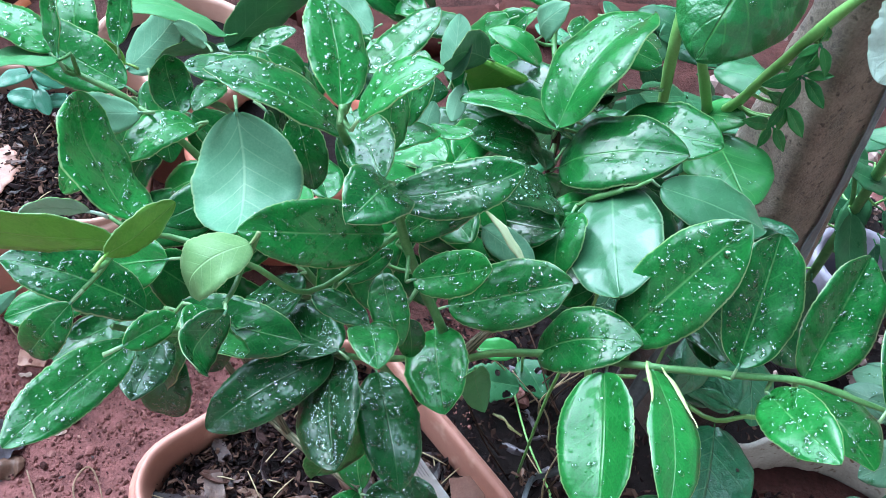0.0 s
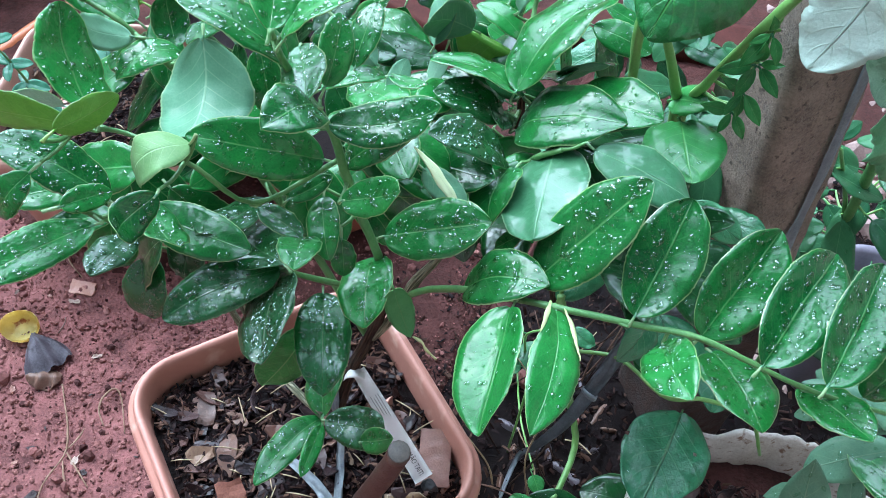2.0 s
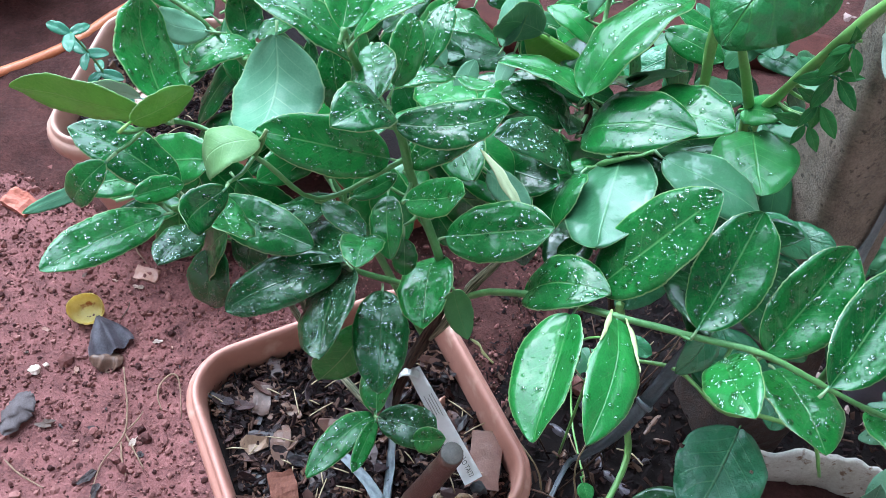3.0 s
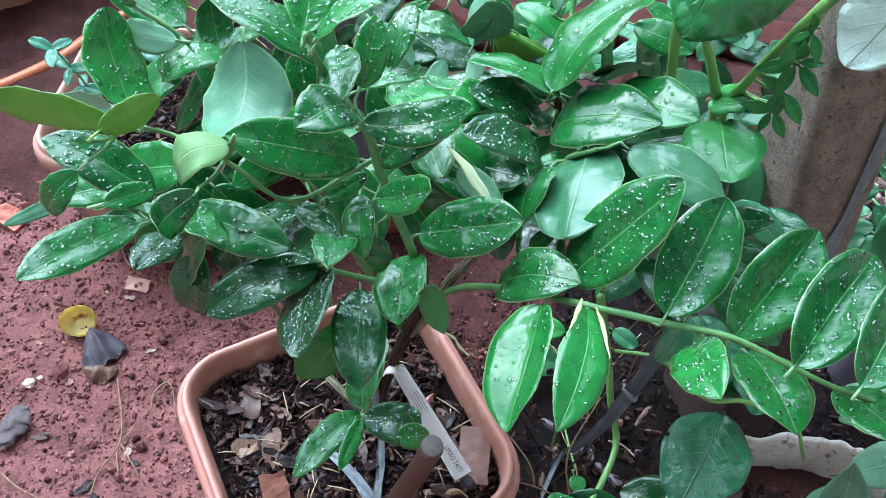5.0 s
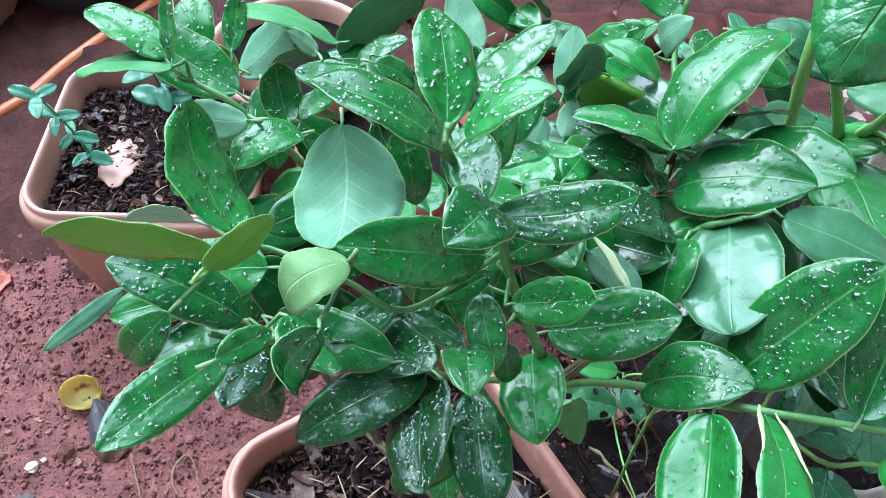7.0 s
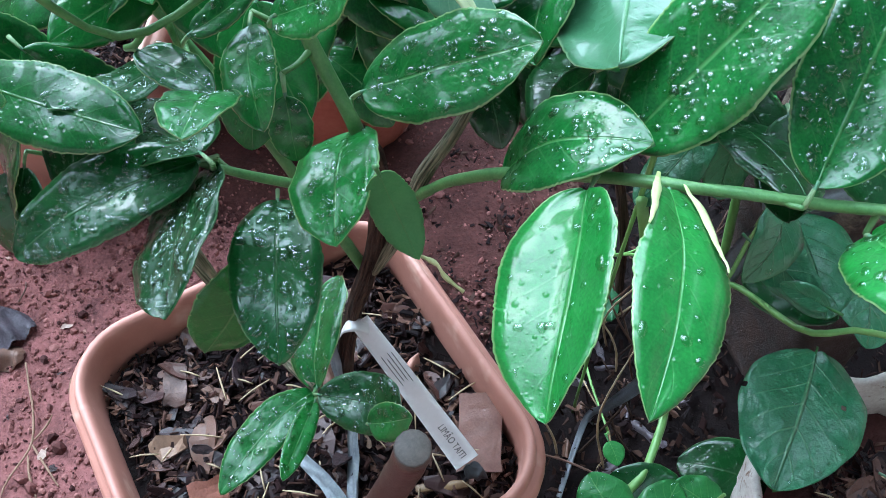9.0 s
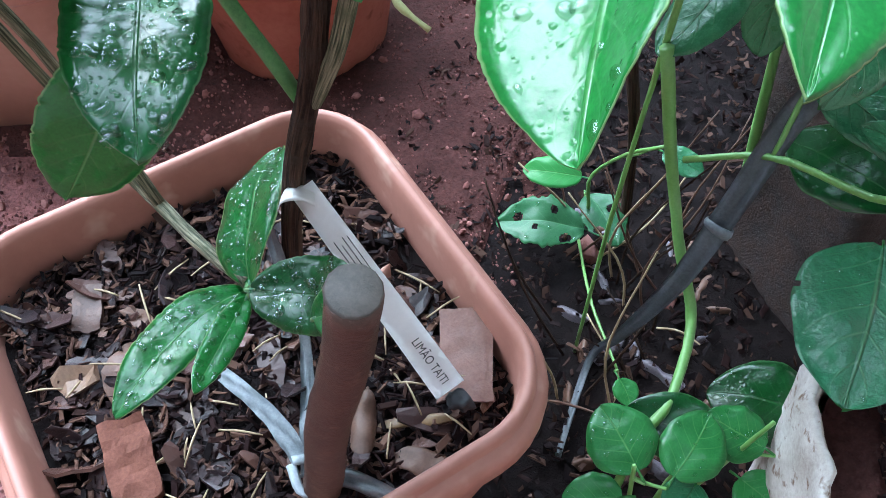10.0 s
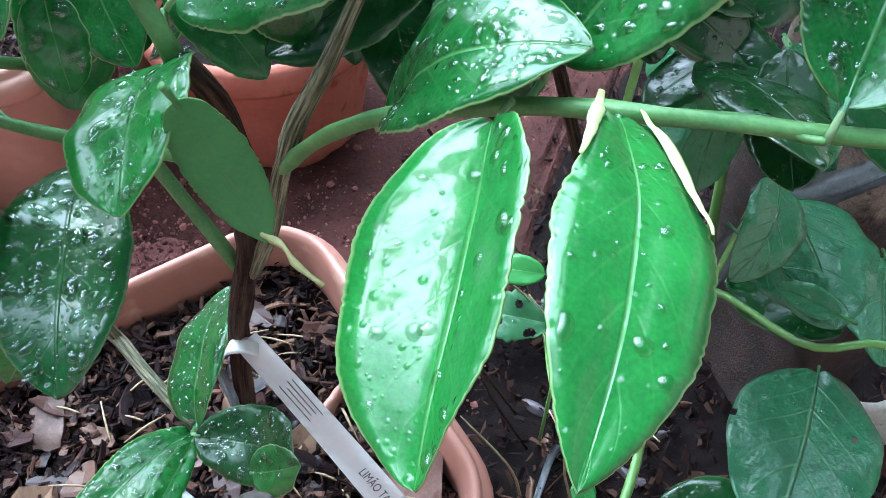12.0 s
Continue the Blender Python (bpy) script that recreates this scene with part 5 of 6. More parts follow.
def post_corner(z):
    """The post's near corner at height z, and the depth of its narrower side there; it widens downwards."""
    return Vector((0.395 + 0.12 * (0.65 - max(z, 0.1)), 0.715)), min(0.14, max(0.05, 0.056 + 0.20 * (0.65 - z)))


def on_post(z, f, off=0.003):
    """A place on the wide face: f from the near corner to the far edge."""
    q = post_corner(z)[0] + POST_ALONG * POST_WIDE * f - POST_BACK * off
    return (q.x, q.y, z)


def concrete_post():
    post = thing("concrete_post", (0.46, 0.78, 0), "weathered tapering concrete post with worn corners, set in the soil", "post")
    bm = bmesh.new()
    rings = []

    def ridge(hx, hy):
        """Outline of the shaft with extra points along each flat side."""
        pts = rounded(hx, hy, 0.014, 6)
        out = []
        for q, (a, b) in enumerate(zip(pts, pts[1:] + pts[:1])):
            steps = 11 if q % 6 == 5 else 1
            out += [(a[0] + (b[0] - a[0]) * s / steps, a[1] + (b[1] - a[1]) * s / steps) for s in range(steps)]
        return out

    for i in range(190):
        z = -0.04 + 1.64 * i / 189
        corner, deep = post_corner(z)
        ring = []
        for x, y in ridge(POST_WIDE / 2, deep / 2):
            p = Vector((x, y, z))
            k = 0.0016 * noise.noise(p * 22) + 0.0009 * noise.noise(p * 70) + 0.0009 * noise.noise(p * 190)
            d = Vector((x, y)).normalized() * k
            q = corner + POST_ALONG * (x + POST_WIDE / 2 + d.x) + POST_BACK * (y + deep / 2 + d.y)
            ring.append(bm.verts.new((q.x - post.location.x, q.y - post.location.y, z)))
        rings.append(ring)
    n = len(rings[0])
    for a, b in zip(rings, rings[1:]):
        for j in range(n):
            bm.faces.new((a[j], a[(j + 1) % n], b[(j + 1) % n], b[j]))
    bm.faces.new(rings[-1])
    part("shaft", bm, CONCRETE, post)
    return post


concrete_post()


def strip(name, pts, width, material, label, category, normal=(0, -0.7, 0.7), thick=0.0006, wave=0.15, n=40, knot=None):
    """A flat crumpled ribbon through pts."""
    path = smooth_path(pts, n)
    bm = bmesh.new()
    rows = []
    for i, p in enumerate(path):
        d = (path[min(i + 1, n - 1)] - path[max(i - 1, 0)]).normalized()
        f = i / (n - 1)
        nn = Vector(normal(f)) if callable(normal) else Vector(normal)
        a = d.cross(nn).normalized()
        c = a.cross(d)
        w = width(f) if callable(width) else width
        row = []
        for k in range(7):
            v = -1 + k / 3
            h = wave * w * (noise.noise(Vector((f * 9, v * 1.6, w * 900))) + 0.5 * math.cos(v * 5 + f * 11))
            row.append(bm.verts.new(p + a * (v * w / 2) + c * h))
        rows.append(row)
    faces = []
    for r0, r1 in zip(rows, rows[1:]):
        for k in range(6):
            faces.append(bm.faces.new((r0[k], r0[k + 1], r1[k + 1], r1[k])))
    bmesh.ops.solidify(bm, geom=faces, thickness=thick)
    if knot is None:
        return tagged(link_bm(name, bm, material), label, category)
    e = thing(name, (0, 0, 0), label, category)
    part("band", bm, material, e)
    k = int(knot * (n - 1))
    d = (path[k + 1] - path[k - 1]).normalized()
    c = d.cross(Vector(normal)).normalized()
    bm = bmesh.new()
    ring = [path[k] + c * 0.0085 * math.cos(a) + c.cross(d) * 0.0030 * math.sin(a) for a in [2 * math.pi * q / 16 for q in range(17)]]
    sweep(bm, ring, [0.0010, 0.0016, 0.0010], 6, 2.6, 0.5)
    part("knot", bm, material, e, "pinched fold tied round the strip")
    return e


strip("plastic_tape", [on_post(0.80, 0.86), on_post(0.70, 0.82), on_post(0.62, 0.77), on_post(0.54, 0.74), on_post(0.47, 0.68), on_post(0.40, 0.60)], lambda f: 0.006 + 0.009 * f + 0.0012 * math.sin(23 * f), TAPE, "grey-blue plastic tape hanging down the concrete post", "tape", (0.545, -0.839, 0.0), wave=0.10)
strip("plastic_strip", [(0.424, 0.672, 0.425), (0.385, 0.664, 0.395), (0.353, 0.655, 0.360), (0.332, 0.628, 0.299), (0.313, 0.610, 0.230), (0.292, 0.635, 0.105), (0.279, 0.655, 0.03), (0.269, 0.60, 0.016), (0.264, 0.56, 0.013)], lambda f: 0.011 + 0.007 * math.sin(min(1, f * 1.5) * 3.14) - 0.005 * f, TAPE_BLACK, "black crumpled plastic strip tied from the post to the ground", "plastic strip", (-0.35, -0.7, 0.6), knot=0.42)
strip("plastic_tape", [(0.352, 0.668, 0.388), (0.366, 0.664, 0.396), (0.385, 0.662, 0.408), (0.408, 0.664, 0.426), (0.43, 0.67, 0.437)], lambda f: 0.005 + 0.009 * math.sin(3.14 * min(1, f + 0.1)), TAPE, "grey-blue shiny plastic tape knotted round the post", "tape", (-0.1, -0.6, 0.8))


# ---- in the pot: stake, label, ties, mulch ----
def stake():
    e = thing("wooden_stake", (0.122, 0.431, 0.215), "short reddish-brown round wooden stake stuck leaning in the pot", "stake")
    a, b = Vector((0.122, 0.431, 0.205)), Vector((0.186, 0.392, 0.520))
    pts = [a.lerp(b, f / 9) + Vector((0.0012 * math.sin(f), 0.001 * math.cos(1.7 * f), 0)) for f in range(10)]
    tube("shaft", pts, [0.0112, 0.0094, 0.0078], STAKE_WOOD, e, 24, 14, rough=0.10)
    bm = bmesh.new()
    d = (b - a).normalized()
    o = b - Vector(e.location)
    sweep(bm, [o - d * 0.002, o + d * 0.0004, o + d * 0.0012], [0.0079, 0.0078, 0.0071], 14)
    part("cut_end", bm, STAKE_END, e, "grey weathered cut end")
    tube("tie", [(0.112, 0.432, 0.250), (0.124, 0.418, 0.252), (0.138, 0.428, 0.249), (0.128, 0.441, 0.247), (0.112, 0.434, 0.251)], [0.003, 0.0026, 0.003], TAPE, e, 20, 6, 0.5, label="grey plastic tie wound round the stake")
    return e


stake()
strip("plastic_tape", [(0.092, 0.512, 0.36), (0.090, 0.514, 0.31), (0.096, 0.508, 0.265), (0.104, 0.485, 0.244), (0.112, 0.455, 0.243), (0.120, 0.428, 0.247)], lambda f: 0.011 - 0.003 * f, TAPE, "grey-blue plastic tie tape running from trunk to stake", "tape", (-0.3, -0.6, 0.7), wave=0.22)
strip("plastic_tape", [(0.050, 0.481, 0.238), (0.070, 0.470, 0.243), (0.092, 0.457, 0.247), (0.116, 0.436, 0.251)], lambda f: 0.009 + 0.003 * f, TAPE, "loose end of grey-blue plastic tape on the mulch", "tape", (-0.2, -0.3, 0.9), wave=0.25)
strip("plastic_tape", [(0.130, 0.432, 0.250), (0.150, 0.433, 0.244), (0.180, 0.427, 0.238), (0.205, 0.415, 0.236)], lambda f: 0.011 - 0.002 * f, TAPE, "crumpled grey-blue plastic tape lying on the mulch", "tape", (0, -0.3, 0.9), wave=0.25)


def plant_label():
    e = thing("plant_label", (0.1, 0.52, SOIL_Z), "white plastic plant label strip looped round the trunk", "label")
    top, low = Vector((0.116, 0.508, 0.402)), Vector((0.188, 0.494, 0.252))
    x = (low - top).normalized()
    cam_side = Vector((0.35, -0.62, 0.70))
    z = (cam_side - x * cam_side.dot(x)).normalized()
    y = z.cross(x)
    ln, wd = (low - top).length, 0.0195
    bm = bmesh.new()
    rows = []
    for i in range(25):
        f = i / 24
        c = top + x * ln * f - z * 0.004 * math.sin(math.pi * f) - Vector(e.location)
        w = wd * (0.62 + 0.38 * f)
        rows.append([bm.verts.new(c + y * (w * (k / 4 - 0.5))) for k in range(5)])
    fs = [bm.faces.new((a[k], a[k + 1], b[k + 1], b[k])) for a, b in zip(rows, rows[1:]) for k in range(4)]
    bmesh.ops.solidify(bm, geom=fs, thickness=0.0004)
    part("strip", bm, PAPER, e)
    bm = bmesh.new()
    loop = [Vector((0.122, 0.507, 0.397)), Vector((0.116, 0.505, 0.402)), Vector((0.109, 0.503, 0.400)), Vector((0.105, 0.503, 0.391))]
    sweep(bm, smooth_path([p - Vector(e.location) for p in loop], 30), [0.0055, 0.0048, 0.0034], 6, 0.08)
    part("loop", bm, PAPER, e, "white loop of the label closed round the trunk")
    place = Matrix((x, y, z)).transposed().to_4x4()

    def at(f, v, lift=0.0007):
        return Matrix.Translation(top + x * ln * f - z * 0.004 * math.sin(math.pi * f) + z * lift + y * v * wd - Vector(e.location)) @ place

    cu = bpy.data.curves.new("lettering", "FONT")
    cu.body, cu.size, cu.align_x, cu.align_y = "LIMÃO TAITI", 0.0074, "CENTER", "CENTER"
    tmp = new("lettering_curve", cu)
    me = bpy.data.meshes.new_from_object(tmp)
    bpy.data.objects.remove(tmp)
    me.materials.clear()
    me.materials.append(INK)
    ob = new("lettering", me)
    ob.parent, ob["label"] = e, "black printed capitals on the label"
    ob.matrix_local = at(0.83, 0.02, 0.0022)
    for k in range(4):
        bm = bmesh.new()
        bmesh.ops.create_cube(bm, size=1)
        bmesh.ops.scale(bm, vec=(0.034 - 0.005 * (k % 3), 0.00045, 0.0001), verts=bm.verts)
        bar = part("text_line", bm, INK, e, "line of fine print")
        bar.matrix_local = at(0.32 - 0.01 * (k % 2), 0.2 - 0.12 * k)


plant_label()


def chip_material():
    m, t, b = shader("bark_mulch", 0.36)
    b.inputs["Specular IOR Level"].default_value = 0.30
    info = t.nodes.new("ShaderNodeObjectInfo")
    r = t.nodes.new("ShaderNodeValToRGB")
    e = r.color_ramp.elements
    e[0].position, e[0].color = 0.0, (0.008, 0.006, 0.008, 1)
    e[1].position, e[1].color = 1.0, (0.26, 0.165, 0.11, 1)
    for pos, col in ((0.42, (0.019, 0.012, 0.015)), (0.62, (0.050, 0.024, 0.022)), (0.84, (0.105, 0.046, 0.034)), (0.94, (0.15, 0.080, 0.055))):
        n = e.new(pos)
        n.color = (*col, 1)
    t.links.new(info.outputs["Random"], r.inputs[0])
    col = mix_colour(t, math_node(t, "MULTIPLY", ramp(t, noise_node(t, 220, 5, 0.75), 0.45, 0.62), 0.4), r.outputs[0], (0.065, 0.034, 0.030))
    t.links.new(col, b.inputs["Base Color"])
    bump(t, b, noise_node(t, 260, 5, 0.7), 0.8, 0.001)
    return m


CHIP = chip_material()


def chip_mesh(rng, ln, wd, th):
    """A torn sliver of bark, bent along its length, with ragged ends."""
    bm = bmesh.new()
    bend, roll, skew = rng.uniform(-22, 30), rng.uniform(-60, 60), rng.uniform(-0.35, 0.35)
    top, low = [], []
    for i in range(5):
        f = i / 2 - 1
        w = wd * (1 - 0.55 * abs(f) ** 2.5) * rng.uniform(0.75, 1.15)
        rt, rl = [], []
        for j in range(3):
            v = j - 1
            x, y = f * ln + (rng.uniform(-0.3, 0.3) * wd if abs(f) == 1 else 0), v * w + skew * f * wd
            z = bend * x * x + roll * y * y + rng.uniform(-0.12, 0.12) * wd
            rt.append(bm.verts.new((x, y, z + th)))
            rl.append(bm.verts.new((x, y, z)) if j != 1 else None)
        top.append(rt), low.append(rl)
    for i in range(4):
        for j in range(2):
            bm.faces.new((top[i][j], top[i + 1][j], top[i + 1][j + 1], top[i][j + 1]))
        for j in (0, 2):
            bm.faces.new((top[i][j], low[i][j], low[i + 1][j], top[i + 1][j]))
        bm.faces.new((low[i][0], low[i][2], low[i + 1][2], low[i + 1][0]))
    for i in (0, 4):
        bm.faces.new((top[i][0], top[i][1], top[i][2], low[i][2], low[i][0]))
    me = bpy.data.meshes.new("bark_chip")
    bmesh.ops.recalc_face_normals(bm, faces=bm.faces)
    bm.to_mesh(me)
    bm.free()
    me.materials.append(CHIP)
    return me


def mulch(bed, hx, hy, z, count, seed, straws):
    """Bark chips, each a piece of its own, and dry straws on a soil bed."""
    rng = random.Random(seed)
    kinds = [chip_mesh(rng, rng.uniform(0.007, 0.017), rng.uniform(0.0025, 0.007), rng.uniform(0.0008, 0.002)) for _ in range(24)]
    for i in range(count):
        ob = new("bark_chip", rng.choice(kinds))
        ob.parent = bed
        s = 0.45 + 1.15 * rng.random() ** 2.0
        x, y = rng.uniform(-hx, hx), rng.uniform(-hy, hy)
        ob.matrix_local = Matrix.LocRotScale((x, y, z + 0.004 + rng.uniform(-0.001, 0.006)), Euler((rng.gauss(0, 0.45), rng.gauss(0, 0.35), rng.uniform(0, 6.3))), (s, s, s))
    verts, faces = [], []
    for i in range(int(3400 * hx * hy / 0.0149)):
        x, y, r = rng.uniform(-hx, hx) * 1.02, rng.uniform(-hy, hy) * 1.02, rng.uniform(0.002, 0.0075)
        m = Matrix.LocRotScale((x, y, z + 0.004 + rng.uniform(0, 0.006)), Euler((rng.gauss(0, 0.5), rng.gauss(0, 0.4), rng.uniform(0, 6.3))), (r, r * rng.uniform(0.10, 0.45), r * 0.16))
        k = len(verts)
        verts += [m @ Vector(c) for c in ((-1, -0.7, 0), (0.9, -1, 0), (1, 0.8, 0), (-0.6, 1, 0), (-0.8, -0.6, 1), (0.8, -0.7, 1), (0.7, 0.7, 1), (-0.5, 0.8, 1))]
        faces += [[k + q for q in f] for f in ((4, 5, 6, 7), (0, 1, 5, 4), (1, 2, 6, 5), (2, 3, 7, 6), (3, 0, 4, 7))]
    me = bpy.data.meshes.new("mulch_bits")
    me.from_pydata(verts, [], faces)
    me.materials.append(MULCH_BITS)
    ob = new("bark_crumbs", me)
    ob.matrix_world = bed.matrix_basis
    tagged(ob, "fine dark bark crumbs strewn on the soil", "mulch", kind="stuff")
    for i in range(straws):
        bm = bmesh.new()
        a = Vector((rng.uniform(-hx, hx) * 0.9, rng.uniform(-hy, hy) * 0.9, z + 0.008 + rng.uniform(0, 0.006)))
        d = Vector((rng.gauss(0, 1), rng.gauss(0, 1), rng.gauss(0, 0.12))).normalized() * rng.uniform(0.012, 0.034)
        sweep(bm, smooth_path([a, a + d * 0.5 + Vector((0, 0, 0.002)), a + d], 6), [0.0005, 0.0008, 0.0004], 5)
        part("straw", bm, STRAW, bed)


def bits_material(name="bark_crumbs", bright=1.0):
    m, t, b = shader(name, 0.65)
    b.inputs["Specular IOR Level"].default_value = 0.06
    g = t.nodes.new("ShaderNodeNewGeometry")
    r = t.nodes.new("ShaderNodeValToRGB")
    e = r.color_ramp.elements
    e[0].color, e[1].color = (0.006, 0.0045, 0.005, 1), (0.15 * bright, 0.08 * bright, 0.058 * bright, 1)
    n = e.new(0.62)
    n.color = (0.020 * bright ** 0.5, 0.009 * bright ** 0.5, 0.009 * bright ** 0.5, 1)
    t.links.new(g.outputs["Random Per Island"], r.inputs[0])
    t.links.new(r.outputs[0], b.inputs["Base Color"])
    bump(t, b, noise_node(t, 300, 4, 0.7), 0.6, 0.0008)
    return m


MULCH_BITS = bits_material()
# darker copy of the bark crumbs, with shade put into the colour
LITTER = bits_material("rotten_litter_painted_shade", 0.45)


# ---- fallen things on mulch and ground ----
def flat_leaf(name, base, tip, width, material, label, category, normal=(0, 0, 1), sag=0.003, curl=3.0, seed=1.0, shape="lime", crumple=1.0):
    bm = bmesh.new()
    ln = (Vector(tip) - Vector(base)).length
    leaf_mesh(bm, ln, width, sag, 0.1, curl, seed, shape, 0.0006, petiole=0.003)
    for v in bm.verts:
        v.co += Vector((0.12, 0.16, 0.12)) * crumple * width * noise.noise(v.co * 85 + Vector((seed, 0, 0)))
    ob = link_bm(name, bm, (material, material))
    ob.matrix_world = Matrix.Translation(base) @ axes(base, tip, normal)
    return tagged(ob, label, category)


def slab(name, centre, size, turn, material, label, category, tilt=(0, 0), seed=1):
    """A broken flat piece with uneven edges."""
    bm = bmesh.new()
    bmesh.ops.create_grid(bm, x_segments=7, y_segments=9, size=0.5)
    for v in bm.verts:
        w = noise.noise(v.co * 3.1 + Vector((seed, 0, 0)))
        e = max(abs(v.co.x), abs(v.co.y)) * 2
        v.co.x *= size[0] * (1 + 0.14 * w * e)
        v.co.y *= size[1] * (1 + 0.14 * w * e)
        v.co.z = size[2] * 0.5 * noise.noise(v.co * 80 + Vector((0, seed, 0)))
    bmesh.ops.solidify(bm, geom=bm.faces[:], thickness=size[2])
    ob = link_bm(name, bm, material, smooth=False)
    ob.matrix_world = pose(*centre, tilt[0], tilt[1], turn)
    return tagged(ob, label, category)


flat_leaf("dry_leaf", (0.150, 0.470, 0.236), (0.194, 0.484, 0.238), 0.008, DRY_YELLOW, "narrow yellow-brown dry leaf on the mulch", "dry leaf", seed=2, curl=0.8)
flat_leaf("dry_leaf", (0.139, 0.489, 0.242), (0.146, 0.447, 0.240), 0.015, DRY_LEAF, "curled brown dry leaf on the mulch", "dry leaf", seed=3, curl=2)
flat_leaf("dry_leaf", (0.128, 0.578, 0.240), (0.119, 0.548, 0.243), 0.013, PINK_LEAF, "small pinkish dry leaf on the mulch", "dry leaf", seed=4, curl=6)
flat_leaf("dry_leaf", (0.075, 0.525, 0.240), (0.052, 0.560, 0.246), 0.018, DRY_LEAF, "brown dry leaf leaning on the mulch", "dry leaf", seed=5, curl=6)
flat_leaf("dry_leaf", (0.165, 0.455, 0.238), (0.215, 0.450, 0.240), 0.017, DRY_LEAF, "dark brown dry leaf under the bark piece", "dry leaf", seed=6, curl=0.8)
slab("bark_piece", (0.191, 0.523, 0.245), (0.034, 0.062, 0.0015), 12, BARK_FLAKE, "thin shiny pinkish flake of bark on the mulch", "bark piece", (4, -3), 3)
slab("bark_piece", (0.020, 0.418, 0.243), (0.026, 0.055, 0.007), 38, PINK_WOOD, "thick reddish-brown piece of bark on the mulch", "bark piece", (0, 6), 5)
slab("bark_piece", (-0.05, 0.505, 0.240), (0.018, 0.032, 0.004), 20, STAKE_WOOD, "brown piece of bark on the mulch", "bark piece", (8, 0), 8)


def lump(name, centre, size, material, label, category, seed=1.0, parent=None, detail=3, rough=0.35):
    bm = bmesh.new()
    bmesh.ops.create_icosphere(bm, subdivisions=detail, radius=1)
    for v in bm.verts:
        k = 1 + rough * noise.noise(v.co * 1.7 + Vector((seed, 0, 0))) + 0.3 * rough * noise.noise(v.co * 5 + Vector((seed, 2, 0)))
        v.co = Vector((v.co.x * size[0] * k, v.co.y * size[1] * k, v.co.z * size[2] * k))
    if parent is not None:
        ob = part(name, bm, material, parent, label)
        ob.location = Vector(centre) - Vector(parent.location)
        return ob
    ob = link_bm(name, bm, material)
    ob.location = centre
    return tagged(ob, label, category)


lump("seed_pod", (0.195, 0.489, 0.251), (0.0075, 0.006, 0.005), INK, "small black shrivelled seed pod on the mulch", "seed pod", 2.0, rough=0.5)


def fallen_fruit():
    e = thing("fallen_fruit", (-0.395, 0.628, 0.0), "half-eaten yellow fruit peel with rotten grey flesh on the soil", "fruit peel")
    bm = bmesh.new()
    rings = []
    for i in range(9):
        a = radians(18 + 92 * i / 8)
        ring = []
        for j in range(18):
            b = 2 * math.pi * j / 18
            k = 1 + 0.10 * noise.noise(Vector((math.cos(b), math.sin(b), a * 2)))
            ring.append(bm.verts.new(Vector((0.026 * math.sin(a) * math.cos(b) * k, 0.023 * math.sin(a) * math.sin(b) * k, -0.018 * math.cos(a) * k))))
        rings.append(ring)
    fs = [bm.faces.new((a[j], a[(j + 1) % 18], b[(j + 1) % 18], b[j])) for a, b in zip(rings, rings[1:]) for j in range(18)]
    fs.append(bm.faces.new(rings[0]))
    bmesh.ops.solidify(bm, geom=fs, thickness=0.003)
    ob = part("peel", bm, YELLOW_PEEL, e, "yellow cup-shaped peel with a brown patch")
    ob.matrix_local = pose(-0.033, 0.014, 0.021, 30, 14, 20)
    # the withered husk: a pleated cone spreading from the peel
    bm = bmesh.new()
    rows = []
    for i in range(15):
        f = i / 14
        row = []
        for j in range(29):
            q = j / 14 - 1
            half = 0.006 + 0.026 * math.sin(min(1.0, f * 1.15) * 1.45)
            ridge = 0.0045 * math.sin(q * 8.5 + 0.6) * f + 0.0025 * noise.noise(Vector((f * 5, q * 4, 2)))
            x = 0.062 * f + 0.006 * math.cos(q * 2.4) * f + 0.003 * noise.noise(Vector((q * 6, f * 3, 7))) * f
            row.append(bm.verts.new((x, q * half, 0.006 + 0.020 * (1 - q * q) * math.sin(0.5 + 2.3 * f) + ridge)))
        rows.append(row)
    fs = [bm.faces.new((a[j], a[j + 1], b[j + 1], b[j])) for a, b in zip(rows, rows[1:]) for j in range(28)]
    bmesh.ops.solidify(bm, geom=fs, thickness=0.0012)
    ob = part("husk", bm, GREY_HUSK, e, "pleated dried grey-violet husk")
    ob.matrix_local = pose(-0.014, 0.012, 0.0, 0, 0, -38)
    bm = bmesh.new()
    leaf_mesh(bm, 0.046, 0.034, 0.006, -0.2, 1.4, 3.0, "ragged", 0.0012, nu=24, petiole=0)
    for v in bm.verts:
        v.co += 0.008 * Vector((0.4, 0.4, 0.9)) * noise.noise(v.co * 90) + Vector((0, 0, 0.006))
    ob = part("scale", bm, (DRY_LEAF, DRY_LEAF), e, "dark brown dried scale")
    ob.matrix_local = pose(0.055, -0.035, 0.002, 0, 0, 200)
    tube("tip", [(-0.375, 0.650, 0.016), (-0.372, 0.664, 0.022), (-0.374, 0.672, 0.026)], [0.0012, 0.0005], DRY_LEAF, e, 8, 6)


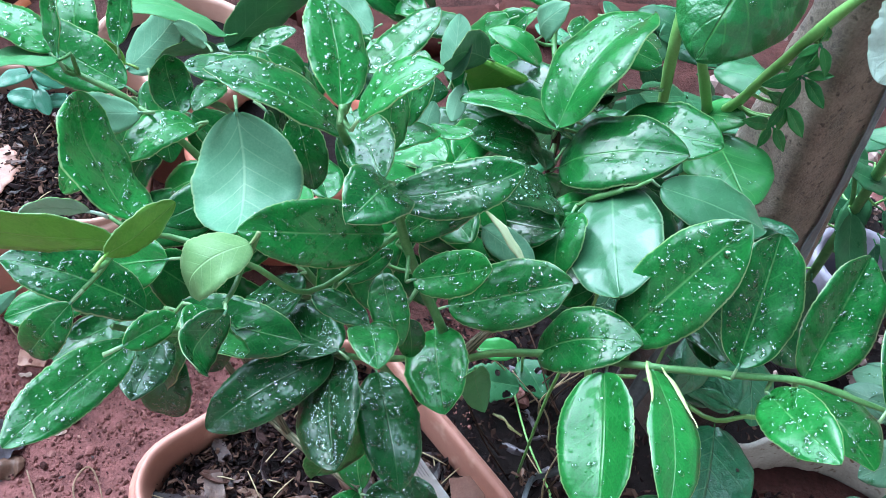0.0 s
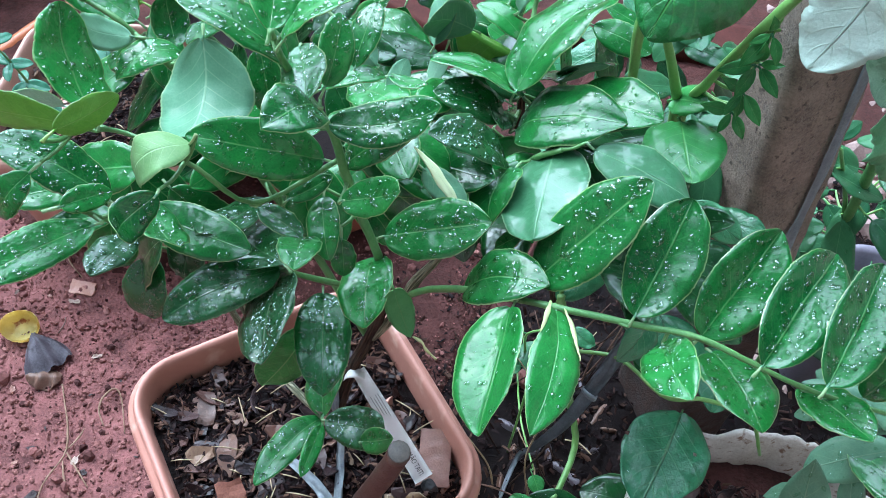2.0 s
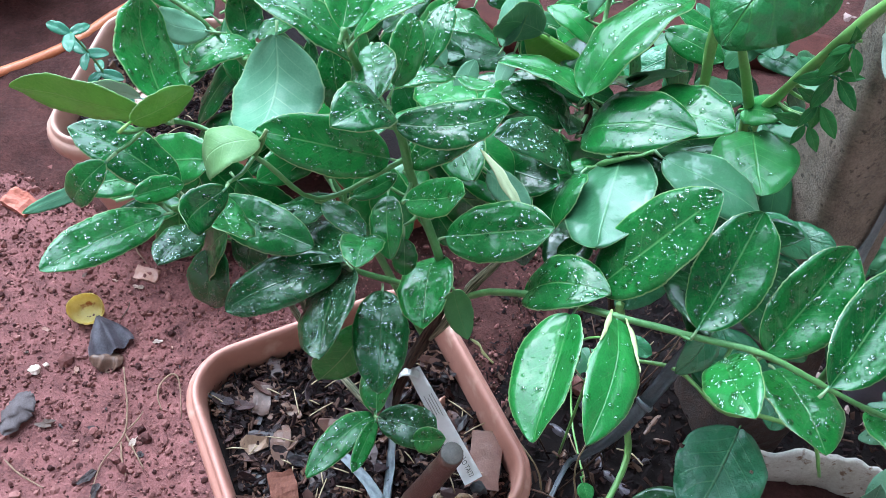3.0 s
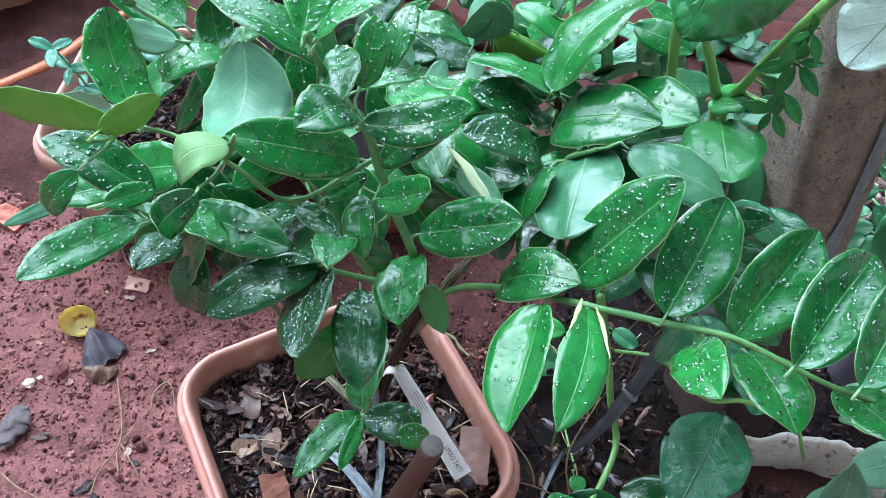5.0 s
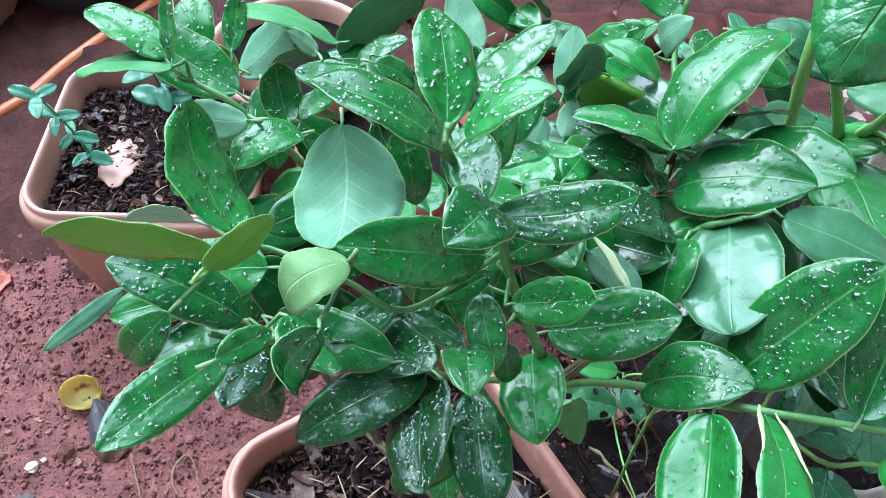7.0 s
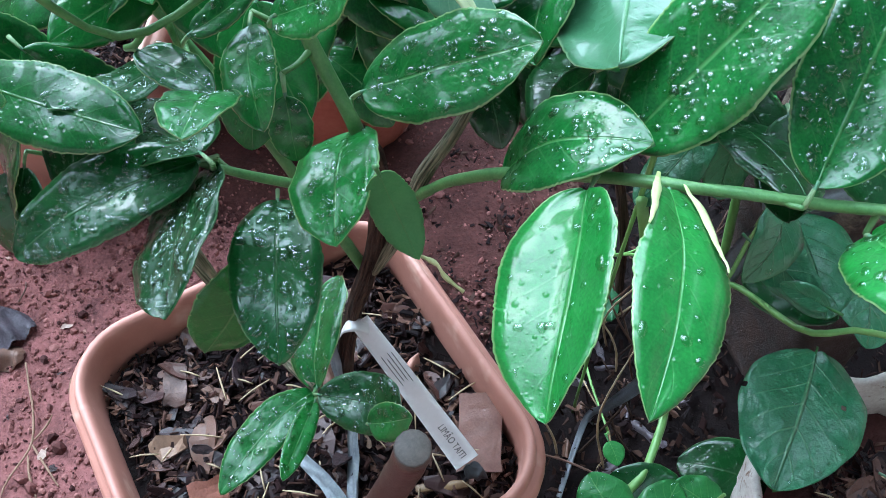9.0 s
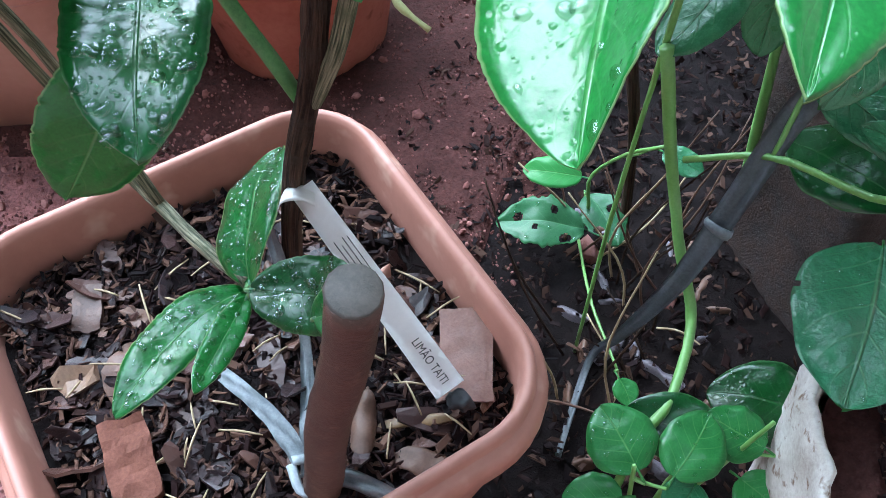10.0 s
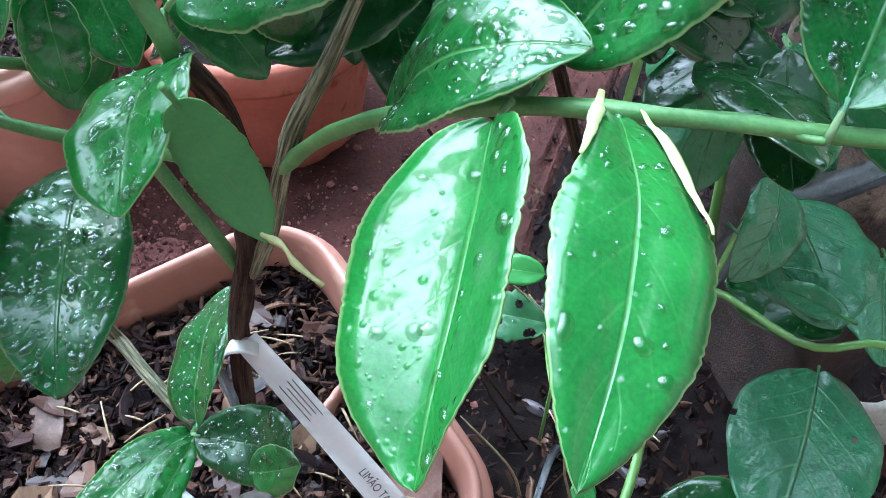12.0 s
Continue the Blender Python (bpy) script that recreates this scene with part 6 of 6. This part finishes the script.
fallen_fruit()
flat_leaf("dry_leaf", (-0.425, 0.505, 0.012), (-0.418, 0.440, 0.010), 0.040, DEAD_GREY, "crumpled grey dead leaf on the soil", "dry leaf", seed=7, curl=0.8, shape="ragged")
slab("brick_chip", (-0.389, 0.734, 0.008), (0.034, 0.022, 0.006), 8, PINK_LEAF, "small pale pink brick chip on the soil", "brick chip", (6, 4), 2)
slab("brick_chip", (-0.648, 0.785, 0.010), (0.050, 0.034, 0.014), -10, TERRACOTTA_RED, "orange-red broken brick piece on the soil", "brick chip", (4, 8), 4)
for k, (x, y, r) in enumerate(((-0.445, 0.539, 0.0085), (-0.437, 0.552, 0.004), (-0.50, 0.575, 0.0045), (-0.55, 0.66, 0.006), (-0.60, 0.70, 0.007), (-0.27, 0.623, 0.0075), (-0.262, 0.604, 0.006), (-0.50, 0.47, 0.006), (-0.23, 0.66, 0.005), (-0.32, 0.49, 0.006))):
    bm = bmesh.new()
    bmesh.ops.create_icosphere(bm, subdivisions=2, radius=1)
    for v in bm.verts:
        v.co *= 1 + 0.45 * noise.noise(v.co * 1.4 + Vector((k * 3.0, 0, 0))) + 0.15 * noise.noise(v.co * 4 + Vector((k, 2, 0)))
        v.co = Vector((v.co.x * r, v.co.y * r * 0.85, v.co.z * r * 0.5))
    ob = link_bm("pebble", bm, PALE_STONE if k < 3 else CLOD, smooth=False)
    ob.matrix_world = pose(x, y, r * 0.3, 0, 0, 50 * k)
    tagged(ob, "pale pinkish pebble lying on the red soil" if k < 3 else "small reddish pebble on the red soil", "pebble")
for k, pts in enumerate((((-0.334, 0.585, 0.005), (-0.312, 0.556, 0.006), (-0.297, 0.535, 0.004), (-0.278, 0.498, 0.006), (-0.283, 0.454, 0.004), (-0.271, 0.410, 0.005)),
                         ((-0.251, 0.546, 0.004), (-0.266, 0.562, 0.008), (-0.270, 0.580, 0.012), (-0.262, 0.597, 0.012), (-0.248, 0.588, 0.008), (-0.221, 0.545, 0.004)),
                         ((-0.278, 0.500, 0.005), (-0.252, 0.482, 0.006), (-0.229, 0.466, 0.004)),
                         ((-0.276, 0.488, 0.005), (-0.262, 0.468, 0.006), (-0.243, 0.448, 0.004)),
                         ((-0.278, 0.505, 0.005), (-0.272, 0.522, 0.008), (-0.271, 0.534, 0.010)),
                         ((-0.46, 0.80, 0.004), (-0.43, 0.77, 0.006), (-0.40, 0.752, 0.004)),
                         ((-0.40, 0.415, 0.004), (-0.37, 0.405, 0.006), (-0.33, 0.400, 0.004)),
                         ((-0.58, 0.86, 0.006), (-0.55, 0.88, 0.014), (-0.53, 0.90, 0.018)))):
    e = thing("dry_twig", pts[0], "thin dry brown twig lying on the soil", "twig")
    tube("twig_stem", pts, [0.0009, 0.0014, 0.0007] if k < 7 else [0.004, 0.004], TAN_TWIG if k < 7 else TWIG_GREY, e, 22, 6, rough=0.35)


def scrap(x, y, ln, turn, material, label, seed):
    """A flat torn flake of dead leaf or bark lying on the soil."""
    rng = random.Random(seed)
    bm = bmesh.new()
    ring = []
    for q in range(11):
        a = 2 * math.pi * q / 11
        r = ln * 0.5 * rng.uniform(0.55, 1.15)
        ring.append((r * math.cos(a), r * math.sin(a) * rng.uniform(0.35, 0.65)))
    mid = bm.verts.new((0, 0, 0.0022))
    top = [bm.verts.new((px, py, 0.0015 + rng.uniform(0, 0.10) * ln)) for px, py in ring]
    fs = [bm.faces.new((mid, top[q], top[(q + 1) % 11])) for q in range(11)]
    bmesh.ops.solidify(bm, geom=fs, thickness=0.0006)
    ob = link_bm("leaf_scrap", bm, material, smooth=False)
    ob.matrix_world = pose(x, y, ground_height(x, y) + 0.001, 0, 0, turn)
    tagged(ob, label, "leaf scrap")


for k, (x, y, ln, turn, mat) in enumerate(((-0.326, 0.495, 0.016, 20, 0), (-0.383, 0.477, 0.030, 25, 1), (-0.261, 0.493, 0.017, 80, 2), (-0.291, 0.434, 0.030, 70, 0), (-0.243, 0.482, 0.014, 5, 0), (-0.388, 0.709, 0.018, 10, 2), (-0.315, 0.640, 0.016, 30, 2), (-0.395, 0.560, 0.018, 120, 3), (-0.47, 0.60, 0.018, 15, 3), (-0.335, 0.470, 0.012, 60, 3), (-0.27, 0.42, 0.022, 95, 0))):
    scrap(x, y, ln, turn, (DEAD_GREY, DRY_LEAF, PALE_STONE, PINK_LEAF)[mat], ("small grey leaf scrap on the soil", "thin brown leaf scrap on the soil", "small pale torn scrap on the soil", "small pinkish bark scrap on the soil")[mat], k)
rng_l = random.Random(31)
for k in range(46):
    mat = rng_l.choice((0, 1, 3, 3))
    scrap(rng_l.uniform(-0.75, -0.17), rng_l.uniform(0.40, 1.0), rng_l.uniform(0.005, 0.014), rng_l.uniform(0, 360), (DEAD_GREY, DRY_LEAF, PALE_STONE, PINK_LEAF)[mat], ("small grey leaf scrap on the soil", "thin brown leaf scrap on the soil", "small pale torn scrap on the soil", "small pinkish bark scrap on the soil")[mat], 100 + k)


# ---- the pots, hose and bricks further back ----
def seedling():
    e = thing("seedling", (-0.47, 0.88, 0.2), "small seedling with bluish-green leaves in the pale pot", "seedling")
    tube("stem", [(-0.465, 0.875, 0.19), (-0.475, 0.872, 0.25), (-0.487, 0.868, 0.29), (-0.50, 0.862, 0.325)], [0.0022, 0.0012], TWIG_GREEN, e)
    tube("stem", [(-0.40, 0.97, 0.19), (-0.402, 0.965, 0.27), (-0.405, 0.96, 0.33)], [0.002, 0.0012], STAKE_WOOD, e)
    rng = random.Random(8)
    for k in range(12):
        b = Vector((-0.47 - 0.03 * (k // 3) / 3, 0.873 - 0.004 * (k // 3), 0.225 + 0.033 * (k // 3)))
        a = k * 2.2 + rng.uniform(-0.3, 0.3)
        ln = rng.uniform(0.024, 0.036)
        leaf(e, b, b + Vector((ln * math.cos(a), ln * math.sin(a), rng.uniform(-0.006, 0.010))), ln * 0.5, (rng.uniform(-0.3, 0.3), -0.4, 0.9), 0.002, drops=0, mats=(TEAL, TEAL), petiole=0.004)
    for k in range(6):
        b = Vector((-0.402, 0.964, 0.25 + 0.026 * (k // 2)))
        a = k * 2.4 + 0.6
        ln = rng.uniform(0.035, 0.05)
        leaf(e, b, b + Vector((ln * math.cos(a), ln * math.sin(a), rng.uniform(-0.016, 0.004))), ln * 0.55, (rng.uniform(-0.4, 0.4), -0.4, 0.8), 0.003, drops=0, mats=(TEAL, TEAL), petiole=0.006)


seedling()
flat_leaf("dry_leaf", (-0.455, 0.925, 0.203), (-0.425, 0.840, 0.206), 0.055, PINK_LEAF, "large pinkish dry leaf in the pale pot", "dry leaf", seed=11, curl=0.6, shape="ragged", crumple=0.3)


def round_pot(name, place, r_top, r_low, height, material, label, soil=True):
    e = thing(name, place, label, "plant pot")
    bm = bmesh.new()
    h = height
    prof = [(0.004, 0.0), (r_low - 0.004, 0.0), (r_low, 0.004), (r_top - 0.012, h - 0.04), (r_top - 0.010, h - 0.036), (r_top - 0.002, h - 0.036), (r_top, h - 0.03), (r_top, h - 0.006), (r_top - 0.004, h), (r_top - 0.010, h), (r_top - 0.014, h - 0.006), (r_top - 0.022, h - 0.05)]
    lathe(bm, prof)
    part("body", bm, material, e)
    if soil:
        bm = bmesh.new()
        lathe(bm, [((r_top - 0.017) * f, h - 0.032 + 0.004 * (1 - f)) for f in (1, 0.75, 0.5, 0.25, 0.02)])
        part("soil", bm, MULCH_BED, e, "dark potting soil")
    return e


round_pot("plant_pot", (-0.112, 1.035, 0), 0.135, 0.098, 0.19, TERRACOTTA_RED, "round red clay pot on the soil behind the lime")
round_pot("plant_pot", (-1.09, 1.32, 0), 0.20, 0.15, 0.22, TERRACOTTA_PALE, "large round pale terracotta pot on the soil")
round_pot("plant_pot", (-0.86, 1.50, 0), 0.15, 0.13, 0.10, BLACK_POT, "low dark plastic pot on the soil")
round_pot("plant_pot", (-0.30, 1.16, 0), 0.13, 0.10, 0.21, TERRACOTTA_PALE, "round pale terracotta pot behind the pale square one")
round_pot("plant_pot", (0.66, 0.93, 0), 0.065, 0.05, 0.22, LILAC_POT, "grey-violet plastic pot beyond the concrete post", False)


def hose():
    e = thing("garden_hose", (-0.8, 1.15, 0.0), "orange garden hose lying on the soil", "hose")
    tube("hose", [(-0.98, 0.90, 0.012), (-0.88, 1.0, 0.012), (-0.80, 1.13, 0.012), (-0.77, 1.25, 0.012), (-0.70, 1.45, 0.012)], [0.011, 0.011], HOSE, e, 26, 12, rough=0.0)


hose()


def brick(place, turn):
    bm = bmesh.new()
    bmesh.ops.create_cube(bm, size=1)
    bmesh.ops.scale(bm, vec=(0.2, 0.095, 0.055), verts=bm.verts)
    bmesh.ops.bevel(bm, geom=bm.edges[:], offset=0.005, segments=2, affect="EDGES")
    bmesh.ops.subdivide_edges(bm, edges=[e for e in bm.edges if e.calc_length() > 0.05], cuts=6, use_grid_fill=True)
    for v in bm.verts:
        v.co += 0.0025 * Vector((noise.noise(v.co * 30), noise.noise(v.co * 30 + Vector((7, 0, 0))), noise.noise(v.co * 30 + Vector((0, 7, 0)))))
    ob = link_bm("brick", bm, BRICK_RED)
    ob.matrix_world = pose(*place, 0, 0, turn)
    return tagged(ob, "wet dark red brick edging on the soil", "brick", "bed edging bricks")


for x, y, a in ((-0.10, 1.50, -25), (0.08, 1.52, 18), (0.27, 1.58, 8), (-0.27, 1.60, -30), (0.46, 1.62, 4)):
    brick((x, y, 0.028), a)


# ---- the sack with soil ----
def sack():
    e = thing("planting_sack", (0.53, 0.50, 0.0), "soil-stained white woven sack with a rolled top, filled with earth", "sack")
    bm = bmesh.new()
    prof = [(0.10, 0.0), (0.125, 0.01), (0.142, 0.08), (0.143, 0.17), (0.142, 0.225), (0.144, 0.250), (0.1425, 0.262), (0.139, 0.2655), (0.136, 0.262), (0.134, 0.245), (0.131, 0.22), (0.128, 0.18)]
    rings = lathe(bm, prof, 120)
    for v in bm.verts:
        a = math.atan2(v.co.y, v.co.x)
        top = min(1.0, max(0.0, (v.co.z - 0.12) / 0.13))
        pleat = noise.noise(Vector((math.cos(a) * 6, math.sin(a) * 6, v.co.z * 5))) + 0.5 * noise.noise(Vector((math.cos(a) * 17, math.sin(a) * 17, v.co.z * 9)))
        k = 1 + 0.05 * noise.noise(Vector((math.cos(a) * 2.2, math.sin(a) * 2.2, v.co.z * 6))) + 0.055 * top * pleat
        v.co.x *= k
        v.co.y *= k
        if v.co.z > 0.19:
            lift = 0.024 * noise.noise(Vector((math.cos(a) * 2.0, math.sin(a) * 2.0, 3))) + 0.010 * noise.noise(Vector((math.cos(a) * 8, math.sin(a) * 8, 3))) + 0.012 * math.exp(-((a - 1.75) / 0.35) ** 2)
            v.co.z += lift * min(1.0, (v.co.z - 0.19) / 0.06)
    part("bag", bm, SACK, e)
    bm = bmesh.new()
    lathe(bm, [(0.130 * f, 0.221 + 0.010 * (1 - f)) for f in (1, 0.8, 0.6, 0.4, 0.2, 0.02)], 30)
    for v in bm.verts:
        v.co.z += 0.008 * noise.noise(v.co * 25)
    part("earth", bm, BED_SOIL, e, "reddish earth with bark bits")


sack()
bed_sack = thing("sack_litter", (0.53, 0.50, 0.0), "bark bits and dry roots on the earth in the sack", "litter", kind="stuff")
mulch(bed_sack, 0.090, 0.090, 0.222, 200, 51, 12)


def tilled_bed():
    """Dark wet tilled soil of the planting bed behind the pots; its front bulge stands in for shade."""
    n, m2 = 150, 100
    verts, faces = [], []
    for j in range(m2 + 1):
        for i in range(n + 1):
            x, f = -1.7 + 2.9 * i / n, j / m2
            # the bulge near x 0.14 puts shade behind the pot into dark soil
            front = 0.80 - 0.14 * math.exp(-((x - 0.14) / 0.22) ** 4) + 0.55 * min(1, max(0, (x - 0.16 + 0.07 * noise.noise(Vector((x * 31, 3, 5)))) / 0.16)) + 0.05 * noise.noise(Vector((x * 4, 0, 5))) + 0.02 * noise.noise(Vector((x * 18, 0, 5)))
            y = front + (2.9 - front) * f ** 1.6
            p = Vector((x, y, 0))
            up = min(1.0, (y - front) / 0.10)
            verts.append((x, y, ground_height(x, y) - 0.003 + up * (0.019 + 0.008 * noise.noise(p * 16) + 0.006 * noise.noise(p * 45) + 0.003 * noise.noise(p * 110))))
    for j in range(m2):
        for i in range(n):
            a = j * (n + 1) + i
            faces.append((a, a + 1, a + n + 2, a + n + 1))
    me = bpy.data.meshes.new("planting_bed")
    me.from_pydata(verts, [], faces)
    me.materials.append(BED_SOIL)
    me.polygons.foreach_set("use_smooth", [True] * len(faces))
    tagged(new("planting_bed", me), "dark wet tilled soil of a planting bed, shade painted by its front bulge", "soil bed", kind="structure")


tilled_bed()


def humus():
    """Rotten litter between pot, post and sack; the shade there is put into its near-black colour."""
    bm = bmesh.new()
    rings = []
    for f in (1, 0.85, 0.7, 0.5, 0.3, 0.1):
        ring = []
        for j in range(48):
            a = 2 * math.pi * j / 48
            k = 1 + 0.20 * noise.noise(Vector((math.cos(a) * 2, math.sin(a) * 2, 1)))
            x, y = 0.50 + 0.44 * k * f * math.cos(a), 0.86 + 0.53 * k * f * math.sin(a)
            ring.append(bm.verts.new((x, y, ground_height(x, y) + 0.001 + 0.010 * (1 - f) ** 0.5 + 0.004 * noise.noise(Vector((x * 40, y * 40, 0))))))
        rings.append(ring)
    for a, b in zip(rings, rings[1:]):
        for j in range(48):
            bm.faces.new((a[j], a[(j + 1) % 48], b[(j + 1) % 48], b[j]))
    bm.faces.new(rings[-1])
    ob = tagged(link_bm("humus", bm, MULCH_BED), "rotten leaf litter with the shade over it put into its dark colour", "leaf litter", kind="structure")
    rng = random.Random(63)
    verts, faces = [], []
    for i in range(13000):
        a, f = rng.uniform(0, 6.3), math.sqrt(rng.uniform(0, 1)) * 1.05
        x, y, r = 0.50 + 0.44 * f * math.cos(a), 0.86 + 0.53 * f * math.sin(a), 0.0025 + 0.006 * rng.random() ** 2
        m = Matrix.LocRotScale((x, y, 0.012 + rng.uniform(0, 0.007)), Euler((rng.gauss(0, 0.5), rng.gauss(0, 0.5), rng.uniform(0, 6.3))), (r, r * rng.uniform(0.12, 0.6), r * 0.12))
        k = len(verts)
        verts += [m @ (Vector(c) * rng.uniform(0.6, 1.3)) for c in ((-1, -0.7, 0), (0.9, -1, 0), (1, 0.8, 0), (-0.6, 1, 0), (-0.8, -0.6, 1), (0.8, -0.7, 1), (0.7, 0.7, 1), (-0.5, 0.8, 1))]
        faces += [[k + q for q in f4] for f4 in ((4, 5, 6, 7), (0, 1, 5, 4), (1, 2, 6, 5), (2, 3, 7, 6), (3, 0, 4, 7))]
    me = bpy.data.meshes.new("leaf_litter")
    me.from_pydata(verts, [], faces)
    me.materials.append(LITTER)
    tagged(new("leaf_litter", me), "scraps of rotten leaves with shade put into their dark colour", "leaf litter", kind="stuff")


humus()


# ---- dry roots and stalks in the shade between pot and post ----
rng_r = random.Random(77)
for k in range(26):
    x, y = rng_r.uniform(0.235, 0.36), rng_r.uniform(0.60, 0.80)
    e = thing("dry_stalk", (x, y, 0.0), "thin dry brown stalk in the shade beside the pot", "dry stalk", "dry stalks")
    lean = Vector((rng_r.uniform(-0.10, 0.10), rng_r.uniform(-0.08, 0.08), rng_r.uniform(0.02, 0.26)))
    o = Vector((x, y, 0.0))
    tube("stalk", [o, o + lean * 0.4 + Vector((rng_r.uniform(-0.02, 0.02), 0, 0.01)), o + lean], [0.0014, 0.0012, 0.0007], (BARK_BROWN, STRAW, DRY_LEAF)[k % 3], e, 10, 5, rough=0.3)
for k in range(34):
    x, y = rng_r.uniform(0.24, 0.40), rng_r.uniform(0.52, 0.84)
    a, ln = rng_r.uniform(0, 6.3), rng_r.uniform(0.02, 0.045)
    flat_leaf("dry_leaf", (x, y, 0.012), (x + ln * math.cos(a), y + ln * math.sin(a), 0.014), ln * 0.5, (DRY_LEAF, GREY_HUSK)[k % 2], ("brown dead leaf in the shaded litter", "grey dead leaf in the shaded litter")[k % 2], "dry leaf", seed=k * 2.3, curl=5)

# ---- loose mulch, last ----
mulch(bpy.data.objects["potting_soil"], 0.121, 0.122, SOIL_Z, 299, 41, 55)
mulch(bpy.data.objects["potting_soil.001"], 0.118, 0.122, 0.195, 130, 42, 10)
